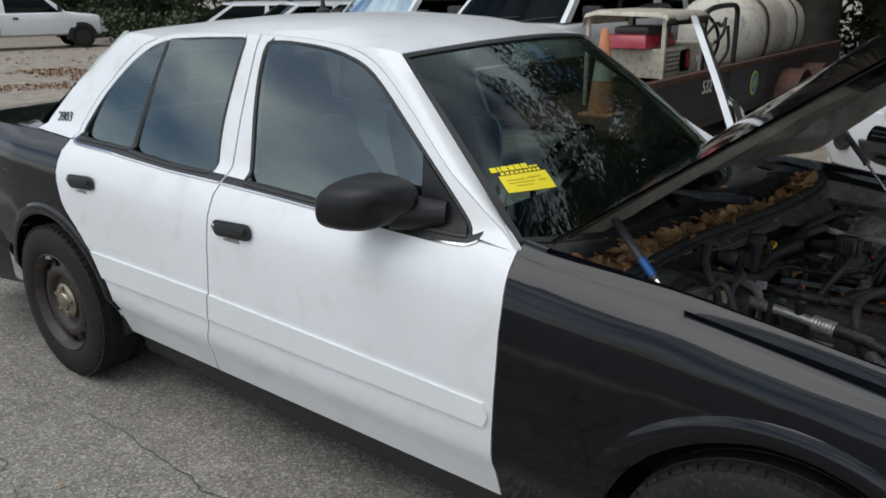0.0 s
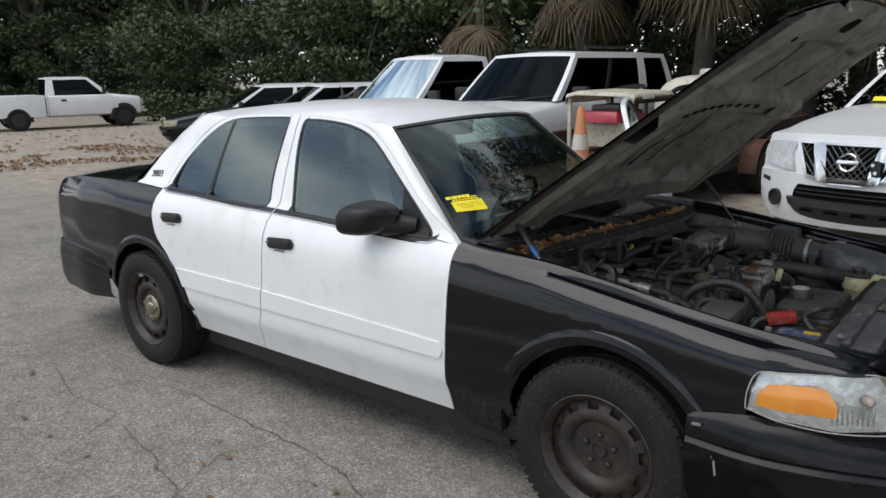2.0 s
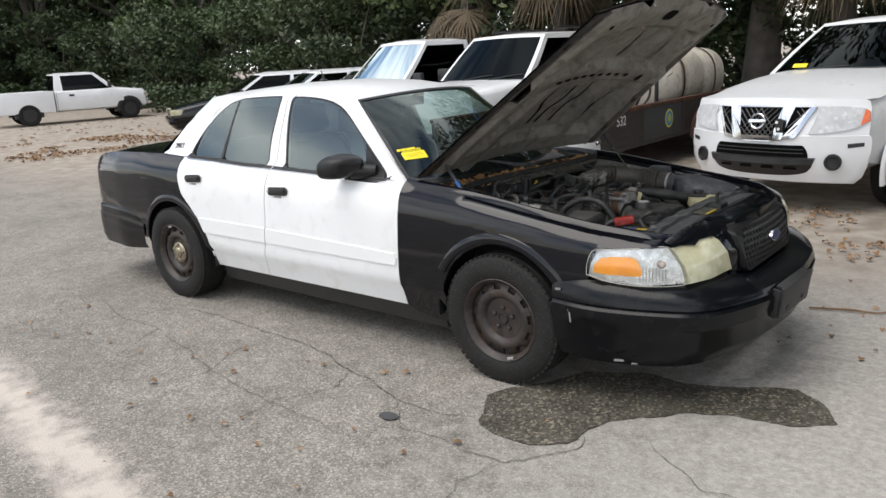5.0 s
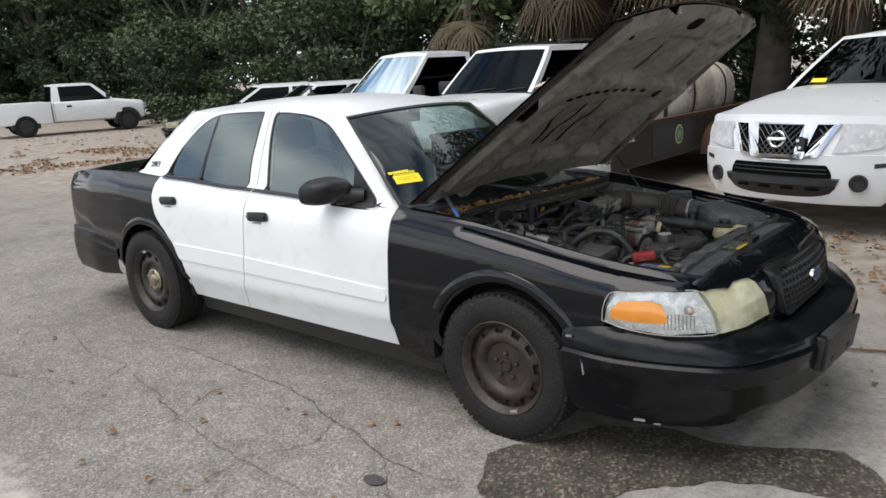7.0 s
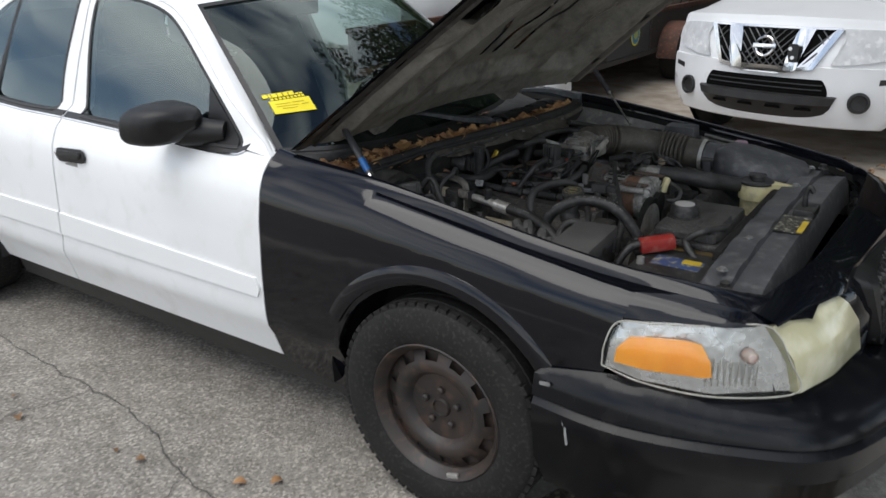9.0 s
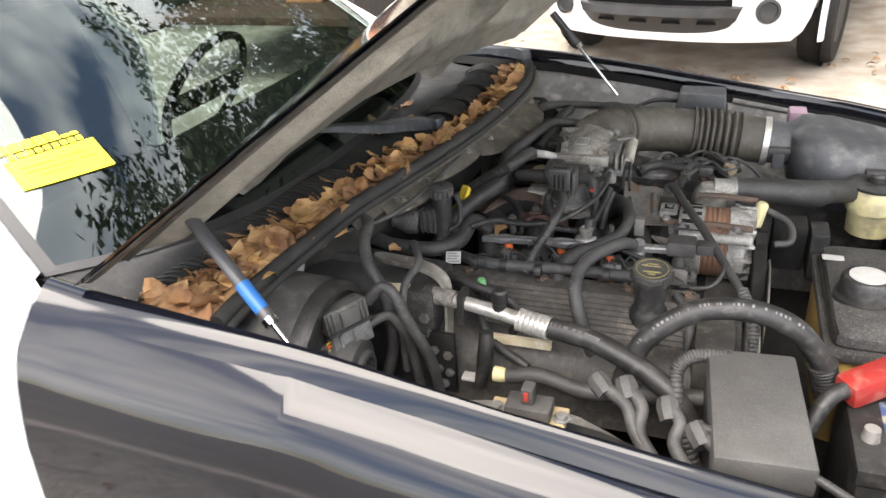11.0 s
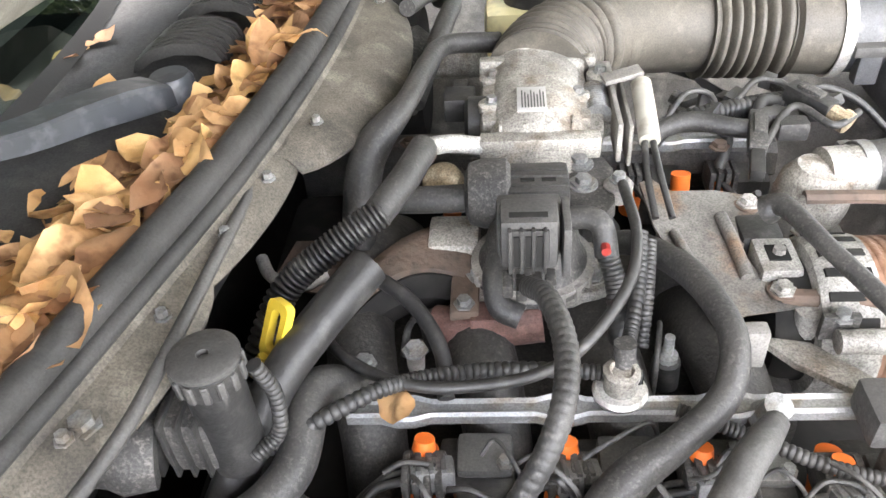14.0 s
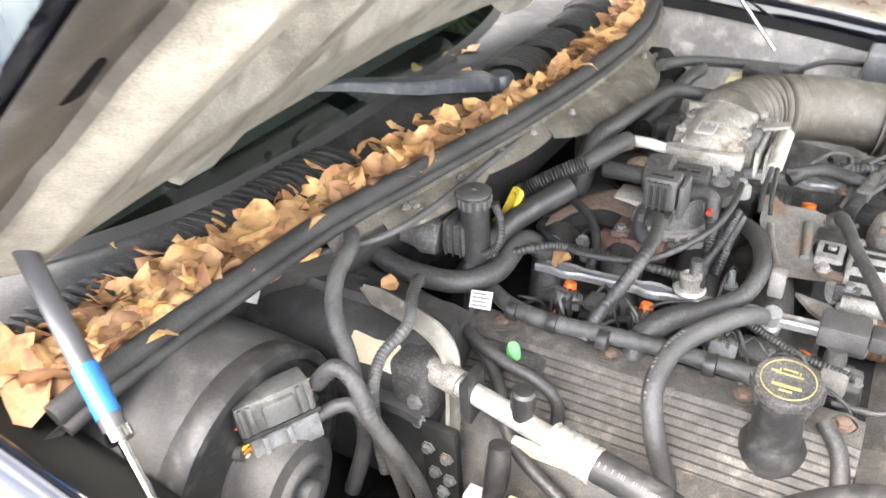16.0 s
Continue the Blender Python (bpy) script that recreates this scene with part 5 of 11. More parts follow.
# header panel over grille and lamps
bm = BM()
rows = []
for u in np.linspace(-1, 1, 41):
    y = 0.73 * u
    a = abs(y)
    xf = lerp_table(a, [0, 0.30, 0.38, 0.44, 0.505, 0.62, 0.73, 0.80], [0.975, 0.948, 0.936, 0.938, 0.930, 0.880, 0.838, 0.79])
    zf = lerp_table(a, [0, 0.30, 0.38, 0.44, 0.505, 0.62, 0.73, 0.80], [0.818, 0.816, 0.812, 0.803, 0.798, 0.792, 0.782, 0.775])
    xb = lerp_table(a, [0, 0.46, 0.60, 0.72, 0.80], [0.865, 0.842, 0.80, 0.75, 0.70])
    zb = lerp_table(a, [0, 0.46, 0.60, 0.72, 0.80], [0.858, 0.850, 0.83, 0.80, 0.785])
    rows.append([(xf + 0.006, y, zf - lerp_table(a, [0.36, 0.46, 0.52], [0.03, 0.02, 0.006])), (xf, y, zf), ((xf + xb) / 2, y, (zf + zb) / 2 + 0.010), (xb + 0.02, y, zb), (xb + 0.017, y, zb - 0.004), (xb + 0.016, y, zb - 0.05)])
grid(bm, rows)
part("header_panel", bm, BLACK, car, "dusty black header panel above the grille")

# door mirrors
for s in (-1,):
    mir = thing("door_mirror", "", "")
    mir.parent = car
    mir["label"] = "black plastic door mirror"
    bm = BM()
    rows = []
    for k in np.linspace(0, 1, 15):
        x = -1.135 + 0.165 * k
        w = lerp_table(k, [0, 0.05, 0.14, 0.45, 0.7, 0.86, 0.95, 1.0], [0.90, 0.97, 1.0, 0.98, 0.90, 0.74, 0.55, 0.30])
        row = []
        for a in np.linspace(0, 2 * math.pi, 32, endpoint=False):
            ca, sa = math.cos(a), math.sin(a)
            row.append((x + 0.012 * sa - 0.03 * ca, s * (0.876 + 0.108 * w * math.copysign(abs(ca) ** 0.66, ca)), 1.062 + 0.068 * w * math.copysign(abs(sa) ** 0.70, sa) - 0.008 * ca))
        rows.append(row)
    vs = grid(bm, rows, True)
    bm.faces.new(vs[0][::-1])
    bm.faces.new(vs[-1])
    part("mirror_housing", bm, MIRROR_CASE, mir)
    bm = BM()
    tube(bm, [(-1.03, s * 0.83, 1.035), (-0.97, s * 0.79, 1.030), (-0.90, s * 0.755, 1.030)], [0.050, 0.046, 0.036], 14)
    part("mirror_arm", bm, MIRROR_CASE, mir)
    panel("sail_cover", s, [(-0.812, 0.998), (-0.975, 0.996)], [(-0.985, 1.138), (-1.020, 1.165)], [(-0.812, 0.998), (-0.83, 1.022), (-0.985, 1.138)], [(-0.975, 0.996), (-1.020, 1.165)], MIRROR_CASE, mir, 8, 10, out=0.008, thick=0.02)
    bm = BM()
    prism(bm, rounded(0.10, 0.17, 0.03), 0.003, Matrix.Translation((-1.137, s * 0.876, 1.062)) @ Matrix.Rotation(radians(-90), 4, "Y"))
    part("mirror_glass", bm, CHROME, mir)

# hood, raised
HOOD_IN = mat("grey_hood_underside", (0.25, 0.24, 0.212), (0.185, 0.175, 0.153), 3.2, 0.6, fine=(0.12, 0.11, 0.094), fscale=14, bump=0.05, bscale=160, grit=0.26)
HOOD_RIM = mat("dusty_hood_rim", (0.045, 0.042, 0.038), (0.028, 0.026, 0.024), 7, 0.42, fine=(0.075, 0.07, 0.064), fscale=30, bump=0.05, bscale=120, grit=0.26)
hood = thing("hood", "", "")
hood.parent = car
hood["label"] = "raised black hood with a grey ribbed underside"


def hood_at(u, v, d=0.0):
    """u across from -1 to 1, v from hinge to nose, d below the outer skin."""
    base = Vector((lerp_table(u, [-1, -0.6, 0, 0.3, 0.6, 1], [-0.60, -0.605, -0.588, -0.555, -0.49, -0.35]), 0.77 * u, lerp_table(u, [-1, -0.5, 0, 1], [1.008, 1.022, 1.03, 1.03])))
    nose_ = Vector((0.505 + 0.05 * (1 - u ** 4), 0.78 * u, 1.785 + 0.08 * (1 - u * u)))
    p = base.lerp(nose_, v)
    n = Vector((-0.57, 0, 0.82))
    return p + n * (0.05 * 4 * v * (1 - v) * (1 - u * u) - d)


us, vs_ = np.linspace(-1, 1, 29), np.linspace(0, 1, 25)
bm = BM()
f = grid(bm, [[hood_at(u, v) for u in us] for v in vs_])
g = grid(bm, [[hood_at(u * 0.985, 0.008 + v * 0.984, 0.006) for u in us] for v in vs_])
rim = lambda q: q[0] + [r[-1] for r in q[1:]] + q[-1][-2::-1] + [r[0] for r in q[-2:0:-1]]
ra, rb = rim(f), rim(g)
for i in range(len(ra)):
    j = (i + 1) % len(ra)
    bm.faces.new((ra[i], rb[i], rb[j], ra[j]))
part("hood_skin", bm, BLACK, hood, "black painted hood skin")
bm = BM()


GROOVES = (((0.80, 0.53), (0.82, 0.64), (0.80, 0.74), (0.72, 0.82), (0.60, 0.84)), ((0.20, 0.64), (0.19, 0.72), (0.14, 0.79), (0.05, 0.82)), ((0.60, 0.64), (0.62, 0.70), (0.57, 0.78), (0.44, 0.80)),
           ((0.05, 0.22), (0.06, 0.30), (0.12, 0.36), (0.12, 0.44)), ((0.22, 0.22), (0.23, 0.32), (0.30, 0.38), (0.30, 0.46)), ((0.55, 0.20), (0.56, 0.32), (0.62, 0.40)), ((0.86, 0.22), (0.86, 0.34), (0.80, 0.44), (0.78, 0.52)))
GROOVE = np.array([(s_ * p.x * 0.77, p.y * 1.40) for line in GROOVES for s_ in (-1, 1) for p in smooth_line([Vector((*q, 0)) for q in line], 30)])


def rib(u, v):
    """Depth of the inner frame: a raised border, a cross member and diagonal ribs, with sunk panels."""
    d = 0.0
    edge = min(0.875 - abs(u), v * 1.1, (1 - v) * 1.1)
    d = max(d, 0.039 * min(1, max(0, (edge - 0.004) / 0.055)) * min(1, max(0, (0.20 - edge) / 0.05)))
    d = max(d, 0.044 * min(1, max(0, (0.062 - abs(v - 0.56)) / 0.025)))
    d = max(d, 0.040 * min(1, max(0, (0.07 - abs(abs(u) - 0.34 - (0.30 * (v - 0.56) if v > 0.56 else -0.25 * (v - 0.56)))) / 0.03)))
    # pressed grooves: loops in the upper panels, slanting beads in the lower ones
    k = np.min((GROOVE[:, 0] - u * 0.77) ** 2 + (GROOVE[:, 1] - v * 1.40) ** 2)
    d -= 0.011 * math.exp(-k / 0.011 ** 2)
    return d


us, vs_ = np.linspace(-0.875, 0.875, 171), np.linspace(0.006, 0.994, 151)
grid(bm, [[hood_at(u, v, 0.009 + rib(u, v)) for u in us] for v in vs_])
part("hood_frame", bm, HOOD_IN, hood, "dirty grey ribbed inner frame")
for s in (-1, 1):
    bm = BM()
    rows = []
    for v in np.linspace(0.008, 0.992, 40):
        wob = 0.004 * math.sin(v * 61) + 0.003 * math.sin(v * 140)
        rows.append([hood_at(s * u, v, d) for u, d in ((0.986, 0.007), (0.975, 0.012), (0.94, 0.013), (0.90, 0.010), (0.884 + wob, 0.011), (0.878 + wob, 0.020), (0.870 + wob, 0.012))])
    grid(bm, rows)
    part("hood_rim", bm, HOOD_RIM, hood, "dusty dark rim of the hood")
# openings are near-black plates: the shade inside them is this colour
HOLE_SHADE = mat("hole_shade", (0.004, 0.004, 0.004), (0.006, 0.006, 0.006), 20, 0.9, spec=0.05)
nrm = Vector((-0.60, 0, 0.80))


# a stamped hole as a thin dark plate on the uncut frame
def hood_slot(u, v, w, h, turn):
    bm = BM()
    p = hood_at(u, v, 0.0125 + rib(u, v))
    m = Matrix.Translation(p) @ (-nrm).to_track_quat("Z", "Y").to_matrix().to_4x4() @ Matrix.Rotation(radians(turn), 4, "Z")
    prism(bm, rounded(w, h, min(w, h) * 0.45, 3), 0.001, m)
    part("stamped_hole_shade", bm, HOLE_SHADE, hood)


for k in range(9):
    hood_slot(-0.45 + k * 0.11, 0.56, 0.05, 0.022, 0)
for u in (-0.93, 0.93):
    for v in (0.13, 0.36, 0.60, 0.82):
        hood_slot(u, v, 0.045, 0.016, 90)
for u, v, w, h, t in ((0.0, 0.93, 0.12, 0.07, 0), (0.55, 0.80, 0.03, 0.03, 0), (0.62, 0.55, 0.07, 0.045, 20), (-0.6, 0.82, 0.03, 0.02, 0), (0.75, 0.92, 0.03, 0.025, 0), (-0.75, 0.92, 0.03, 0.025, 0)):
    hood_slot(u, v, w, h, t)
for s in (-1, 1):
    strut = thing("hood_strut", "", "")
    strut.parent = car
    strut["label"] = "gas strut with a blue band"
    a, b = (Vector((-0.498, -0.635, 1.072)), Vector((-0.272, -0.722, 0.886))) if s < 0 else (Vector((-0.255, 0.715, 1.085)), Vector((-0.062, 0.675, 0.872)))
    f = 0.70 if s < 0 else 0.42
    bm = BM()
    tube(bm, [a, a.lerp(b, f)], 0.0105, 12)
    part("strut_body", bm, mat("grey_strut", (0.06, 0.06, 0.064), (0.04, 0.04, 0.043), 20, 0.4), strut)
    bm = BM()
    tube(bm, [a.lerp(b, f - 0.035), a.lerp(b, f)], 0.012, 12)
    tube(bm, [a.lerp(b, f - 0.01), b], 0.0045, 10)
    part("strut_rod", bm, CHROME, strut)
    if s < 0:
        bm = BM()
        tube(bm, [a.lerp(b, 0.46), a.lerp(b, 0.62)], 0.0112, 12)
        part("blue_label", bm, mat("blue_label", (0.012, 0.095, 0.30), (0.016, 0.12, 0.36), 30, 0.45), strut, "blue label")

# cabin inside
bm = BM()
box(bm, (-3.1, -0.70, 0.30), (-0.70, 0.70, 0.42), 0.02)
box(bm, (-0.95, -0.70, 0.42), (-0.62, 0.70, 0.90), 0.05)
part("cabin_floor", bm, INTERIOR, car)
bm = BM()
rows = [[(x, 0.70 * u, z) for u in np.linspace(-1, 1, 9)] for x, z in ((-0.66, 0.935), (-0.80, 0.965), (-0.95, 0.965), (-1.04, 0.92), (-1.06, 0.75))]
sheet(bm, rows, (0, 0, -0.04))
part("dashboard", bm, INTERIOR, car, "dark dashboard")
bm = BM()
lathe(bm, [(0.19, 0.0), (0.185, 0.014), (0.175, 0.016), (0.168, 0.006), (0.17, -0.008)], Matrix.Translation((-1.18, 0.36, 0.93)) @ Matrix.Rotation(radians(-62), 4, "Y"), 32)
box(bm, (-0.17, -0.03, -0.012), (0.17, 0.03, 0.012), 0.01, Matrix.Translation((-1.18, 0.36, 0.93)) @ Matrix.Rotation(radians(-62), 4, "Y") @ Matrix.Rotation(radians(90), 4, "Z"))
bmesh.ops.delete(bm, geom=[f for f in bm.faces if len(f.verts) > 20], context="FACES")
part("steering_wheel", bm, INTERIOR, car)
for y in (-0.36, 0.36):
    st = thing("front_seat", "", "")
    st.parent = car
    st["label"] = "grey cloth front seat"
    bm = BM()
    box(bm, (-1.70, y - 0.26, 0.42), (-1.20, y + 0.26, 0.60), 0.06)
    part("seat_cushion", bm, SEAT, st)
    bm = BM()
    box(bm, (-0.09, -0.26, 0.0), (0.07, 0.26, 0.62), 0.07, Matrix.Translation((-1.70, y, 0.55)) @ Matrix.Rotation(radians(-16), 4, "Y"), taper=0.12)
    part("seat_back", bm, SEAT, st)
    bm = BM()
    box(bm, (-0.05, -0.14, 0.0), (0.05, 0.14, 0.19), 0.045, Matrix.Translation((-1.88, y, 1.19)) @ Matrix.Rotation(radians(-10), 4, "Y"))
    part("headrest", bm, SEAT, st)
bm = BM()
box(bm, (-0.11, -0.64, 0.0), (0.07, 0.64, 0.58), 0.07, Matrix.Translation((-2.75, 0, 0.55)) @ Matrix.Rotation(radians(-20), 4, "Y"))
box(bm, (-2.75, -0.64, 0.42), (-2.25, 0.64, 0.60), 0.06)
part("rear_bench", bm, SEAT, car)
bm = BM()
box(bm, (-3.25, -0.66, 1.02), (-2.86, 0.66, 1.04), 0.005)
part("parcel_shelf", bm, INTERIOR, car)
bm = BM()
box(bm, (-1.30, -0.12, 1.335), (-1.27, 0.12, 1.40), 0.012)
part("inner_mirror", bm, TRIM, car)
bm = BM()
box(bm, (-1.262, 0.0, 1.39), (-1.255, 0.10, 1.43), 0.002)
part("mirror_tag", bm, mat("orange_tag", (0.75, 0.35, 0.12), (0.6, 0.28, 0.1), 20, 0.6), car, "orange tag by the inner mirror")

# auction sticker on the glass
YELLOW = mat("yellow_sticker", (0.88, 0.74, 0.02), (0.85, 0.70, 0.02), 10, 0.6)
stick = thing("auction_sticker", "yellow paper sticker on the windshield", "sticker")


def on_shield(u0, v0, u1, v1, up=0.012, n=6):
    return [[shield(u0 + (u1 - u0) * i / n, v0 + (v1 - v0) * j / n) + Vector((0.6, 0, 0.8)) * up for i in range(n + 1)] for j in range(n + 1)]


INK = mat("faint_ink", (0.62, 0.50, 0.03), (0.55, 0.44, 0.03), 30, 0.7)
bm = BM()
sheet(bm, on_shield(-0.938, 0.218, -0.766, 0.298, 0.004), (-0.001, 0, -0.001))
part("paper", bm, YELLOW, stick)
for u0, u1, v0, v1 in ((-0.92, -0.86, 0.272, 0.276), (-0.85, -0.80, 0.274, 0.278), (-0.92, -0.83, 0.258, 0.261), (-0.815, -0.785, 0.258, 0.262), (-0.90, -0.84, 0.244, 0.247)):
    bm = BM()
    sheet(bm, on_shield(u0, v0, u1, v1, 0.0055, 2), (-0.001, 0, -0.001))
    part("printed_bar", bm, INK, stick)
for k, (u0, w) in enumerate(((-0.950, 0.020), (-0.926, 0.008), (-0.914, 0.021), (-0.889, 0.019), (-0.866, 0.020), (-0.842, 0.022), (-0.815, 0.014), (-0.797, 0.014))):
    bm = BM()
    h = 0.023 if k < 6 else 0.008
    sheet(bm, on_shield(u0, 0.320, u0 + w, 0.320 + h, 0.003, 2), (-0.001, 0, -0.001))
    part("letter_bar", bm, YELLOW, stick)
for k in range(9):
    bm = BM()
    sheet(bm, on_shield(-0.925 + k * 0.0165, 0.303, -0.914 + k * 0.0165, 0.315, 0.003, 2), (-0.001, 0, -0.001))
    part("letter_bar", bm, YELLOW, stick)


# ---- parked vehicles ----
def loft_body(bm, stations, n=14):
    """Sections across the body: (x, z low, z high, half width, rounding). Sides bulge a little."""
    rows = []
    for x, z0, z1, w, r in stations:
        row = []
        prof = [(0.0, z0), (w * 0.80, z0), (w * 0.95, z0 + 0.06), (w, z0 + (z1 - z0) * 0.35), (w, z0 + (z1 - z0) * 0.65), (w * 0.975, z1 - r), (w * 0.93, z1 - r * 0.35), (w * 0.80, z1), (0.0, z1 + 0.02)]
        rows.append([(x, -y, z) for y, z in prof[::-1]] + [(x, y, z) for y, z in prof[1:]])
    vs = grid(bm, rows, True)
    bm.faces.new(vs[0][::-1])
    bm.faces.new(vs[-1])
    return bm


def far_wheel(parent, x, y, r, rim_mat):
    s = 1 if y > 0 else -1
    w = thing("wheel", "", "")
    w.parent = parent
    w.matrix_local = Matrix.Translation((x, y, r)) @ Matrix.Rotation(radians(-90 * s), 4, "X")
    bm = BM()
    lathe(bm, [(r * 0.6, -0.10), (r * 0.95, -0.11), (r, -0.07), (r, 0.07), (r * 0.95, 0.105), (r * 0.8, 0.115), (r * 0.62, 0.10)], None, 36)
    bmesh.ops.delete(bm, geom=[f for f in bm.faces if len(f.verts) > 4], context="FACES")
    part("tyre", bm, RUBBER, w)
    bm = BM()
    lathe(bm, [(r * 0.62, 0.10), (r * 0.58, 0.10), (r * 0.55, 0.06), (r * 0.3, 0.05), (0, 0.05)], None, 24)
    rim = part("rim", bm, TRIM, w)
    bm = BM()
    for k in range(6):
        box(bm, (r * 0.1, -r * 0.10, 0.05), (r * 0.58, r * 0.10, 0.085), 0.008, Matrix.Rotation(radians(60 * k), 4, "Z"))
    lathe(bm, [(r * 0.18, 0.05), (r * 0.17, 0.095), (0, 0.10)], None, 16)
    part("spokes", bm, rim_mat, rim)
    return w


def cabin(parent, paint, base, roof, windows, rear=True, crown=0.05, dark=()):
    """Pillars, roof and panes. base, roof: (x rear, x front, half width, z). windows: spans along the side, as shares."""
    def S(f, g, s, o=0.0):
        x = (base[0] + (base[1] - base[0]) * f) * (1 - g) + (roof[0] + (roof[1] - roof[0]) * f) * g
        y = base[2] * (1 - g) + roof[2] * g + 0.02 * 4 * g * (1 - g) + o
        return Vector((x, s * y, base[3] * (1 - g) + roof[3] * g))

    # a near-black box behind the panes stands in for the shaded inside
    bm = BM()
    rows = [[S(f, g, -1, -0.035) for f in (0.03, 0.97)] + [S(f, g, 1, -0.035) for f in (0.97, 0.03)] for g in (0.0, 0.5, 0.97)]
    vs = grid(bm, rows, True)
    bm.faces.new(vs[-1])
    part("cabin_shade", bm, INTERIOR, parent)
    for s in (-1, 1):
        edges = [0.0] + [e for w in windows for e in w] + [1.0]
        for k, (f0, f1) in enumerate(zip(edges[0::2], edges[1::2])):
            bm = BM()
            sheet(bm, [[S(f0 + (f1 - f0) * i / 3, g, s) for i in range(4)] for g in np.linspace(0, 1, 6)], (0, -s * 0.03, 0))
            part("pillar", bm, TRIM if k in dark else paint, parent)
        bm = BM()
        sheet(bm, [[S(f, g, s, 0.002) for f in np.linspace(0, 1, 12)] for g in (0.90, 0.95, 1.0)], (0, -s * 0.03, 0))
        part("roof_rail", bm, paint, parent)
        for f0, f1 in windows:
            bm = BM()
            grid(bm, [[S(f0 + (f1 - f0) * i / 4, g, s, -0.008) for i in range(5)] for g in np.linspace(0.0, 0.92, 5)])
            part("side_window", bm, GLASS_FAR, parent)
    bm = BM()
    rows = []
    for f in np.linspace(0, 1, 10):
        a = S(f, 1, 1)
        end = min(f, 1 - f) * 6
        rows.append([(a.x, a.y * k, a.z + crown * (1 - abs(k) ** 2.5) * min(1, 0.4 + end)) for k in np.linspace(-1, 1, 13)])
    sheet(bm, rows, (0, 0, -0.04))
    part("roof", bm, paint, parent)
    for f, name in ((1.0, "windshield"), (0.0, "rear_glass")):
        bm = BM()
        sg = 1 if f else -1
        bulge = 0.10 * sg
        W = lambda k, g, o=0.0: Vector((S(f, g, 1).x + bulge * (1 - k * k) + o * sg, S(f, g, 1).y * k, S(f, g, 1).z + (crown * 0.4 * (1 - k * k) * g)))
        if f or rear:
            grid(bm, [[W(k, g) for k in np.linspace(-0.95, 0.95, 9)] for g in np.linspace(0.0, 0.95, 5)])
            part(name, bm, GLASS_FAR, parent)
        else:
            grid(bm, [[W(k, g) for k in np.linspace(-1, 1, 9)] for g in np.linspace(0.0, 1, 5)])
            part("cab_back", bm, paint, parent)
        bm = BM()
        for k0, k1 in ((-1.0, -0.93), (0.93, 1.0)):
            grid(bm, [[W(k, g, 0.006) for k in (k0, k1)] for g in np.linspace(0, 1, 5)])
        grid(bm, [[W(k, g, 0.006) for k in np.linspace(-1, 1, 9)] for g in (0.93, 1.0)])
        part("glass_edge", bm, paint, parent)
        if f:
            bm = BM()
            for k in (-0.35, 0.25):
                tube(bm, [W(k, 0.0, 0.03), W(k + 0.35, 0.07, 0.02), W(k + 0.62, 0.10, 0.015)], 0.008, 6)
            part("wiper", bm, TRIM, parent)
    return S


# a flat black face per arch replaces the shade in the opening
def arch_shade(parent, x, w, r):
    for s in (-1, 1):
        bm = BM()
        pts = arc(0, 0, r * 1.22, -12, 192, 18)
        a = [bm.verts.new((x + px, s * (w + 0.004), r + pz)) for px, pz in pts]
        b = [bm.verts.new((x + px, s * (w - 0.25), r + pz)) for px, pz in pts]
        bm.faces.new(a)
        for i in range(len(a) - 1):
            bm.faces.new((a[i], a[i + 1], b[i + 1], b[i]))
        part("wheel_arch_shade", bm, TRIM, parent)


def side_line(parent, x0, x1, z, w):
    for s in (-1, 1):
        bm = BM()
        box(bm, (x0, s * w - 0.004, z), (x1, s * w + 0.004, z + 0.02), 0.003)
        part("side_rub", bm, TRIM, parent)


FLEET = "parked vehicles behind the sedan"


def heading(x, y, deg, z=0.0):
    """deg turned from facing the drive (towards -y)."""
    return pose(x, y, z, 0, 0, -90 + deg)


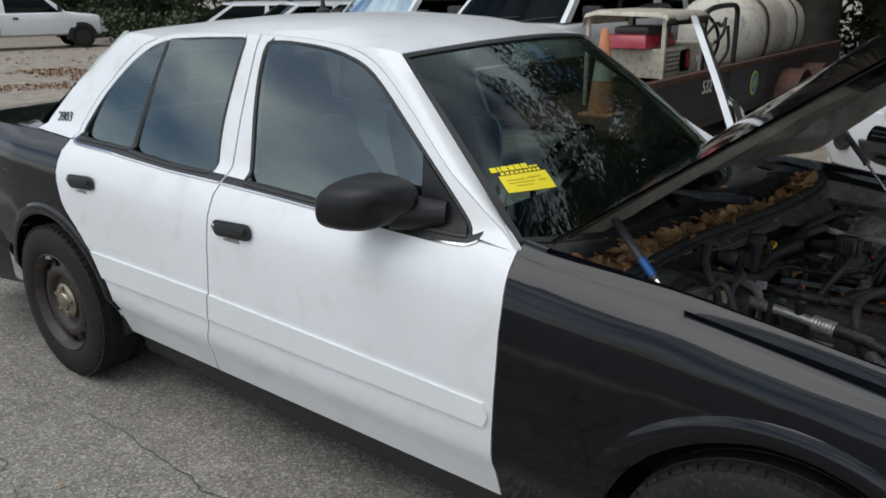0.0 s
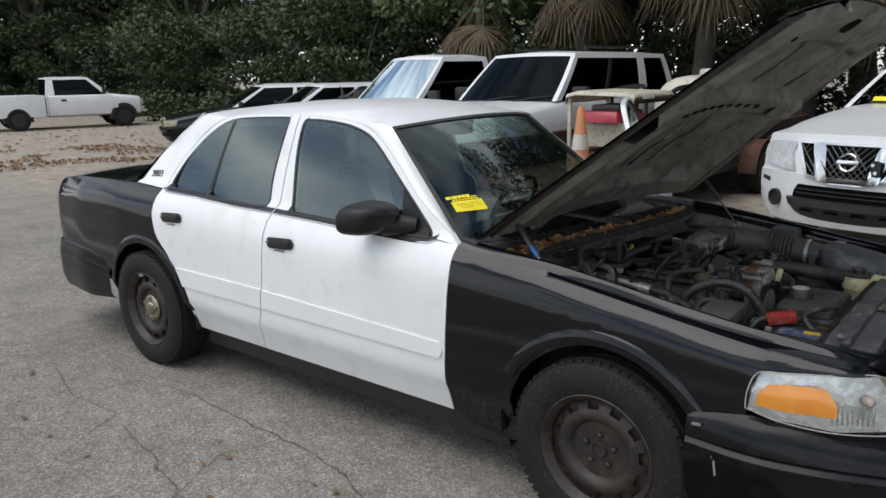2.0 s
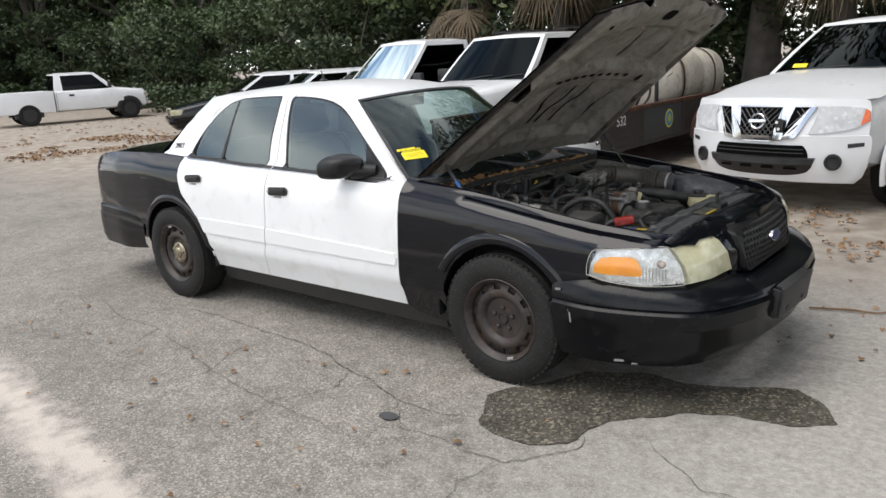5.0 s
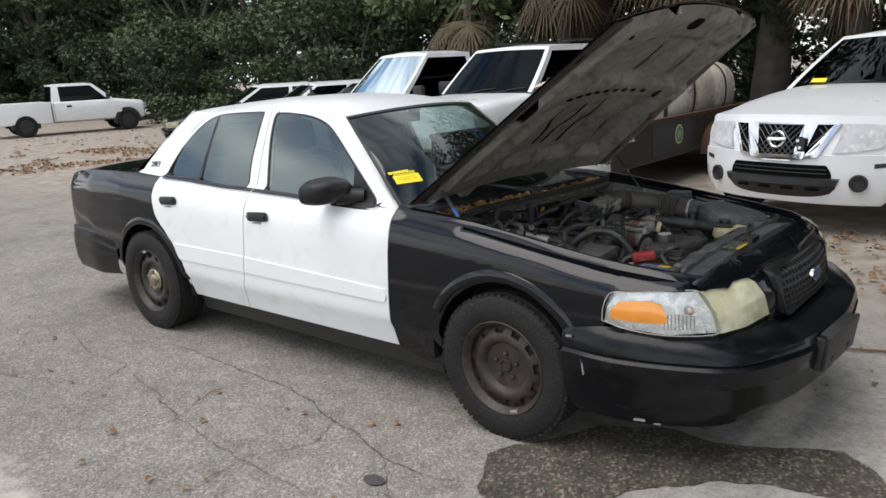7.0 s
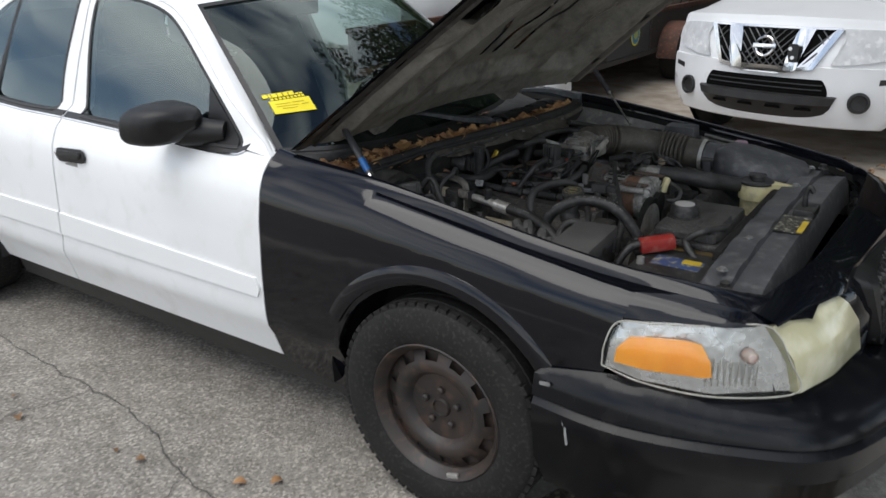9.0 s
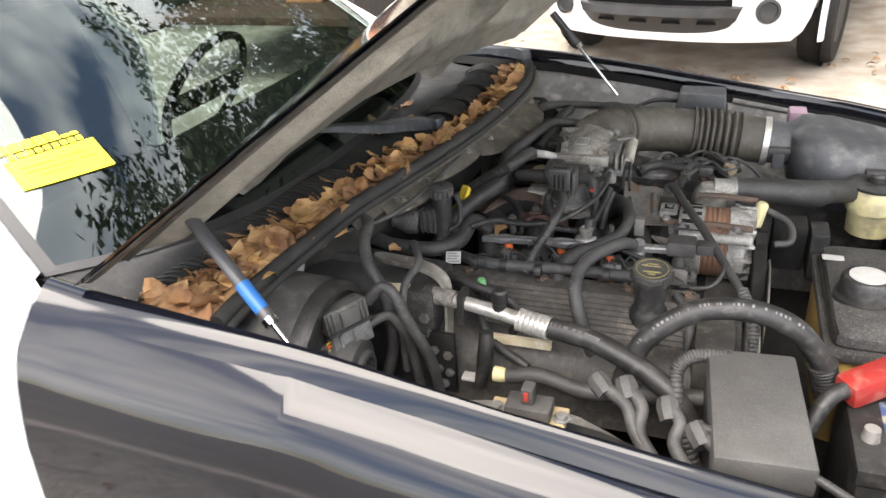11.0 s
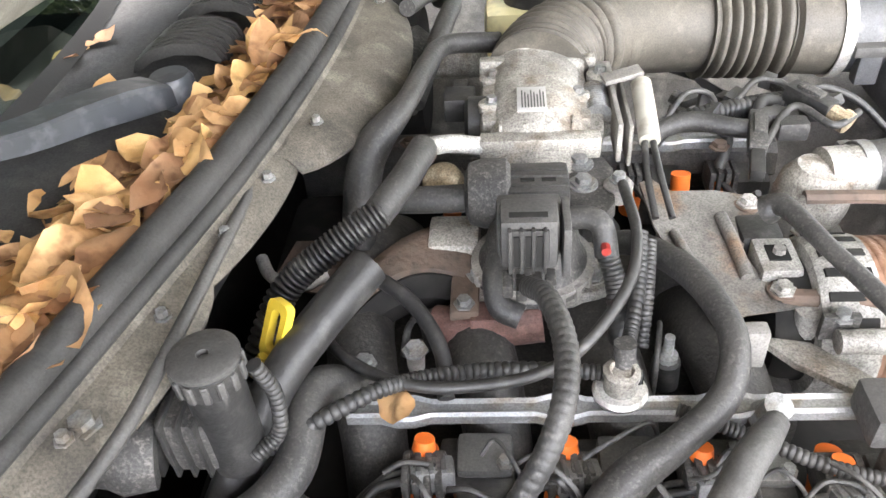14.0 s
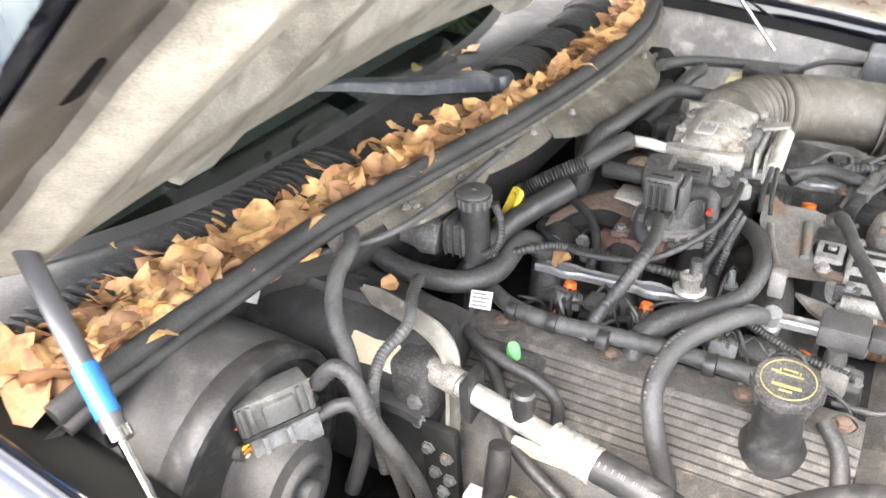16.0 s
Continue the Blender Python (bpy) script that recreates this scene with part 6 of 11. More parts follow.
def sedan(m, paint, roof_paint, label):
    """Front bumper at local x = 0."""
    v = thing("parked_sedan", label, "car", m, FLEET)
    bm = BM()
    loft_body(bm, [(-0.0, 0.30, 0.62, 0.62, 0.06), (-0.10, 0.22, 0.74, 0.80, 0.08), (-0.4, 0.20, 0.80, 0.88, 0.08), (-1.0, 0.20, 0.90, 0.91, 0.07), (-1.55, 0.20, 0.97, 0.92, 0.06), (-2.5, 0.20, 0.99, 0.92, 0.06), (-3.8, 0.20, 1.01, 0.92, 0.06), (-4.6, 0.22, 1.02, 0.89, 0.08), (-5.1, 0.30, 0.96, 0.82, 0.1), (-5.25, 0.34, 0.60, 0.7, 0.08)])
    part("body", bm, paint, v)
    cabin(v, roof_paint, (-4.35, -1.55, 0.82, 0.97), (-3.75, -2.35, 0.62, 1.44), ((0.10, 0.46), (0.51, 0.96)))
    arch_shade(v, -1.0, 0.91, 0.33)
    arch_shade(v, -3.9, 0.92, 0.33)
    for x in (-1.0, -3.9):
        for y in (-0.82, 0.82):
            far_wheel(v, x, y, 0.33, ALU)
    bm = BM()
    box(bm, (-0.02, -0.42, 0.56), (0.02, 0.42, 0.72), 0.02)
    part("grille", bm, TRIM, v)
    for s in (-1, 1):
        bm = BM()
        box(bm, (-0.28, s * 0.66 - 0.17, 0.58), (0.02, s * 0.66 + 0.17, 0.72), 0.03, pose(0, 0, 0, 0, 0, -0))
        part("headlamp", bm, LENS_OLD, v)
        bm = BM()
        box(bm, (-1.75, s * 1.0 - 0.08, 0.98), (-1.65, s * 1.0 + 0.08, 1.10), 0.03)
        part("door_mirror", bm, TRIM, v)
    bm = BM()
    box(bm, (-0.12, -0.84, 0.36), (0.08, 0.84, 0.52), 0.05)
    part("bumper", bm, paint, v)
    return v


def pickup(m, label, length=5.8, h=1.85, belt=1.12, cab_front=-1.75, cab_rear=-3.6, rake=0.75, panes=((0.10, 0.94),), axles=(0.95, 1.15)):
    """Front bumper at local x = 0; a cab and an open bed."""
    v = thing("pickup_truck", label, "pickup truck", m, FLEET)
    bm = BM()
    loft_body(bm, [(-0.02, 0.48, 0.98, 0.70, 0.08), (-0.12, 0.42, 1.06, 0.86, 0.10), (-0.5, 0.42, 1.10, 0.94, 0.10), (max(-1.2, cab_front + 0.25), 0.42, belt, 0.97, 0.09), (cab_front, 0.42, belt + 0.02, 0.97, 0.06), (cab_rear - 0.02, 0.42, belt + 0.02, 0.97, 0.06)])
    part("body", bm, WHITE_FAR, v)
    cabin(v, WHITE_FAR, (cab_rear, cab_front + 0.05, 0.88, belt), (cab_rear + 0.10, cab_front - rake, 0.70, h), panes)
    bm = BM()
    b0, b1 = -length + 0.1, cab_rear - 0.06
    for s in (-1, 1):
        box(bm, (b0, s * 0.92 - 0.05, 0.44), (b1, s * 0.92 + 0.05, belt + 0.03), 0.03)
    box(bm, (b0, -0.9, 0.55), (b0 + 0.08, 0.9, belt + 0.02), 0.02)
    box(bm, (b1 - 0.06, -0.9, 0.55), (b1, 0.9, belt + 0.02), 0.02)
    box(bm, (b0, -0.9, 0.60), (b1, 0.9, 0.66), 0.01)
    part("bed", bm, WHITE_FAR, v)
    for s in (-1, 1):
        bm = BM()
        box(bm, (b0 - 0.02, s * 0.88 - 0.06, 0.78), (b0 + 0.04, s * 0.88 + 0.06, 1.08), 0.02)
        part("tail_lamp", bm, mat("red_lens", (0.35, 0.01, 0.01), (0.25, 0.01, 0.01), 20, 0.25, coat=0.6), v)
        bm = BM()
        box(bm, (-0.16, s * 0.72 - 0.17, 0.78), (0.0, s * 0.72 + 0.17, 0.96), 0.03)
        part("headlamp", bm, REFLECTOR, v)
        bm = BM()
        box(bm, (cab_front - 0.25, s * 1.08 - 0.12, belt + 0.02), (cab_front - 0.15, s * 1.08 + 0.12, belt + 0.22), 0.03)
        part("door_mirror", bm, TRIM, v)
        bm = BM()
        box(bm, (cab_rear + 0.45, s * 0.975 - 0.01, belt - 0.20), (cab_rear + 0.62, s * 0.975 + 0.012, belt - 0.13), 0.008)
        part("door_handle", bm, TRIM, v)
        bm = BM()
        box(bm, (cab_rear + 0.02, s * 0.972 - 0.004, 0.45), (cab_rear + 0.032, s * 0.972 + 0.004, belt), 0.001)
        part("door_gap", bm, TRIM, v)
    for x in (-axles[0], -length + axles[1]):
        arch_shade(v, x, 0.965, 0.38)
        for y in (-0.885, 0.885):
            far_wheel(v, x, y, 0.38, CHROME)
    bm = BM()
    box(bm, (-0.10, -0.92, 0.50), (0.10, 0.92, 0.70), 0.05)
    part("bumper", bm, CHROME, v)
    bm = BM()
    box(bm, (-0.06, -0.52, 0.74), (0.02, 0.52, 1.0), 0.03)
    part("grille", bm, TRIM, v)
    return v


def suv(m, label):
    v = thing("parked_suv", label, "suv", m, FLEET)
    bm = BM()
    loft_body(bm, [(-0.02, 0.48, 1.0, 0.72, 0.08), (-0.12, 0.42, 1.10, 0.90, 0.10), (-0.5, 0.42, 1.14, 0.97, 0.10), (-1.3, 0.42, 1.20, 1.0, 0.08), (-1.6, 0.42, 1.22, 1.0, 0.06), (-5.1, 0.42, 1.24, 1.0, 0.06), (-5.2, 0.5, 1.2, 0.92, 0.06)])
    part("body", bm, WHITE_FAR, v)
    cabin(v, WHITE_FAR, (-5.15, -1.45, 0.93, 1.22), (-5.0, -2.2, 0.76, 1.90), ((0.05, 0.27), (0.34, 0.62), (0.65, 0.965)), dark=(2,))
    for s in (-1, 1):
        bm = BM()
        tube(bm, [(-2.6, s * 0.66, 1.97), (-2.8, s * 0.66, 2.0), (-4.4, s * 0.66, 2.0), (-4.6, s * 0.66, 1.97)], 0.02, 8)
        part("roof_rack", bm, TRIM, v)
        bm = BM()
        box(bm, (-1.85, s * 1.13 - 0.13, 1.20), (-1.72, s * 1.13 + 0.13, 1.42), 0.04)
        part("door_mirror", bm, TRIM, v)
    for x in (-1.0, -4.1):
        arch_shade(v, x, 0.995, 0.38)
        for y in (-0.86, 0.86):
            far_wheel(v, x, y, 0.38, ALU)
    return v


sedan(heading(-15.7, 6.95, -28), BLACK, WHITE_FAR, "black and white parked sedan facing the drive")
sedan(heading(-13.1, 6.5, -24), WHITE_FAR, WHITE_FAR, "white parked sedan in the row")
sedan(heading(-10.9, 6.4, -16), WHITE_FAR, WHITE_FAR, "white parked sedan beside a pickup truck")
pickup(heading(-8.5, 5.0, -10), "white regular cab pickup truck in the row", h=1.92, belt=1.15)
suv(heading(-5.7, 5.2, -3), "white suv with roof rack and dark windows")
pickup(pose(-26.84, 12.60, 0, 0, 0, 75.3), "white extended cab pickup truck parked by the trees", length=5.45, h=1.76, belt=1.16, cab_front=-1.20, cab_rear=-3.27, rake=0.62, panes=((0.13, 0.90),), axles=(0.75, 1.24))
sedan(pose(-40, 11.5, 0, 0, 0, 75), WHITE_FAR, WHITE_FAR, "white sedan far down the drive")


# ---- mid-size pickup beside the sedan ----
def face(y, z):
    """Depth of the pickup's front at a place across and up."""
    return 0.03 - 0.30 * (abs(y) / 0.92) ** 2.6 - max(0.0, z - 0.80) * 0.35 - max(0.0, 0.45 - z) * 0.4


def front_plate(name, outline, material, parent, out=0.0, deep=0.02, label="", n=None):
    """An outline across and up, laid on the pickup's front."""
    bm = BM()
    pts = outline if n is None else [(p.x, p.y) for p in resample([Vector((*q, 0)) for q in outline] + [Vector((*outline[0], 0))], n)[:-1]]
    a = [bm.verts.new((face(y, z) + out, y, z)) for y, z in pts]
    b = [bm.verts.new((face(y, z) + out - deep, y, z)) for y, z in pts]
    fa = bm.faces.new(a)
    bm.faces.new(b[::-1])
    for i in range(len(a)):
        j = (i + 1) % len(a)
        bm.faces.new((a[i], b[i], b[j], a[j]))
    bmesh.ops.triangulate(bm, faces=[f for f in bm.faces if len(f.verts) > 4])
    return part(name, bm, material, parent, label, angle=50)


LAMP_GREY = mat("hazy_headlamp", (0.56, 0.57, 0.58), (0.44, 0.45, 0.46), 12, 0.35, coat=0.2, fine=(0.66, 0.66, 0.66), fscale=20)


LATTICE = mat("smoked_chrome_lattice", (0.16, 0.16, 0.16), (0.10, 0.10, 0.10), 12, 0.4, metal=0.6)


def mid_pickup(m):
    v = thing("pickup_truck", "white mid-size pickup truck with a chrome lattice grille", "pickup truck", m, FLEET)
    bm = BM()
    rows = []
    us = np.linspace(-1, 1, 31)
    for z, w in ((0.30, 0.80), (0.36, 0.86), (0.46, 0.90), (0.60, 0.925), (0.70, 0.925), (0.735, 0.915), (0.74, 0.90), (0.85, 0.90), (0.98, 0.885), (1.035, 0.87), (1.055, 0.84)):
        rows.append([(face(u * w, z) - (0.012 if 0.735 < z < 0.99 else 0), u * w, z + (0.025 * (1 - u * u) if z > 1.0 else 0)) for u in us])
    for x, z, w in ((-0.45, 1.105, 0.87), (-0.7, 1.15, 0.88), (-1.1, 1.20, 0.89), (-1.5, 1.235, 0.90), (-1.75, 1.25, 0.88)):
        rows.append([(x - 0.05 * u * u, u * w, z + 0.035 * (1 - abs(u) ** 3) - 0.05 * abs(u) ** 8) for u in us])
    sheet(bm, rows, (-0.02, 0, -0.01))
    part("bonnet_and_bumper", bm, WHITE_FAR, v, "white bonnet and bumper cover")
    bm = BM()
    loft_body(bm, [(-0.32, 0.42, 1.02, 0.88, 0.10), (-0.6, 0.38, 1.10, 0.925, 0.10), (-1.5, 0.38, 1.20, 0.93, 0.08), (-2.2, 0.38, 1.22, 0.93, 0.06), (-3.95, 0.38, 1.22, 0.93, 0.06)])
    part("body", bm, WHITE_FAR, v)
    cabin(v, WHITE_FAR, (-3.95, -1.62, 0.86, 1.22), (-3.75, -2.45, 0.66, 1.76), ((0.06, 0.42), (0.46, 0.97)), dark=(1,))
    bm = BM()
    for s in (-1, 1):
        box(bm, (-5.3, s * 0.88 - 0.05, 0.50), (-4.0, s * 0.88 + 0.05, 1.25), 0.03)
    box(bm, (-5.3, -0.86, 0.55), (-5.22, 0.86, 1.22), 0.02)
    box(bm, (-5.3, -0.86, 0.62), (-4.0, 0.86, 0.68), 0.01)
    part("bed", bm, WHITE_FAR, v)
    for s in (-1, 1):
        front_plate("headlamp", [(s * 0.47, 0.755), (s * 0.62, 0.765), (s * 0.80, 0.80), (s * 0.90, 0.86), (s * 0.885, 0.95), (s * 0.84, 0.985), (s * 0.70, 1.0), (s * 0.50, 1.005), (s * 0.53, 0.92)], LAMP_GREY, v, 0.004, 0.03, "clear headlamp", 28)
        if s > 0:
            front_plate("amber_lamp", [(s * 0.845, 0.83), (s * 0.90, 0.865), (s * 0.885, 0.95), (s * 0.855, 0.97)], mat("orange_lens", (0.8, 0.16, 0.04), (0.7, 0.13, 0.03), 20, 0.3, coat=0.5), v, 0.010, 0.01)
        bm = BM()
        mm = Matrix.Translation((face(0.68, 0.50) + 0.024, s * 0.68, 0.50)) @ Matrix.Rotation(radians(s * 22), 4, "Z") @ Matrix.Rotation(radians(90), 4, "Y")
        lathe(bm, [(0.075, -0.02), (0.075, 0.006), (0.058, 0.008), (0.052, -0.01), (0, -0.012)], mm, 24)
        part("fog_lamp_recess", bm, TRIM, v, "round black fog lamp blank")
        front_plate("bumper_slot", [(s * 0.77, 0.625), (s * 0.88, 0.64), (s * 0.88, 0.675), (s * 0.77, 0.665)], TRIM, v, 0.004, 0.02)
        # chrome frame of the grille: slanted bar, outer bar
        front_plate("grille_bar", [(s * 0.33, 1.0), (s * 0.215, 1.0), (s * 0.155, 0.70), (s * 0.25, 0.70)], CHROME, v, 0.030, 0.03, "slanted chrome bar", 24)
        front_plate("grille_rim", [(s * 0.505, 1.0), (s * 0.460, 1.0), (s * 0.340, 0.745), (s * 0.255, 0.728), (s * 0.245, 0.700), (s * 0.365, 0.720)], CHROME, v, 0.024, 0.03)
        # dark plate behind the side mesh: its depth is only colour
        front_plate("side_mesh_back", [(s * 0.31, 0.998), (s * 0.47, 0.998), (s * 0.345, 0.74), (s * 0.24, 0.725)], HOLE_SHADE, v, 0.012, 0.01)
        if s > 0:
            bm = BM()
            box(bm, (-1.95, s * 1.03 - 0.10, 1.20), (-1.83, s * 1.03 + 0.10, 1.38), 0.04)
            part("door_mirror", bm, TRIM, v)
        bm = BM()
        box(bm, (-2.85, s * 0.935 - 0.012, 1.02), (-2.67, s * 0.935 + 0.012, 1.07), 0.01)
        part("door_handle", bm, WHITE_FAR, v)
        for x in (-0.98, -4.2):
            bm = BM()
            rows = []
            for a in np.linspace(-15, 195, 24):
                ca, sa = math.cos(radians(a)), math.sin(radians(a))
                rows.append([(x + r * ca, s * y, 0.37 + r * sa) for r, y in ((0.50, 0.925), (0.485, 0.955), (0.445, 0.958), (0.435, 0.945))])
            grid(bm, rows)
            part("fender_flare", bm, WHITE_FAR, v)
            # near-black disc painted in for the dark of the wheel well
            bm = BM()
            lathe(bm, [(0.43, 0), (0.43, 0.004), (0, 0.004)], Matrix.Translation((x, s * 0.928, 0.40)) @ Matrix.Rotation(radians(-90 * s), 4, "X"), 32)
            part("wheel_well_shade", bm, HOLE_SHADE, v)
            far_wheel(v, x, s * 0.885, 0.37, ALU)
    front_plate("grille_foot", [(-0.25, 0.70), (-0.13, 0.678), (0.13, 0.678), (0.25, 0.70), (0.17, 0.735), (-0.17, 0.735)], CHROME, v, 0.028, 0.03, "", 30)
    front_plate("grille_back", [(-0.235, 0.99), (0.235, 0.99), (0.165, 0.72), (-0.165, 0.72)], HOLE_SHADE, v, 0.012, 0.01, "", 30)
    front_plate("grille_head", [(-0.50, 0.998), (0.50, 0.998), (0.50, 1.012), (-0.50, 1.012)], CHROME, v, 0.028, 0.03, "", 60)
    for sgn in (-1, 1):
        for k in range(-14, 15):
            y0 = k * 0.055
            pts = []
            for z in np.linspace(0.72, 0.99, 10):
                y = y0 + sgn * (z - 0.855) * 0.9
                e = 0.155 + (z - 0.70) * 0.28
                if abs(y) < e or (0.10 + e < abs(y) < e * 1.0 + 0.10 + 0.02 + 0.42 * (z - 0.70)):
                    pts.append((y, z))
                elif len(pts) > 2:
                    break
            if len(pts) < 3 or max(abs(b[0] - a[0]) for a, b in zip(pts, pts[1:])) > 0.06:
                continue
            bm = BM()
            tube(bm, [Vector((face(y, z) + 0.014, y, z)) for y, z in pts], 0.0045, 5, len(pts))
            part("lattice_wire", bm, LATTICE, v)
    bm = BM()
    mm = Matrix.Translation((face(0, 0.87) + 0.035, 0, 0.865)) @ Matrix.Rotation(radians(80), 4, "Y")
    lathe(bm, [(0.078, -0.01), (0.078, 0.008), (0.070, 0.014), (0.060, 0.010), (0.058, -0.01)], mm, 32)
    bmesh.ops.delete(bm, geom=[f for f in bm.faces if len(f.verts) > 20], context="FACES")
    box(bm, (-0.018, -0.088, -0.004), (0.018, 0.088, 0.018), 0.004, mm)
    part("badge", bm, CHROME, v, "round chrome badge with a bar")
    bm = BM()
    mm = Matrix.Translation((face(0.25, 0.84) + 0.034, 0.215, 0.83)) @ Matrix.Rotation(radians(90), 4, "Z") @ Matrix.Rotation(radians(88), 4, "X")
    prism(bm, rounded(0.075, 0.13, 0.02), 0.006, mm)
    part("grille_emblem", bm, TRIM, v, "dark emblem plate on the chrome bar")
    for y, z in ((0.195, 0.86), (0.225, 0.80)):
        bm = BM()
        lathe(bm, [(0.014, 0), (0.014, 0.006), (0.006, 0.006)], Matrix.Translation((face(y, z) + 0.042, y, z)) @ Matrix.Rotation(radians(88), 4, "Y"), 12)
        part("emblem_mark", bm, WHITE_FAR, v)
    # the lower opening is a near-black sheet over the bumper, shade as colour
    bm = BM()
    sheet(bm, [[(face(u * w, z) + 0.010, u * w, z) for u in np.linspace(-1, 1, 25)] for z, w in ((0.530, 0.475), (0.560, 0.475), (0.600, 0.462), (0.635, 0.440), (0.648, 0.425))], (-0.015, 0, 0))
    part("lower_grille", bm, HOLE_SHADE, v, "dark lower grille")
    for z in (0.575, 0.61):
        bm = BM()
        tube(bm, [Vector((face(y, z) + 0.012, y, z)) for y in np.linspace(-0.44, 0.44, 13)], 0.005, 6)
        part("lower_grille_bar", bm, TRIM, v)
    bm = BM()
    rows = []
    for o, z in ((0.01, 0.535), (0.05, 0.525), (0.055, 0.47), (0.035, 0.455), (0.03, 0.40), (0.0, 0.35)):
        rows.append([(face(u * 0.52, z) + o - 0.03 * u ** 8, u * (0.54 - (0.535 - z) * 0.4), z) for u in np.linspace(-1, 1, 25)])
    sheet(bm, rows, (-0.02, 0, 0))
    part("skid_guard", bm, TRIM, v, "dark grey plastic lower bumper guard")
    # slots in the guard: dark plates coloured as shade, not cut
    for y in (-0.32, -0.10, 0.12, 0.34):
        front_plate("guard_slot_shade", [(y - 0.06, 0.425), (y + 0.06, 0.425), (y + 0.05, 0.445), (y - 0.05, 0.445)], HOLE_SHADE, v, 0.045, 0.01)
    bm = BM()
    box(bm, (-1.665, -0.60, 1.285), (-1.66, -0.44, 1.345), 0.001, Matrix.Translation((-1.66, -0.52, 1.31)) @ Matrix.Rotation(radians(-50), 4, "Y") @ Matrix.Translation((1.66, 0.52, -1.31)))
    part("window_tag", bm, YELLOW, v, "yellow paper tag on the windshield")
    for s in (-0.5, 0.25):
        bm = BM()
        tube(bm, [(-1.57, s, 1.275), (-1.60, s + 0.3, 1.29), (-1.63, s + 0.55, 1.30)], 0.008, 6)
        part("wiper", bm, TRIM, v)
    return v


mid_pickup(heading(-0.25, 3.86, -13))

# ---- work trailer with a pressure washer and a tank ----
RUST = mat("rusty_trailer_steel", (0.085, 0.035, 0.022), (0.045, 0.025, 0.018), 5.0, 0.8, bump=0.1, bscale=90, fine=(0.14, 0.055, 0.03), fscale=30)
TRAILER = mat("dark_trailer_paint", (0.018, 0.018, 0.019), (0.035, 0.033, 0.031), 4.0, 0.6, fine=(0.06, 0.04, 0.03), fscale=22)
CREAM = mat("dirty_cream_plastic", (0.62, 0.58, 0.50), (0.50, 0.46, 0.39), 2.2, 0.5, bump=0.05, bscale=20, fine=(0.36, 0.33, 0.28), fscale=14)
CREAM_METAL = mat("cream_enamel", (0.58, 0.54, 0.44), (0.48, 0.44, 0.35), 5.0, 0.45, fine=(0.35, 0.28, 0.20), fscale=20)
RED = mat("red_engine_paint", (0.38, 0.02, 0.04), (0.28, 0.015, 0.03), 10.0, 0.4, coat=0.3)
trailer = thing("work_trailer", "dark steel work trailer with low sides", "trailer")
SIDE = -2.25
for x in (SIDE, -4.05):
    for y0, y1, zt in ((3.5, 5.50, 0.855), (5.53, 6.77, 0.845), (6.80, 8.3, 0.85), (8.33, 10.2, 0.85)):
        bm = BM()
        box(bm, (x - 0.02, y0, 0.42), (x + 0.02, y1, zt), 0.005)
        part("side_plate", bm, mat("blue_grey_plate", (0.035, 0.042, 0.048), (0.05, 0.052, 0.055), 6, 0.6) if y0 == 5.53 and x == SIDE else TRAILER, trailer)
    for z in (0.40, 0.865):
        bm = BM()
        box(bm, (x - 0.035, 3.45, z - 0.03), (x + 0.035, 10.25, z + 0.025), 0.008)
        part("side_rail", bm, RUST if z > 0.5 else TRAILER, trailer)
    for y in (3.5, 5.515, 6.785, 8.315, 10.2):
        bm = BM()
        box(bm, (x - 0.03, y - 0.025, 0.40), (x + 0.03, y + 0.025, 0.87), 0.006)
        part("post", bm, TRAILER, trailer)
    for y in (7.45, 8.35):
        far_wheel(trailer, x + (0.14 if x == SIDE else -0.14), y, 0.34, STEEL).matrix_local = Matrix.Translation((x + (0.14 if x == SIDE else -0.14), y, 0.34)) @ Matrix.Rotation(radians(90 if x == SIDE else -90), 4, "Y")
        bm = BM()
        rows = [[(x + o * (1 if x == SIDE else -1), y + 0.42 * math.cos(radians(a)), 0.30 + 0.40 * math.sin(radians(a))) for o in (0.03, 0.27)] for a in np.linspace(0, 180, 16)]
        sheet(bm, rows, (0, 0, 0.012))
        part("wheel_fender", bm, RUST, trailer, "rust brown wheel fender")
bm = BM()
box(bm, (-4.05, 3.5, 0.44), (SIDE, 10.2, 0.50), 0.01)
part("deck", bm, RUST, trailer)
writing("trailer_number", "532", 0.17, Matrix.Translation((SIDE + 0.022, 4.90, 0.735)) @ Matrix.Rotation(radians(90), 4, "Z") @ Matrix.Rotation(radians(90), 4, "X"), WHITE_FAR, trailer, label="white number on the side")
for r, o, m_, nm in ((0.125, 0.024, YELLOW, "seal_rim"), (0.108, 0.026, mat("blue_seal", (0.04, 0.20, 0.38), (0.08, 0.30, 0.42), 14, 0.5), "seal_face"), (0.055, 0.028, mat("seal_green", (0.30, 0.40, 0.12), (0.45, 0.42, 0.10), 16, 0.5), "seal_middle")):
    bm = BM()
    lathe(bm, [(r, 0), (r, 0.003), (0, 0.003)], Matrix.Translation((SIDE + o - 0.004, 6.32, 0.645)) @ Matrix.Rotation(radians(90), 4, "Y"), 32)
    part(nm, bm, m_, trailer, "round blue seal with a yellow rim" if nm == "seal_face" else "")
tank = thing("liquid_tank", "dirty cream plastic tank strapped on the trailer", "tank")
bm = BM()
rows = []
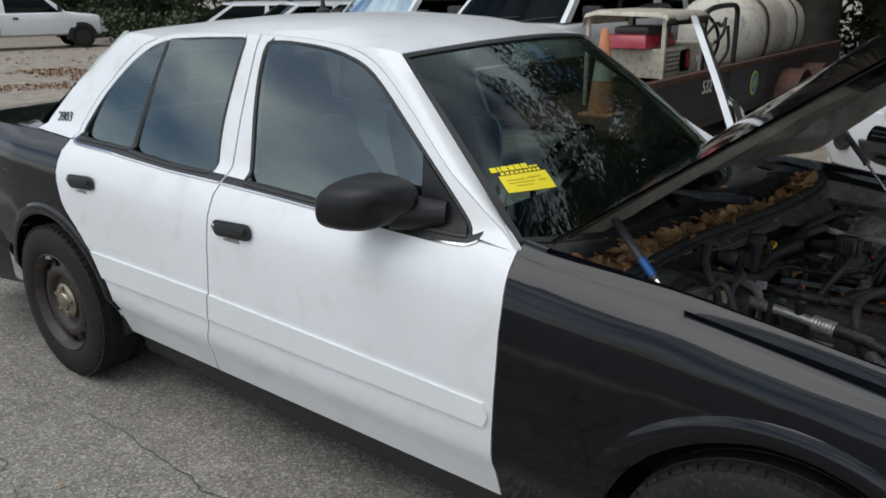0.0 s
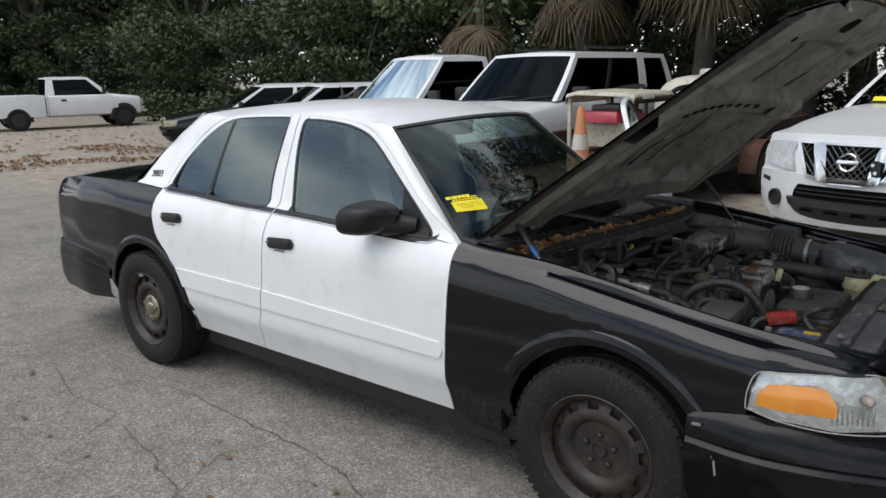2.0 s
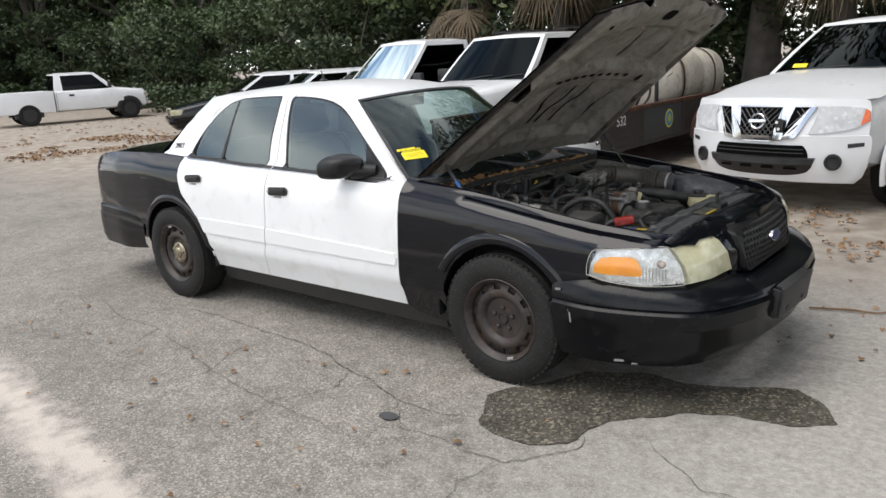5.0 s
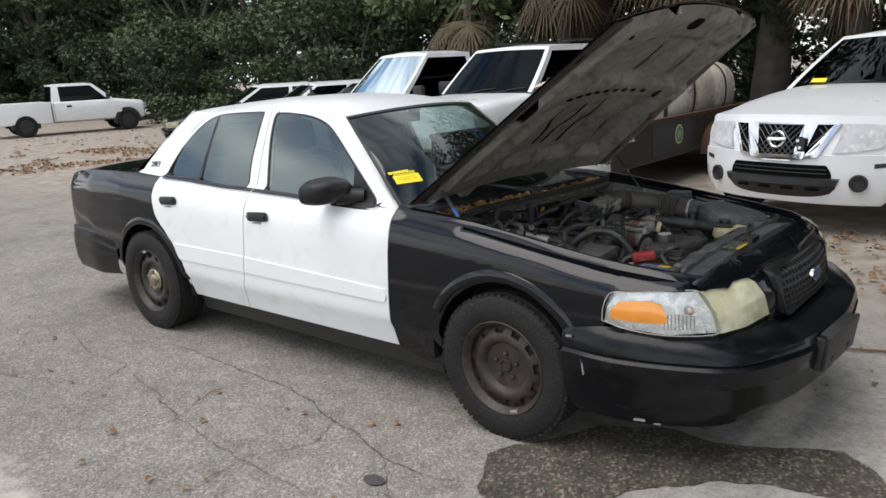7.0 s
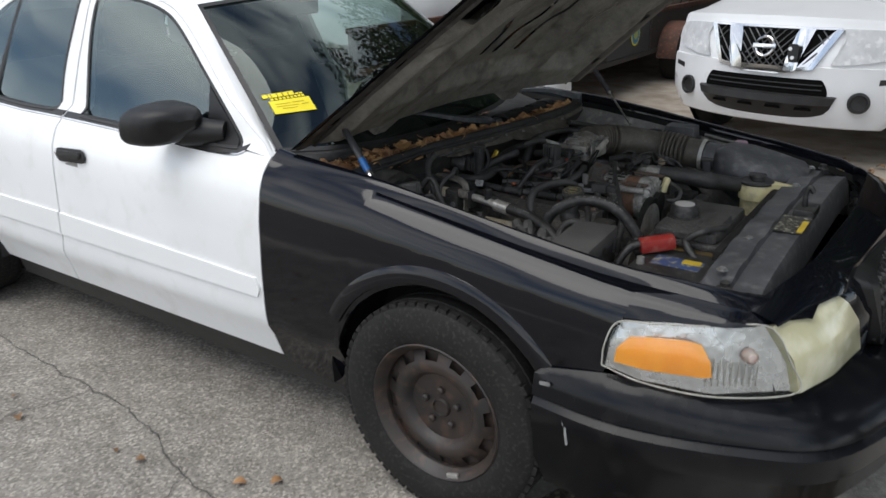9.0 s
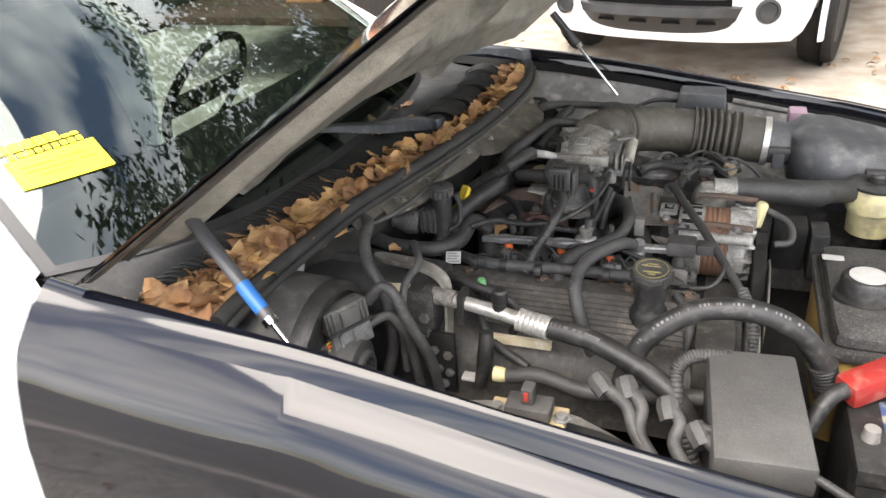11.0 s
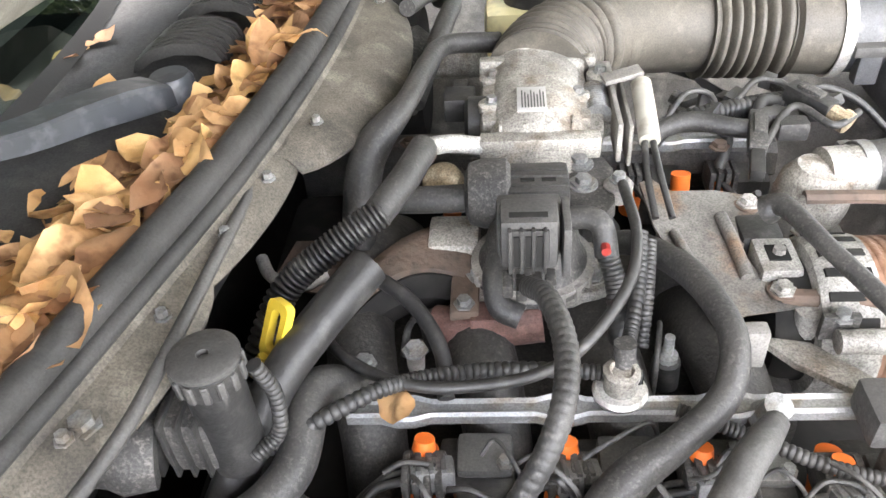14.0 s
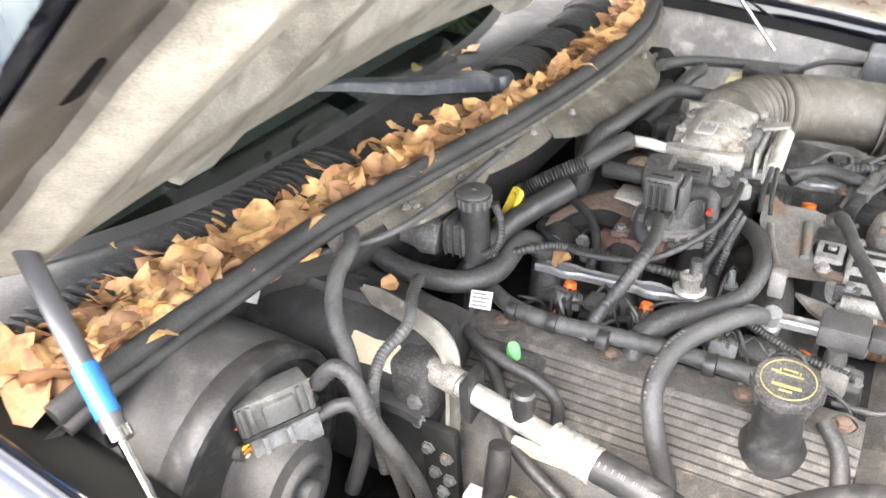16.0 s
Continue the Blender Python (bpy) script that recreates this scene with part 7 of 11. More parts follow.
for y, r in ((6.85, 0.10), (6.87, 0.30), (6.94, 0.39), (7.1, 0.44), (7.35, 0.455), (7.4, 0.44), (7.45, 0.455), (8.0, 0.46), (8.05, 0.445), (8.1, 0.46), (8.6, 0.455), (8.9, 0.44), (9.06, 0.39), (9.13, 0.30), (9.15, 0.10)):
    rows.append([(-2.92 + r * 1.12 * math.copysign(abs(math.cos(a)) ** 0.8, math.cos(a)), y, 1.10 + r * math.copysign(abs(math.sin(a)) ** 0.8, math.sin(a))) for a in np.linspace(0, 2 * math.pi, 36, endpoint=False)])
vs = grid(bm, rows, True)
bm.faces.new(vs[0][::-1])
bm.faces.new(vs[-1])
part("shell", bm, CREAM, tank)
for y in (7.25, 8.45):
    bm = BM()
    rows = [[(-2.92 + 0.465 * 1.12 * math.copysign(abs(math.cos(a)) ** 0.8, math.cos(a)), y + d, 1.10 + 0.47 * math.copysign(abs(math.sin(a)) ** 0.8, math.sin(a))) for a in np.linspace(0, 2 * math.pi, 36, endpoint=False)] for d in (-0.03, 0.03)]
    grid(bm, rows, True)
    part("strap", bm, RUST, tank, "brown strap")
bm = BM()
lathe(bm, [(0.20, 0), (0.20, 0.06), (0.17, 0.09), (0, 0.10)], Matrix.Translation((-2.92, 7.9, 1.54)), 24)
part("lid", bm, CREAM, tank)
bm = BM()
box(bm, (-3.4, 6.95, 0.50), (-2.45, 9.0, 0.72), 0.02)
part("cradle", bm, RUST, tank)
beacon = thing("beacon_lamp", "orange beacon lamp on a trailer post", "lamp")
bm = BM()
box(bm, (-2.80, 9.2, 0.86), (-2.70, 9.3, 1.00), 0.01)
part("stand", bm, TRIM, beacon)
bm = BM()
lathe(bm, [(0.10, 0), (0.10, 0.10), (0.08, 0.15), (0, 0.16)], Matrix.Translation((-2.75, 9.25, 1.00)), 20)
part("dome", bm, mat("beacon_orange", (0.75, 0.14, 0.02), (0.6, 0.1, 0.02), 12, 0.3, coat=0.5), beacon)
washer = thing("pressure_washer", "cream pressure washer with a red engine and roof", "machine", pose(0, 0.50, 0))
bm = BM()
rows = []
for y in (4.20, 4.22, 4.28, 4.7, 5.18, 5.24, 5.26):
    d = 0.035 if y in (4.20, 5.26) else 0.01 if y in (4.22, 5.24) else 0.0
    rows.append([(x, y, z - d) for x, z in ((-2.58, 1.29), (-2.58, 1.36), (-2.60, 1.385), (-2.66, 1.40), (-3.3, 1.42), (-3.42, 1.39), (-3.44, 1.29))])
sheet(bm, rows, (0, 0, -0.012))
part("roof_panel", bm, CREAM_METAL, washer, "cream sheet metal roof")
bm = BM()
box(bm, (-2.575, 4.40, 1.325), (-2.571, 4.70, 1.365), 0.001)
part("pale_label", bm, WHITE_FAR, washer)
bm = BM()
box(bm, (-3.3, 4.25, 0.80), (-2.62, 5.60, 1.07), 0.015)
part("control_box", bm, CREAM_METAL, washer, "cream control panel box")
for i in range(9):
    for j in range(5):
        bm = BM()
        lathe(bm, [(0.014, 0), (0.014, 0.003), (0, 0.003)], Matrix.Translation((-2.62, 4.32 + i * 0.04, 0.86 + j * 0.042)) @ Matrix.Rotation(radians(90), 4, "Y"), 6)
        part("vent_hole", bm, RUST, washer)
# the panel's opening is a raised near-black plate coloured as shade
bm = BM()
prism(bm, rounded(0.26, 0.21, 0.05), 0.005, Matrix.Translation((-2.62, 4.80, 0.935)) @ Matrix.Rotation(radians(90), 4, "Z") @ Matrix.Rotation(radians(90), 4, "X"))
part("panel_opening_shade", bm, HOLE_SHADE, washer)
bm = BM()
box(bm, (-2.62, 4.82, 0.86), (-2.61, 4.92, 1.02), 0.01)
part("red_switch_box", bm, RED, washer)
bm = BM()
lathe(bm, [(0.05, 0), (0.05, 0.012), (0, 0.014)], Matrix.Translation((-2.62, 5.38, 0.93)) @ Matrix.Rotation(radians(90), 4, "Y"), 16)
part("gauge", bm, TRIM, washer)
bm = BM()
box(bm, (-2.622, 5.12, 0.90), (-2.615, 5.24, 0.96), 0.002)
part("paper_label", bm, WHITE_FAR, washer)
bm = BM()
box(bm, (-3.2, 4.1, 1.07), (-2.72, 4.85, 1.20), 0.04, taper=0.12)
part("engine", bm, RED, washer, "red engine cover")
bm = BM()
box(bm, (-3.1, 4.2, 1.19), (-2.75, 4.7, 1.27), 0.03)
part("air_filter", bm, TRIM, washer)
for x in (-2.62, -3.40):
    bm = BM()
    tube(bm, [(x, 5.28, 0.72), (x, 5.28, 1.30), (x, 5.34, 1.38), (x, 5.6, 1.42), (x, 6.1, 1.43), (x, 6.24, 1.38), (x, 6.27, 1.25), (x, 6.27, 0.72)], 0.028, 8, 40)
    part("tube_frame", bm, TRIM, washer, "bent black tube frame")
    for y in (4.26, 5.2):
        bm = BM()
        box(bm, (x - 0.02, y - 0.02, 0.50), (x + 0.02, y + 0.02, 1.34), 0.005)
        part("roof_post", bm, CREAM_METAL, washer)
for pts in (((-2.7, 5.35, 1.05), (-2.62, 5.6, 1.25), (-2.65, 5.85, 1.22), (-2.7, 6.1, 1.25)), ((-2.7, 5.4, 0.95), (-2.6, 5.75, 1.12), (-2.62, 5.9, 1.3)), ((-2.75, 5.6, 1.38), (-2.66, 5.75, 1.2), (-2.7, 5.95, 1.0), (-2.8, 6.0, 0.8)), ((-2.7, 5.9, 0.75), (-2.62, 6.05, 0.95), (-2.64, 6.05, 1.22))):
    bm = BM()
    tube(bm, pts, 0.018, 7)
    part("hose", bm, TRIM, washer, "black hose")
bm = BM()
box(bm, (-3.45, 4.3, 0.50), (-2.56, 6.35, 0.74), 0.02)
part("base_frame", bm, RUST, washer)
cone = thing("traffic_cone", "faded orange traffic cone with a dirty white band", "cone")
FADED = mat("faded_orange", (0.62, 0.25, 0.11), (0.50, 0.22, 0.12), 8, 0.7, fine=(0.4, 0.25, 0.18), fscale=25)
cm = Matrix.Translation((-2.95, 4.22, 0.50))
bm = BM()
box(bm, (-0.16, -0.16, 0), (0.16, 0.16, 0.03), 0.01, cm)
part("base", bm, FADED, cone)
bm = BM()
lathe(bm, [(0.13, 0.03), (0.035, 0.76), (0.03, 0.77), (0, 0.77)], cm, 20)
part("cone_body", bm, FADED, cone)
bm = BM()
lathe(bm, [(0.095, 0.32), (0.075, 0.48)], cm, 20)
part("band", bm, CREAM, cone)


# ---- trees ----
LEAF = mat("oak_leaves", (0.035, 0.060, 0.018), (0.075, 0.105, 0.035), 0.6, 0.6, fine=(0.11, 0.14, 0.05), fscale=4, vary=0.25)
LEAF_DARK = mat("shrub_leaves", (0.022, 0.042, 0.014), (0.050, 0.080, 0.028), 0.5, 0.6, fine=(0.08, 0.11, 0.04), fscale=3, vary=0.25)
PALM = mat("palm_fronds", (0.045, 0.065, 0.025), (0.09, 0.11, 0.045), 3.0, 0.5)
DEAD = mat("dead_fronds", (0.16, 0.12, 0.075), (0.10, 0.075, 0.045), 3.0, 0.8)
BARK = mat("bark", (0.065, 0.055, 0.045), (0.12, 0.105, 0.09), 4.0, 0.9, bump=0.6, bscale=30)
rng = random.Random(7)


def leaf_cloud(bm, centre, radius, count, size, squash=0.7):
    """Small folded leaves, gathered in a loose clump."""
    for _ in range(count):
        while True:
            d = Vector((rng.uniform(-1, 1), rng.uniform(-1, 1), rng.uniform(-1, 1)))
            if 0.15 < d.length < 1:
                break
        p = Vector(centre) + Vector((d.x * radius, d.y * radius, d.z * radius * squash))
        a = Vector((rng.uniform(-1, 1), rng.uniform(-1, 1), rng.uniform(-0.9, 0.4))).normalized()
        b = a.orthogonal().normalized()
        b.rotate(Matrix.Rotation(rng.uniform(0, 6.28), 3, a))
        s = size * rng.uniform(0.6, 1.3)
        v = [bm.verts.new(q) for q in (p - a * s, p + b * s * 0.42, p + a * s, p - b * s * 0.42)]
        bm.faces.new((v[0], v[1], v[2]))
        bm.faces.new((v[0], v[2], v[3]))


def limb(bm, a, b, r0, r1):
    mid = a.lerp(b, 0.5) + Vector((rng.uniform(-0.2, 0.2), rng.uniform(-0.2, 0.2), rng.uniform(0, 0.3))) * (b - a).length * 0.3
    tube(bm, [a, mid, b], [r0, (r0 + r1) / 2, r1], 7, 8)


def broad_tree(name, label, height, spread, leaves, size, material, trunk_h=0.35, squash=0.75, clumps=26):
    t = thing(name, label, "tree")
    tr = BM()
    top = Vector((rng.uniform(-0.3, 0.3), rng.uniform(-0.3, 0.3), height * trunk_h))
    tube(tr, [(0, 0, -0.1), top * 0.5, top], [height * 0.035, height * 0.026, height * 0.022], 10, 10)
    cr = BM()
    for k in range(clumps):
        a = rng.uniform(0, 6.28)
        h = rng.uniform(trunk_h * 0.9, 1.0)
        rr = spread * math.sqrt(rng.uniform(0.05, 1)) * (1 - 0.5 * max(0, h - 0.6) / 0.4)
        c = Vector((rr * math.cos(a), rr * math.sin(a), height * h))
        if k % 2 == 0:
            limb(tr, top, c, height * 0.012, 0.02)
        leaf_cloud(cr, c, spread * rng.uniform(0.22, 0.42), leaves // clumps, size)
    part("trunk", tr, BARK, t)
    part("crown", cr, material, t, smooth=False)
    return t


def palm(name, label, height, fronds=26, skirt=18):
    t = thing(name, label, "palm")
    bm = BM()
    tube(bm, [(0, 0, -0.1), (0.1, 0.05, height * 0.5), (0.15, 0, height)], [0.24, 0.17, 0.19], 12, 24, ring=(0.1, 0.012))
    part("trunk", bm, BARK, t)
    gr, dd = BM(), BM()
    for k in range(fronds + skirt):
        dead = k >= fronds
        bm = dd if dead else gr
        a = rng.uniform(0, 6.28)
        el = radians(rng.uniform(-75, -45)) if dead else radians(rng.uniform(-25, 75))
        d = Vector((math.cos(a) * math.cos(el), math.sin(a) * math.cos(el), math.sin(el)))
        o = Vector((0.15, 0, height - (0.2 if dead else 0)))
        L = rng.uniform(0.9, 1.3)
        c = o + d * L
        tube(bm, [o, o + d * L * 0.5, c], [0.02, 0.016, 0.012], 4, 4)
        side = d.cross(Vector((0, 0, 1)))
        side = side.normalized() if side.length > 0.01 else Vector((1, 0, 0))
        for j in range(22):
            q = radians(-105 + 210 * j / 21)
            w = (d * math.cos(q) + side * math.sin(q)).normalized()
            e = c + w * rng.uniform(0.75, 1.05) + Vector((0, 0, -0.28 * rng.uniform(0.6, 1.3) - (0.2 if dead else 0)))
            m = c.lerp(e, 0.5) + Vector((0, 0, 0.10))
            n = w.cross(d.cross(side)).normalized() * 0.022
            v = [bm.verts.new(p) for p in (c - n * 0.5, c + n * 0.5, m + n, m - n, e)]
            bm.faces.new((v[0], v[1], v[2], v[3]))
            bm.faces.new((v[3], v[2], v[4]))
    part("fronds", gr, PALM, t, smooth=False)
    if skirt:
        part("dead_fronds", dd, DEAD, t, smooth=False)
    return t


oak = broad_tree("oak_tree", "dark green broad-leaved tree behind the parked row", 10, 4.2, 9000, 0.13, LEAF)
oak.matrix_world = pose(-12, 16, 0)
tall = broad_tree("tall_tree", "tall dark tree with thick foliage", 13, 4.0, 9000, 0.14, LEAF_DARK, 0.25)
tall.matrix_world = pose(-20, 18.5, 0)
shrub = broad_tree("shrub", "dense dark shrub at the edge of the woods", 4.2, 2.6, 7000, 0.10, LEAF_DARK, 0.08, 0.9, 22)
shrub.matrix_world = pose(-9, 14.5, 0)
for k in range(26):
    x = -52 + k * 2.6 + rng.uniform(-0.8, 0.8)
    off = max(0.0, (-22 - x)) * 0.10
    y = 15.5 - off * 0 + rng.uniform(0, 4) + (1.5 if x > -6 else 0)
    if x < -32:
        y += 3
    copy_thing((oak, tall)[k % 2], pose(x, y + 1.5, 0, 0, 0, rng.uniform(0, 360)))
for k in range(30):
    x = -56 + k * 2.2 + rng.uniform(-0.6, 0.6)
    y = 14.6 + rng.uniform(0, 2.5) + (2.5 if x < -32 else 0)
    copy_thing(shrub, pose(x, y, -0.3, 0, 0, rng.uniform(0, 360)))
for k in range(10):
    copy_thing((oak, tall)[k % 2], pose(-60 + rng.uniform(-3, 3), -6 + k * 3.4, 0, 0, 0, rng.uniform(0, 360)))
    copy_thing(shrub, pose(-56 + rng.uniform(-2, 2), -6 + k * 3.0, 0, 0, 0, rng.uniform(0, 360)))
# the oak beyond the hood, seen in the windshields
for x, y, r, k in ((4.2, 6.5, 10, 1.35), (7.0, 1.5, 70, 1.2), (2.5, 12.5, 40, 1.25), (7.5, 10.0, 100, 1.2), (-3.5, 14.0, 170, 1.3), (12.0, 5.0, 230, 1.1), (12.5, -3.0, 300, 1.0)):
    copy_thing(oak, pose(x, y, 0, 0, 0, r) @ Matrix.Scale(k, 4))
pm = palm("palm_tree", "cabbage palm with a skirt of dead fronds", 4.6)
pm.matrix_world = pose(-4.6, 11.6, 0)
for x, y, r in ((-1.2, 11.0, 60), (-7.5, 12.6, 200), (1.8, 11.4, 120), (-11.0, 13.2, 10)):
    copy_thing(pm, pose(x, y, rng.uniform(-0.8, 0.3), 0, 0, r))

for x, y, r, k in ((-46, 8, 20, 1.2), (-48, 13, 80, 1.25), (-44, 17, 140, 1.15), (-51, 10, 200, 1.3), (-46, 22, 260, 1.2), (-40, 20, 320, 1.2), (-36, 19, 50, 1.1)):
    copy_thing(tall, pose(x, y, 0, 0, 0, r) @ Matrix.Scale(k, 4))
    copy_thing(shrub, pose(x + 3, y - 0.5, -0.3, 0, 0, r * 2) @ Matrix.Scale(1.2, 4))


# ---- engine bay ----
DUSTY = mat("dusty_plastic", (0.030, 0.029, 0.028), (0.056, 0.053, 0.049), 30.0, 0.65, bump=0.15, bscale=260, fine=(0.090, 0.084, 0.076), fscale=260, grit=0.42)
HOSE = mat("dusty_hose", (0.022, 0.0215, 0.021), (0.040, 0.0385, 0.036), 24.0, 0.55, bump=0.12, bscale=300, fine=(0.055, 0.052, 0.048), fscale=260, grit=0.26)
HOSE_NEW = mat("black_hose", (0.013, 0.013, 0.013), (0.026, 0.025, 0.024), 20.0, 0.5, bump=0.08, bscale=250, fine=(0.05, 0.048, 0.045), fscale=60, grit=0.26)
LOOM = mat("grey_loom", (0.036, 0.035, 0.034), (0.064, 0.062, 0.059), 26.0, 0.6, bump=0.15, bscale=180, grit=0.26)
COVER = mat("dusty_valve_cover", (0.042, 0.039, 0.036), (0.074, 0.068, 0.061), 14.0, 0.6, bump=0.12, bscale=90, fine=(0.100, 0.090, 0.076), fscale=60, grit=0.42)
MANIFOLD = mat("black_manifold", (0.024, 0.023, 0.0215), (0.040, 0.038, 0.035), 18.0, 0.6, bump=0.2, bscale=260, fine=(0.058, 0.054, 0.048), fscale=240, grit=0.42)
CAST = mat("oxidised_casting", (0.34, 0.325, 0.295), (0.20, 0.187, 0.164), 18.0, 0.62, metal=0.2, bump=0.3, bscale=110, fine=(0.17, 0.14, 0.11), fscale=40, grit=0.42)
RUST = mat("rusty_bracket", (0.085, 0.062, 0.048), (0.14, 0.092, 0.066), 24.0, 0.8, bump=0.3, bscale=90, fine=(0.05, 0.038, 0.032), fscale=60)
SHEET_METAL = mat("dirty_grey_metal", (0.20, 0.19, 0.175), (0.13, 0.122, 0.112), 8.0, 0.65, fine=(0.30, 0.285, 0.255), fscale=25, bump=0.05, grit=0.26)
RAIL = mat("bright_rail", (0.25, 0.253, 0.253), (0.165, 0.167, 0.163), 18.0, 0.35, metal=0.35, fine=(0.17, 0.15, 0.125), fscale=50, grit=0.26)
PIPE_ALU = mat("bright_aluminium_pipe", (0.60, 0.59, 0.56), (0.44, 0.42, 0.385), 20.0, 0.4, metal=0.6, fine=(0.40, 0.37, 0.32), fscale=45, grit=0.26)
TANK = mat("amber_tank", (0.38, 0.25, 0.075), (0.28, 0.18, 0.06), 9.0, 0.4, fine=(0.20, 0.15, 0.08), fscale=20)
CREAM = mat("cream_plastic", (0.62, 0.56, 0.30), (0.50, 0.45, 0.25), 9.0, 0.45, fine=(0.36, 0.32, 0.2), fscale=30)
ORANGE = mat("orange_seal", (0.75, 0.16, 0.02), (0.6, 0.12, 0.02), 25, 0.5)
YEL = mat("yellow_plastic", (0.55, 0.40, 0.035), (0.40, 0.28, 0.03), 25, 0.5)
GREEN = mat("green_cap", (0.20, 0.55, 0.22), (0.16, 0.45, 0.18), 25, 0.5)
PAPER = mat("white_label", (0.44, 0.43, 0.415), (0.34, 0.33, 0.31), 25, 0.6, fine=(0.42, 0.41, 0.40), fscale=120)
TANPAPER = mat("peeling_label", (0.60, 0.52, 0.36), (0.45, 0.38, 0.25), 22, 0.8, fine=(0.72, 0.68, 0.56), fscale=40)
RED = mat("red_rubber", (0.30, 0.022, 0.016), (0.22, 0.018, 0.015), 20, 0.5, fine=(0.3, 0.08, 0.06), fscale=50)
BROWN = mat("copper_coil", (0.20, 0.105, 0.062), (0.13, 0.07, 0.046), 30, 0.6, bump=0.3, bscale=120)
DARK = mat("black_engine_bay", (0.010, 0.010, 0.0095), (0.020, 0.019, 0.018), 8.0, 0.85, fine=(0.024, 0.023, 0.021), fscale=40, spec=0.2)
FLANGE = mat("dirty_pale_metal", (0.098, 0.086, 0.068), (0.046, 0.041, 0.033), 14.0, 0.7, fine=(0.15, 0.135, 0.11), fscale=24, bump=0.06, grit=0.42)
CABLE = [(-0.44, -0.37, 0.905), (-0.375, -0.345, 0.918), (-0.328, -0.31, 0.930), (-0.305, -0.255, 0.938), (-0.298, -0.20, 0.940), (-0.293, -0.075, 0.937), (-0.288, 0.055, 0.934), (-0.273, 0.17, 0.932), (-0.250, 0.30, 0.928), (-0.235, 0.45, 0.915)]
FOAM = mat("rubber_seal", (0.020, 0.020, 0.0195), (0.036, 0.035, 0.034), 20, 0.65, bump=0.15, bscale=120, spec=0.3, grit=0.26)
BLOWER = mat("grey_black_case", (0.030, 0.029, 0.028), (0.048, 0.0465, 0.044), 14, 0.6, bump=0.08, bscale=200, fine=(0.066, 0.063, 0.058), fscale=28, grit=0.26)

ALTCAST = mat("dirty_alternator_case", (0.36, 0.35, 0.325), (0.20, 0.192, 0.176), 26.0, 0.6, metal=0.15, bump=0.25, bscale=110, fine=(0.15, 0.14, 0.125), fscale=45, grit=0.42)
TANMETAL = mat("tan_zinc_metal", (0.34, 0.27, 0.18), (0.22, 0.17, 0.115), 30.0, 0.5, metal=0.4, bump=0.1, bscale=120, fine=(0.42, 0.36, 0.26), fscale=60, grit=0.42)
REDRUST = mat("red_brown_rust", (0.115, 0.058, 0.047), (0.075, 0.042, 0.036), 26.0, 0.85, bump=0.35, bscale=110, fine=(0.15, 0.085, 0.07), fscale=70, grit=0.26)

engine = thing("engine", "dusty V8 engine with hoses and ribbed valve cover", "engine")


def hose(name, pts, r, material=HOSE, parent=engine, ring=None, label="", sides=12, n=None):
    bm = BM()
    tube(bm, [Vector(p) for p in pts], r, sides, n or (max(len(pts) * 8, 14) if not ring else int(sum((Vector(b) - Vector(a)).length for a, b in zip(pts, pts[1:])) / ring[0] * 6)), ring=ring)
    return part(name, bm, material, parent, label, angle=60)


def clamp_ring(p, d, r, w=0.012, parent=engine, material=RAIL):
    bm = BM()
    m = Matrix.Translation(p) @ Vector(d).to_track_quat("Z", "Y").to_matrix().to_4x4()
    lathe(bm, [(r, -w / 2), (r + 0.002, -w / 2), (r + 0.002, w / 2), (r, w / 2)], m, 28)
    bmesh.ops.delete(bm, geom=[f for f in bm.faces if len(f.verts) > 4], context="FACES")
    box(bm, (r, -0.010, -w * 0.6), (r + 0.012, 0.010, w * 0.6), 0.003, m)
    return part("hose_clamp", bm, material, parent, "bright worm-drive clamp")


def block(name, lo, hi, material, parent=engine, bev=0.006, m=None, label="", taper=0.0):
    bm = BM()
    box(bm, lo, hi, bev, m, 2, taper)
    return part(name, bm, material, parent, label)


def can(name, base, axis, prof, material, parent=engine, label="", n=24):
    bm = BM()
    lathe(bm, prof, Matrix.Translation(base) @ Vector(axis).to_track_quat("Z", "Y").to_matrix().to_4x4(), n)
    return part(name, bm, material, parent, label)


def bolt(p, r=0.007, axis=(0, 0, 1), parent=engine, material=RAIL):
    return can("bolt", p, axis, [(r * 1.5, 0), (r * 1.5, 0.002), (r, 0.002), (r * 0.95, 0.007), (0, 0.0075)], material, parent, n=6)


# bay walls
bm = BM()
SEAL = [(-0.43, -0.70, 0.93), (-0.425, -0.64, 0.938), (-0.415, -0.51, 0.942), (-0.395, -0.34, 0.948), (-0.355, -0.18, 0.952), (-0.305, 0.02, 0.958), (-0.275, 0.26, 0.958), (-0.275, 0.48, 0.955), (-0.32, 0.70, 0.945)]
sl = smooth_line(SEAL, 40)
grid(bm, [[Vector(p) + Vector((0.012, 0, -0.006)), p + Vector((0.022, 0, -0.018)), p + Vector((0.028, 0, -0.026)), p + Vector((0.024, 0, -0.032))] for p in sl if p.y > -0.38])
part("cowl_flange", bm, FLANGE, car, "dirty pale cowl flange")
bm = BM()
back = lambda p: 0.055 * min(1.0, max(0.0, (-0.33 - p.y) / 0.06))
grid(bm, [[p + Vector((0.024 - back(p) * 0.5, 0, -0.031 + back(p) * 0.25)), p + Vector((-back(p), 0, -0.070)), p + Vector((-0.06 - back(p), 0, -0.16)), Vector((-0.48 - back(p), p.y, 0.62)), Vector((-0.46 - back(p), p.y, 0.35))] for p in sl])
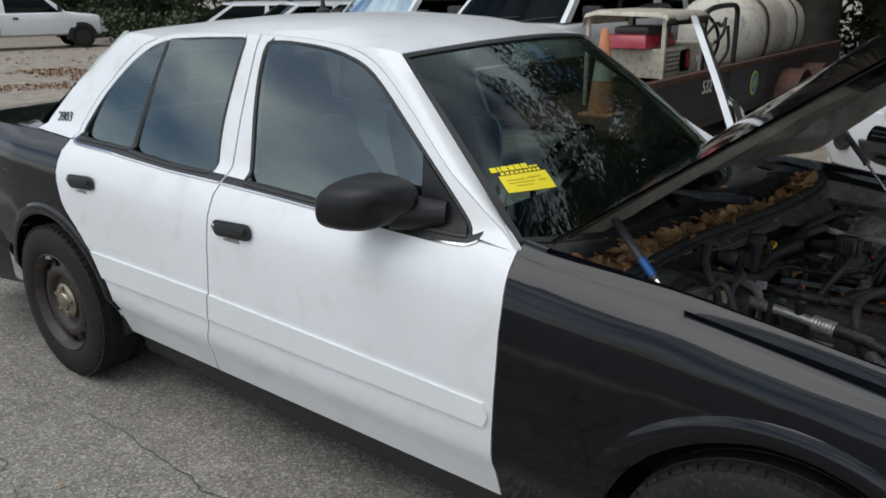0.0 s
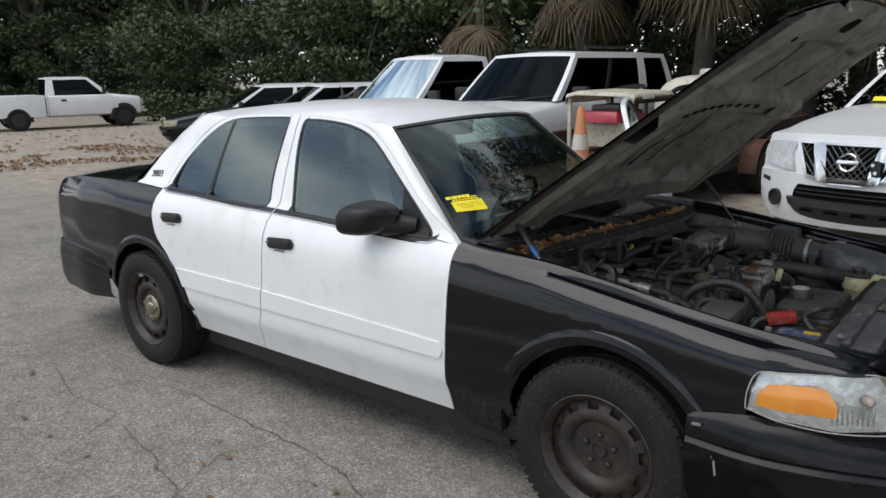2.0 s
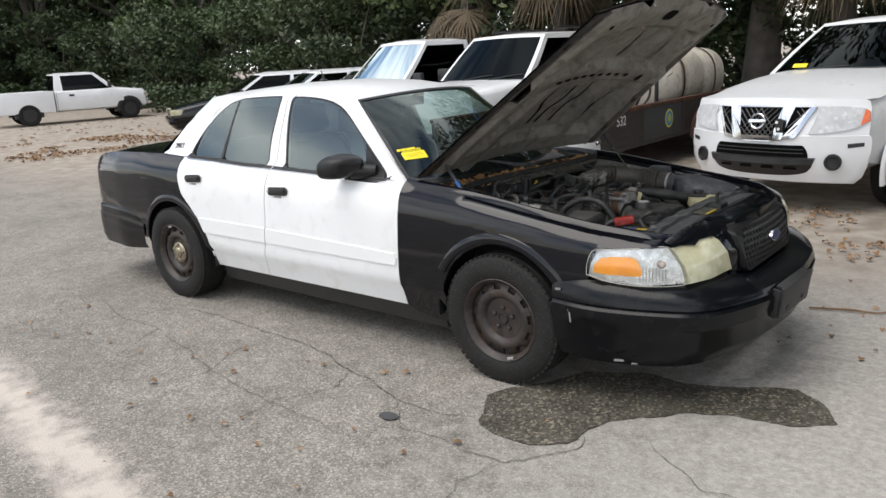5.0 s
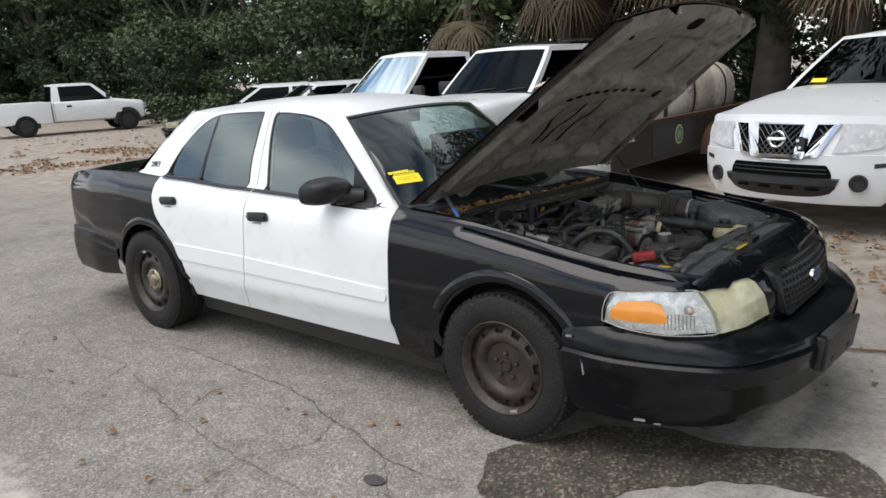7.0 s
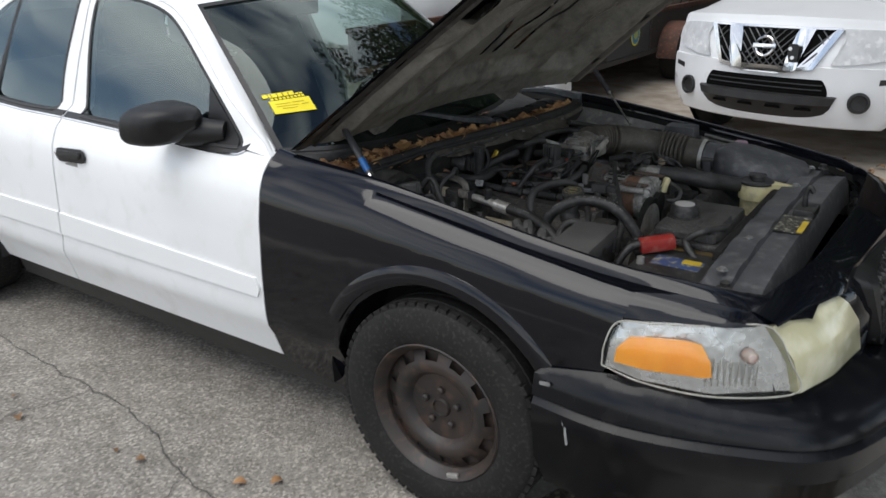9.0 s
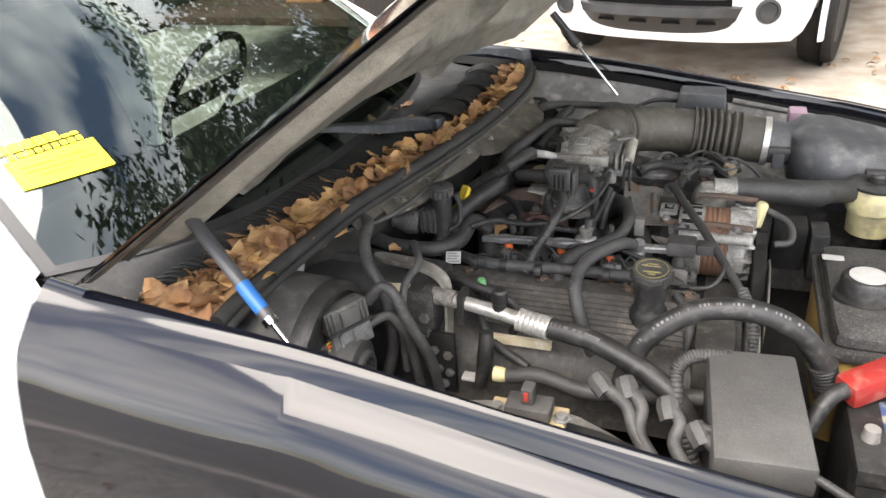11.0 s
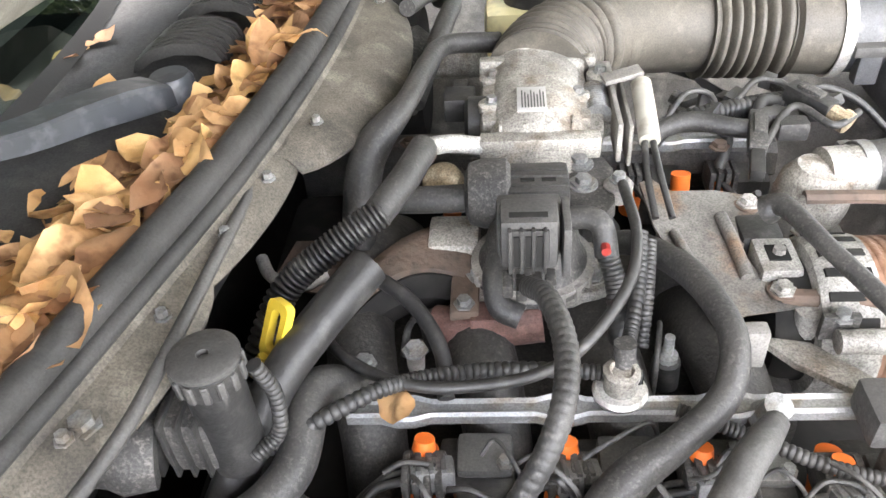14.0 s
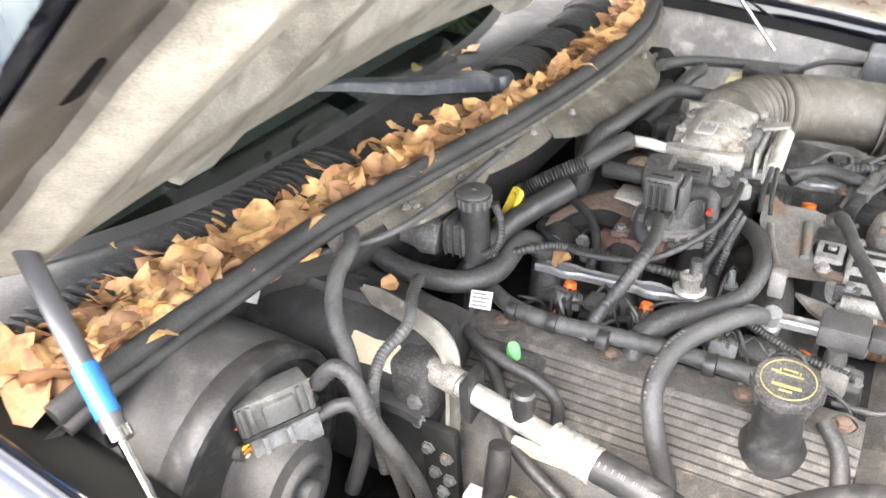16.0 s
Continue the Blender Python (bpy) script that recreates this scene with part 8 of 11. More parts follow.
FIREWALL = mat("dusty_firewall", (0.026, 0.025, 0.0235), (0.048, 0.046, 0.042), 9.0, 0.8, bump=0.1, bscale=60, fine=(0.07, 0.066, 0.06), fscale=20, grit=0.26)
part("firewall", bm, FIREWALL, car, "dusty black firewall")
for y0, y1, d in ((-0.27, -0.12, 0.026), (-0.10, 0.04, 0.014), (0.05, 0.40, 0.060)):
    bm = BM()
    pts = [p for p in smooth_line(SEAL, 170) if y0 - 0.02 <= p.y <= y1 + 0.02]
    ease = lambda p: math.sin(math.pi * min(1.0, max(0.0, (p.y - y0 + 0.02) / (y1 - y0 + 0.04)))) ** 0.45
    sheet(bm, [[p + Vector((0.012, 0, -0.012)), p + Vector((0.024, 0, -0.019)), p + Vector((0.026 + d * 0.5 * ease(p), 0, -0.024)), p + Vector((0.028 + d * ease(p), 0, -0.032 - d * 0.25 * ease(p)))] for p in pts], (0, 0, -0.003))
    part("flange_plate", bm, FLANGE, car, "dirty pale plate on the cowl flange")
    for q in (pts[5], pts[-6]):
        bolt(q + Vector((0.026 + d * 0.2, 0, -0.021)), 0.0042, parent=car)
bm = BM()
grid(bm, [[Vector((-0.455 + 0.02, y, z)) for y in np.linspace(-0.72, 0.72, 5)] for z in (0.40, 0.60, 0.80)])
box(bm, (-0.45, -0.72, 0.36), (0.75, 0.72, 0.38), 0.0)
part("bay_floor", bm, DARK, car)
for s in (-1, 1):
    bm = BM()
    rows = []
    for x in np.linspace(-0.46, 0.72, 26):
        bump_ = math.exp(-((x - 0.02) / 0.17) ** 2)
        zt = shoulder(x) - 0.10
        rows.append(([(x, s * 0.752, zt + 0.075), (x, s * 0.735, zt + 0.055)] if s > 0 else []) + [(x, s * 0.695, zt + 0.02), (x, s * (0.67 - 0.02 * bump_), zt - 0.02 - 0.02 * bump_), (x, s * (0.64 - 0.05 * bump_), zt - 0.045 + 0.005 * bump_), (x, s * (0.60 - 0.06 * bump_), zt - 0.075 + 0.025 * bump_), (x, s * (0.575 - 0.06 * bump_), zt - 0.16), (x, s * (0.56 - 0.03 * bump_), 0.38)])
    grid(bm, rows)
    part("inner_fender", bm, SHEET_METAL, car, "dusty grey inner fender")

# cowl tray, slats, seal, leaves, wipers
cowl = thing("cowl_panel", "black plastic cowl panel below the windshield", "cowl")
bm = BM()
rows = []
for u in np.linspace(-1, 1, 33):
    y = 0.72 * u
    i = min(range(40), key=lambda k: abs(sl[k].y - y))
    a, b = sl[i], shield(u, 0.0)
    rows.append([Vector((a.x, y, a.z - 0.012)), Vector((a.x - 0.02, y, a.z - 0.028)), Vector((a.x - 0.06, y, a.z - 0.035)), Vector((a.x - 0.10, y, a.z - 0.030)), Vector((a.x * 0.45 + b.x * 0.55, y, a.z - 0.012)), Vector((b.x + 0.03, y, b.z - 0.006)), Vector((b.x - 0.01, y, b.z - 0.004))])
sheet(bm, rows, (0, 0, -0.01))
TRAY = mat("weathered_tray", (0.025, 0.025, 0.0255), (0.037, 0.0365, 0.036), 9.0, 0.72, bump=0.08, bscale=120, fine=(0.050, 0.048, 0.045), fscale=26, spec=0.22, grit=0.26)
part("cowl_tray", bm, TRAY, cowl, "weathered black plastic tray")
fin = BM()
rows = []
for k in range(7):
    a = math.pi * k / 6
    rows.append([Vector((0.045 * math.cos(a), y, 0.026 * math.sin(a))) for y in (-0.0027, 0.0027)])
sheet(fin, rows, (0, 0, -0.012))
first = None
for g0, g1, n in ((-0.64, -0.40, 19), (-0.385, -0.20, 15), (0.195, 0.260, 8), (0.305, 0.375, 9), (0.44, 0.515, 9), (0.56, 0.63, 9)):
    for k in range(n):
        y = g0 + (g1 - g0) * k / (n - 1)
        i = min(range(40), key=lambda q: abs(sl[q].y - y))
        m = Matrix.Translation((sl[i].x - 0.135, y, sl[i].z - 0.012)) @ Matrix.Rotation(radians(12), 4, "Z")
        if first is None:
            first = part("slat", fin, FOAM, cowl)
            first.matrix_local = m
        else:
            o = new("slat", first.data)
            o.parent, o.matrix_local = cowl, m
hose("cowl_seal", [Vector(p) + Vector((0, 0, 0.002)) for p in SEAL], 0.013, FOAM, cowl, label="thick black rubber seal", n=50)
hose("seal_lip", [Vector(p) + Vector((0.014, 0, -0.008)) for p in SEAL], 0.007, FOAM, cowl, n=50)

LEAF_DRY = mat("dry_leaves", (0.45, 0.225, 0.092), (0.59, 0.36, 0.18), 28.0, 0.75, fine=(0.26, 0.125, 0.05), fscale=55, bump=0.15, bscale=150)
dry = LEAF_DRY.node_tree
gi = dry.nodes.new("ShaderNodeNewGeometry")
hv = dry.nodes.new("ShaderNodeHueSaturation")
mr1, mr2 = dry.nodes.new("ShaderNodeMapRange"), dry.nodes.new("ShaderNodeMapRange")
mr1.inputs["To Min"].default_value, mr1.inputs["To Max"].default_value = 0.42, 1.15
mr2.inputs["To Min"].default_value, mr2.inputs["To Max"].default_value = 0.488, 0.515
pb = dry.nodes["Principled BSDF"]
src_ = pb.inputs["Base Color"].links[0].from_socket
dry.links.new(gi.outputs["Random Per Island"], mr1.inputs["Value"])
dry.links.new(gi.outputs["Random Per Island"], mr2.inputs["Value"])
dry.links.new(mr1.outputs["Result"], hv.inputs["Value"])
dry.links.new(mr2.outputs["Result"], hv.inputs["Hue"])
dry.links.new(src_, hv.inputs["Color"])
dry.links.new(hv.outputs["Color"], pb.inputs["Base Color"])
lrng = random.Random(11)


def dry_leaf(bm, p, size, tilt=0.24):
    """A curled pointed leaf."""
    m = Matrix.Translation(p) @ Euler((lrng.gauss(0, tilt), lrng.gauss(0, tilt), lrng.uniform(0, 6.28))).to_matrix().to_4x4()
    L, W = size * lrng.uniform(0.85, 1.35), size * lrng.uniform(0.45, 0.70)
    curl, fold, twist = lrng.uniform(-0.8, 0.9), lrng.uniform(-0.35, 0.45), lrng.uniform(-0.35, 0.35)
    rows = []
    for i in range(9):
        s = i / 8
        w = W * max(0.0, math.sin(math.pi * s ** 0.9)) ** 0.58 + 0.0006
        z = curl * L * (s - 0.5) ** 2
        rows.append([m @ Vector((L * (s - 0.5), w * k * 0.5, z + fold * k * k * w * 0.6 + twist * k * w * (s - 0.5) + 0.12 * w * math.sin(s * 11 + k * 2))) for k in (-1, -0.45, 0.0, 0.45, 1)])
    grid(bm, rows)


bm = BM()
for k in range(640):
    y = lrng.uniform(-0.66, 0.70)
    if 0.06 < y < 0.20 and lrng.random() < 0.5 or y > 0.42 and lrng.random() < 0.5:
        continue
    i = min(range(40), key=lambda q: abs(sl[q].y - y))
    w = 0.17 if y < -0.40 else 0.105 if y < 0.02 else 0.062
    d = lrng.random() ** 1.3 * w
    heap = (0.044 if y < -0.40 else 0.034) * (1 - d / w)
    dry_leaf(bm, Vector((sl[i].x - 0.018 - d, y, sl[i].z - 0.024 + lrng.uniform(0, heap))), lrng.uniform(0.050, 0.086))
for k in range(110):
    y = lrng.uniform(-0.69, -0.46)
    i = min(range(40), key=lambda q: abs(sl[q].y - y))
    d = lrng.uniform(0.0, 0.15)
    dry_leaf(bm, Vector((sl[i].x - 0.016 - d, y, sl[i].z - 0.010 + lrng.uniform(0, 0.026) * (1 - d / 0.17))), lrng.uniform(0.050, 0.080), 0.28)
for k in range(14):
    dry_leaf(bm, Vector((lrng.uniform(-0.56, -0.46), lrng.uniform(-0.6, 0.3), 0.955)), lrng.uniform(0.03, 0.045), 0.3)
tagged(part("dry_leaf_litter", bm, LEAF_DRY, angle=120), "heap of dry brown leaves in the cowl", "leaves", kind="stuff")
bm = BM()
dry_leaf(bm, Vector((-0.172, -0.152, 0.846)), 0.046, 0.45)
tagged(part("dry_leaf", bm, LEAF_DRY, angle=120), "dry leaf caught on the fuel rail", "leaf")

WIPER = mat("worn_wiper", (0.028, 0.032, 0.038), (0.048, 0.053, 0.06), 20, 0.45, fine=(0.075, 0.08, 0.088), fscale=60)
WIPE_A = [(-0.405, 0.140, 0.940), (-0.447, 0.070, 0.957), (-0.481, 0.004, 0.972), (-0.536, -0.063, 0.993), (-0.57, -0.12, 1.008), (-0.595, -0.18, 1.020)]
WIPE_B = [(-0.349, 0.741, 0.950), (-0.399, 0.703, 0.968), (-0.451, 0.659, 0.985), (-0.516, 0.545, 1.000), (-0.560, 0.406, 1.015)]
for way in (WIPE_A, WIPE_B):
    wp = thing("wiper_arm", "worn grey wiper arm lying on the cowl", "wiper")
    bm = BM()
    ln = smooth_line([Vector(p) for p in way], 26)
    rows = []
    for i, p in enumerate(ln):
        d = (ln[min(i + 1, 25)] - ln[max(i - 1, 0)]).normalized()
        sd = d.cross(Vector((0, 0, 1))).normalized()
        w, h = lerp_table(i, [0, 1, 3, 9, 25], [0.015, 0.020, 0.021, 0.018, 0.006]), lerp_table(i, [0, 1, 3, 9, 25], [0.016, 0.024, 0.026, 0.020, 0.006])
        rows.append([p - sd * w, p - sd * w * 0.97 + Vector((0, 0, h * 0.85)), p - sd * w * 0.8 + Vector((0, 0, h)), p + sd * w * 0.8 + Vector((0, 0, h)), p + sd * w * 0.97 + Vector((0, 0, h * 0.85)), p + sd * w])
    vs = grid(bm, rows, True)
    bm.faces.new(vs[0])
    bm.faces.new(vs[-1])
    part("arm", bm, WIPER, wp, angle=40)
    can("pivot_cap", Vector(way[0]) - Vector((-0.002, -0.004, 0.02)), (0, 0, 1), [(0.0215, 0), (0.0215, 0.038), (0.018, 0.044), (0, 0.045)], WIPER, wp)

# blower housing and heater case at the passenger side
blower = thing("blower_housing", "black plastic blower housing with motor and connector", "heater blower")
AX = (0.985, 0.03, -0.06)
CONN = mat("grey_plug", (0.085, 0.084, 0.080), (0.058, 0.057, 0.054), 30, 0.5, fine=(0.12, 0.118, 0.11), fscale=60, grit=0.26)
CONN_PALE = mat("pale_grey_plug", (0.17, 0.17, 0.168), (0.12, 0.12, 0.118), 30, 0.5, fine=(0.10, 0.098, 0.092), fscale=60, grit=0.26)
can("housing", (-0.53, -0.575, 0.806), AX, [(0.110, -0.02), (0.126, 0.0), (0.130, 0.03), (0.131, 0.165), (0.127, 0.176), (0.118, 0.180), (0.0, 0.180)], BLOWER, blower, n=56)
can("end_ring", (-0.352, -0.5695, 0.791), AX, [(0.112, -0.008), (0.130, -0.006), (0.132, 0.004), (0.132, 0.020), (0.128, 0.026), (0.118, 0.026), (0.114, 0.020), (0.0, 0.018)], HOSE_NEW, blower, "black flange ring", n=56)
can("motor", (-0.334, -0.568, 0.776), AX, [(0.068, 0), (0.068, 0.004), (0.060, 0.008), (0.060, 0.040), (0.056, 0.048), (0.041, 0.052), (0.039, 0.058), (0.036, 0.060), (0.030, 0.060), (0.028, 0.054), (0.016, 0.054), (0.014, 0.066), (0.008, 0.070), (0, 0.071)], LOOM, blower, "dirty blower motor", n=36)
for k in range(5):
    a = radians(72 * k + 20)
    bolt((-0.333, -0.5695 + 0.095 * math.cos(a), 0.777 + 0.095 * math.sin(a)), 0.0045, AX, blower)
# the two-row plug on the housing's rim
mc = Matrix(((0.467, -0.14, 0.873, -0.309), (0.884, 0.02, -0.467, -0.556), (0.0, 0.99, 0.14, 0.858), (0, 0, 0, 1)))
block("connector", (-0.040, -0.002, -0.018), (0.040, 0.036, 0.014), CONN, blower, 0.004, mc, "grey wiring connector")
block("connector_skirt", (-0.034, -0.040, -0.014), (0.040, -0.004, 0.012), CONN_PALE, blower, 0.004, mc, "pale grey connector half")
block("connector_lock", (-0.014, 0.004, 0.012), (0.020, 0.030, 0.021), CONN, blower, 0.003, mc)
for x in (-0.034, -0.026, 0.026, 0.034):
    block("connector_rib", (x - 0.0022, 0.002, 0.012), (x + 0.0022, 0.034, 0.0175), CONN, blower, 0.001, mc)
for x in (-0.020, 0.006):
    block("connector_rib", (x - 0.003, -0.036, 0.010), (x + 0.003, -0.008, 0.0155), CONN_PALE, blower, 0.001, mc)
block("connector_rail", (-0.040, -0.0045, 0.006), (0.042, 0.0005, 0.017), HOSE_NEW, blower, 0.001, mc)
for k, c in enumerate((ORANGE, YEL, ORANGE, YEL, ORANGE)):
    y = 0.006 + 0.006 * k
    hose("wire", [mc @ Vector((-0.038, y, 0.0)), mc @ Vector((-0.055, 0.010 + y * 0.5, 0.004)), mc @ Vector((-0.075, 0.012 + y * 0.2, 0.006))], 0.0022, c, blower, sides=6)
for k, c in enumerate((YEL, ORANGE, CREAM)):
    hose("wire", [mc @ Vector((-0.032, -0.016 - 0.007 * k, 0.0)), mc @ Vector((-0.046, -0.018 - 0.005 * k, 0.004))], 0.0022, c, blower, sides=6)
    hose("wire", [mc @ Vector((0.038, 0.012 + 0.007 * k, 0.0)), mc @ Vector((0.052, 0.018 + 0.004 * k, 0.004))], 0.0022, (ORANGE, CREAM, YEL)[k], blower, sides=6)
hose("loom", [mc @ Vector((-0.068, 0.013, 0.006)), (-0.364, -0.615, 0.866), (-0.369, -0.634, 0.856), (-0.364, -0.654, 0.835), (-0.369, -0.660, 0.80), (-0.375, -0.66, 0.76)], 0.0085, LOOM, blower)
hose("loom", [mc @ Vector((-0.042, -0.022, 0.004)), (-0.340, -0.604, 0.833), (-0.349, -0.629, 0.815), (-0.357, -0.640, 0.785), (-0.36, -0.64, 0.74)], 0.0085, LOOM, blower)
hose("loom", [mc @ Vector((0.048, 0.020, 0.004)), (-0.262, -0.510, 0.905), (-0.242, -0.507, 0.892), (-0.222, -0.511, 0.85), (-0.198, -0.495, 0.78), (-0.193, -0.479, 0.72), (-0.19, -0.47, 0.66)], 0.0088, LOOM, blower, (0.006, 0.0004))
hose("loom", [mc @ Vector((0.040, -0.020, 0.002)), (-0.270, -0.505, 0.845), (-0.255, -0.497, 0.842), (-0.236, -0.487, 0.80), (-0.230, -0.471, 0.72), (-0.23, -0.46, 0.66)], 0.0078, LOOM, blower)

hvac = thing("heater_case", "dusty black heater case with a peeling label", "heater case")
bm = BM()
rows = []
for x in np.linspace(-0.54, -0.222, 14):
    e = 0.0 if -0.53 < x < -0.235 else 0.006
    rows.append([(x, y, z - e) for y, z in ((-0.29, 0.70), (-0.292, 0.835), (-0.300, 0.846), (-0.332, 0.850), (-0.336, 0.862), (-0.350, 0.863), (-0.354, 0.851), (-0.384, 0.850), (-0.392, 0.846), (-0.413, 0.822), (-0.417, 0.812), (-0.417, 0.790), (-0.432, 0.786), (-0.434, 0.776), (-0.420, 0.770), (-0.420, 0.64))])
vs = grid(bm, rows)
bm.faces.new(vs[-1])
part("case", bm, BLOWER, hvac, angle=30)
block("case_step", (-0.262, -0.425, 0.776), (-0.212, -0.365, 0.848), DUSTY, hvac, 0.008)
can("case_port", (-0.222, -0.402, 0.832), (0.95, -0.12, 0.05), [(0.020, -0.01), (0.020, 0.006), (0.016, 0.010), (0.015, 0.020), (0, 0.020)], DUSTY, hvac, n=20)
block("case_rib", (-0.50, -0.452, 0.80), (-0.33, -0.440, 0.825), DARK, hvac, 0.003)
block("case_rib", (-0.50, -0.44, 0.77), (-0.34, -0.414, 0.79), DARK, hvac, 0.003)
bm = BM()
prism(bm, ragged([(-0.336, -0.018), (-0.290, -0.016), (-0.262, -0.018), (-0.258, 0.000), (-0.268, 0.017), (-0.300, 0.013), (-0.332, 0.016)], 0.006, 70, 4), 0.0015, pose(0, -0.4035, 0.8345, 49))
part("label", bm, TANPAPER, hvac, "peeling tan paper label")
for p in ((-0.229, -0.426, 0.800), (-0.226, -0.426, 0.772)):
    bolt(p, 0.007, (0, -1, 0.1), hvac)
block("relay_bracket", (-0.222, -0.432, 0.66), (-0.176, -0.420, 0.775), DARK, hvac, 0.003)
for x, z in ((-0.212, 0.742), (-0.188, 0.735), (-0.205, 0.705), (-0.186, 0.70), (-0.196, 0.675)):
    bolt((x, -0.433, z), 0.006, (0, -1, 0), hvac)
block("white_patch", (-0.016, -0.012, 0), (0.016, 0.012, 0.002), PAPER, hvac, 0.001, pose(-0.470, -0.420, 0.872, 35, 20, 30), "small white label")
hose("hose", [(-0.38, -0.315, 0.925), (-0.352, -0.352, 0.932), (-0.338, -0.402, 0.922), (-0.317, -0.437, 0.90), (-0.288, -0.458, 0.87), (-0.270, -0.474, 0.825), (-0.272, -0.470, 0.76), (-0.292, -0.485, 0.68)], 0.0098, LOOM, hvac, (0.012, 0.0004), "dusty taped grey hose")
hose("hose", [(-0.296, -0.300, 0.862), (-0.284, -0.319, 0.884), (-0.258, -0.37, 0.902), (-0.236, -0.416, 0.90), (-0.244, -0.456, 0.885), (-0.241, -0.481, 0.86), (-0.247, -0.478, 0.80), (-0.25, -0.47, 0.72)], 0.0062, LOOM, hvac, (0.006, 0.0007))
bm = BM()
strip = smooth_line([Vector(p) for p in ((-0.352, -0.341, 0.865), (-0.300, -0.358, 0.870), (-0.245, -0.376, 0.874), (-0.212, -0.388, 0.868), (-0.196, -0.396, 0.848), (-0.192, -0.404, 0.80), (-0.194, -0.410, 0.74), (-0.195, -0.412, 0.69))], 40)
rows = []
for i, p in enumerate(strip):
    t = (strip[min(i + 1, 39)] - strip[max(i - 1, 0)]).normalized()
    w = Vector((0.25, 0.8, 0.35))
    w = (w - t * w.dot(t)).normalized()
    up = t.cross(w)
    if up.dot(Vector((0.2, -0.6, 0.8))) < 0:
        up = -up
    h = 0.0115 if i > 2 else 0.004 + 0.0025 * i
    rows.append([p - w * h, p - w * h * 0.75 + up * 0.003, p - w * h * 0.2 + up * 0.001, p + w * h * 0.2 + up * 0.001, p + w * h * 0.75 + up * 0.003, p + w * h])
sheet(bm, rows, (0, 0.001, -0.004))
part("metal_arm", bm, mat("stained_arm", (0.20, 0.188, 0.158), (0.11, 0.10, 0.083), 20.0, 0.6, fine=(0.26, 0.24, 0.20), fscale=45, bump=0.1), hvac, "dirty pale metal arm")
bm = BM()
dry_leaf(bm, Vector((-0.312, -0.338, 0.882)), 0.034, 0.2)
tagged(part("dry_leaf", bm, LEAF_DRY, angle=120), "dry leaf caught beside the heater case", "leaf")

# block, heads and valve covers
block("block", (-0.36, -0.30, 0.42), (0.24, 0.30, 0.72), DARK, engine, 0.03)
for s in (-1, 1):
    bm = BM()
    rows = []
    prof = [(-0.232, 0.775), (-0.236, 0.800), (-0.246, 0.808), (-0.284, 0.806)]
    for k in range(8):
        y, z = -0.284 - 0.0085 * k, 0.804 - 0.0056 * k
        prof += [(y, z), (y - 0.0062, z - 0.0038), (y - 0.0066, z - 0.0072), (y - 0.0082, z - 0.0080)]
    prof += [(-0.356, 0.757), (-0.378, 0.748), (-0.396, 0.735)]
    prof += [(-0.405, 0.722), (-0.415, 0.70), (-0.415, 0.62)]
    for i in range(20):
        x = -0.245 + 0.455 * i / 19
        e = min(1.0, min(i, 19 - i) / 1.5 + 0.5)
        rows.append([(x, (-1 if s < 0 else 1) * abs(y), 0.60 + (z - 0.60) * (0.96 + 0.04 * e)) for y, z in prof])
    vs = grid(bm, rows)
    for r in (vs[0], vs[-1]):
        bm.faces.new(r)
    part("valve_cover", bm, COVER, engine, "dusty ribbed valve cover", angle=25)
    for x in (-0.20, -0.06, 0.092, 0.19):
        bolt((x, s * 0.262, 0.806), 0.008, parent=engine, material=RUST)
        can("bolt_pocket", (x, s * 0.262, 0.800), (0, 0, 1), [(0.017, 0), (0.017, 0.009), (0.013, 0.009), (0.013, 0.003), (0, 0.003)], COVER, engine)
block("timing_cover", (0.205, -0.40, 0.55), (0.275, -0.255, 0.792), COVER, engine, 0.025)
block("timing_cover", (0.205, -0.25, 0.45), (0.29, 0.30, 0.72), COVER, engine, 0.02)
can("oil_filler", (0.131, -0.300, 0.765), (0, -0.08, 1), [(0.034, 0), (0.033, 0.028), (0.027, 0.036), (0.025, 0.040), (0.0235, 0.090)], HOSE_NEW, engine, n=32)
bm = BM()
mcap = Matrix.Translation((0.131, -0.288, 0.848)) @ Matrix.Rotation(radians(8), 4, "X") @ Matrix.Diagonal((0.78, 0.78, 0.85, 1))
lathe(bm, [(0.030, 0), (0.041, 0.003), (0.043, 0.010), (0.043, 0.020), (0.040, 0.025), (0.0, 0.025)], mcap, 40)
cap = part("oil_cap", bm, DUSTY, engine, "black oil filler cap with yellow marks")
for k in range(8):
    a = radians(45 * k)
    bm = BM()
    lathe(bm, [(0.010, 0.002), (0.010, 0.022), (0, 0.022)], mcap @ pose(0.036 * math.cos(a), 0.036 * math.sin(a), 0), 10)
    part("cap_grip", bm, DUSTY, cap)
bm = BM()
lathe(bm, [(0.0325, 0.0255), (0.0325, 0.0265), (0.0340, 0.0265), (0.0340, 0.0255)], mcap, 40)
bmesh.ops.delete(bm, geom=[f for f in bm.faces if len(f.verts) > 4], context="FACES")
for x, y, w, h in ((0.0, 0.008, 0.034, 0.002), (0.0, 0.016, 0.018, 0.002), (-0.012, 0.012, 0.002, 0.008), (0.012, 0.012, 0.002, 0.008), (-0.018, 0.010, 0.010, 0.002), (0.0, -0.012, 0.036, 0.004), (0.0, -0.02, 0.016, 0.002)):
    prism(bm, rounded(w, h, min(w, h) * 0.3, 2, x, y), 0.0265 - 0.0245, mcap @ pose(0, 0, 0.0245))
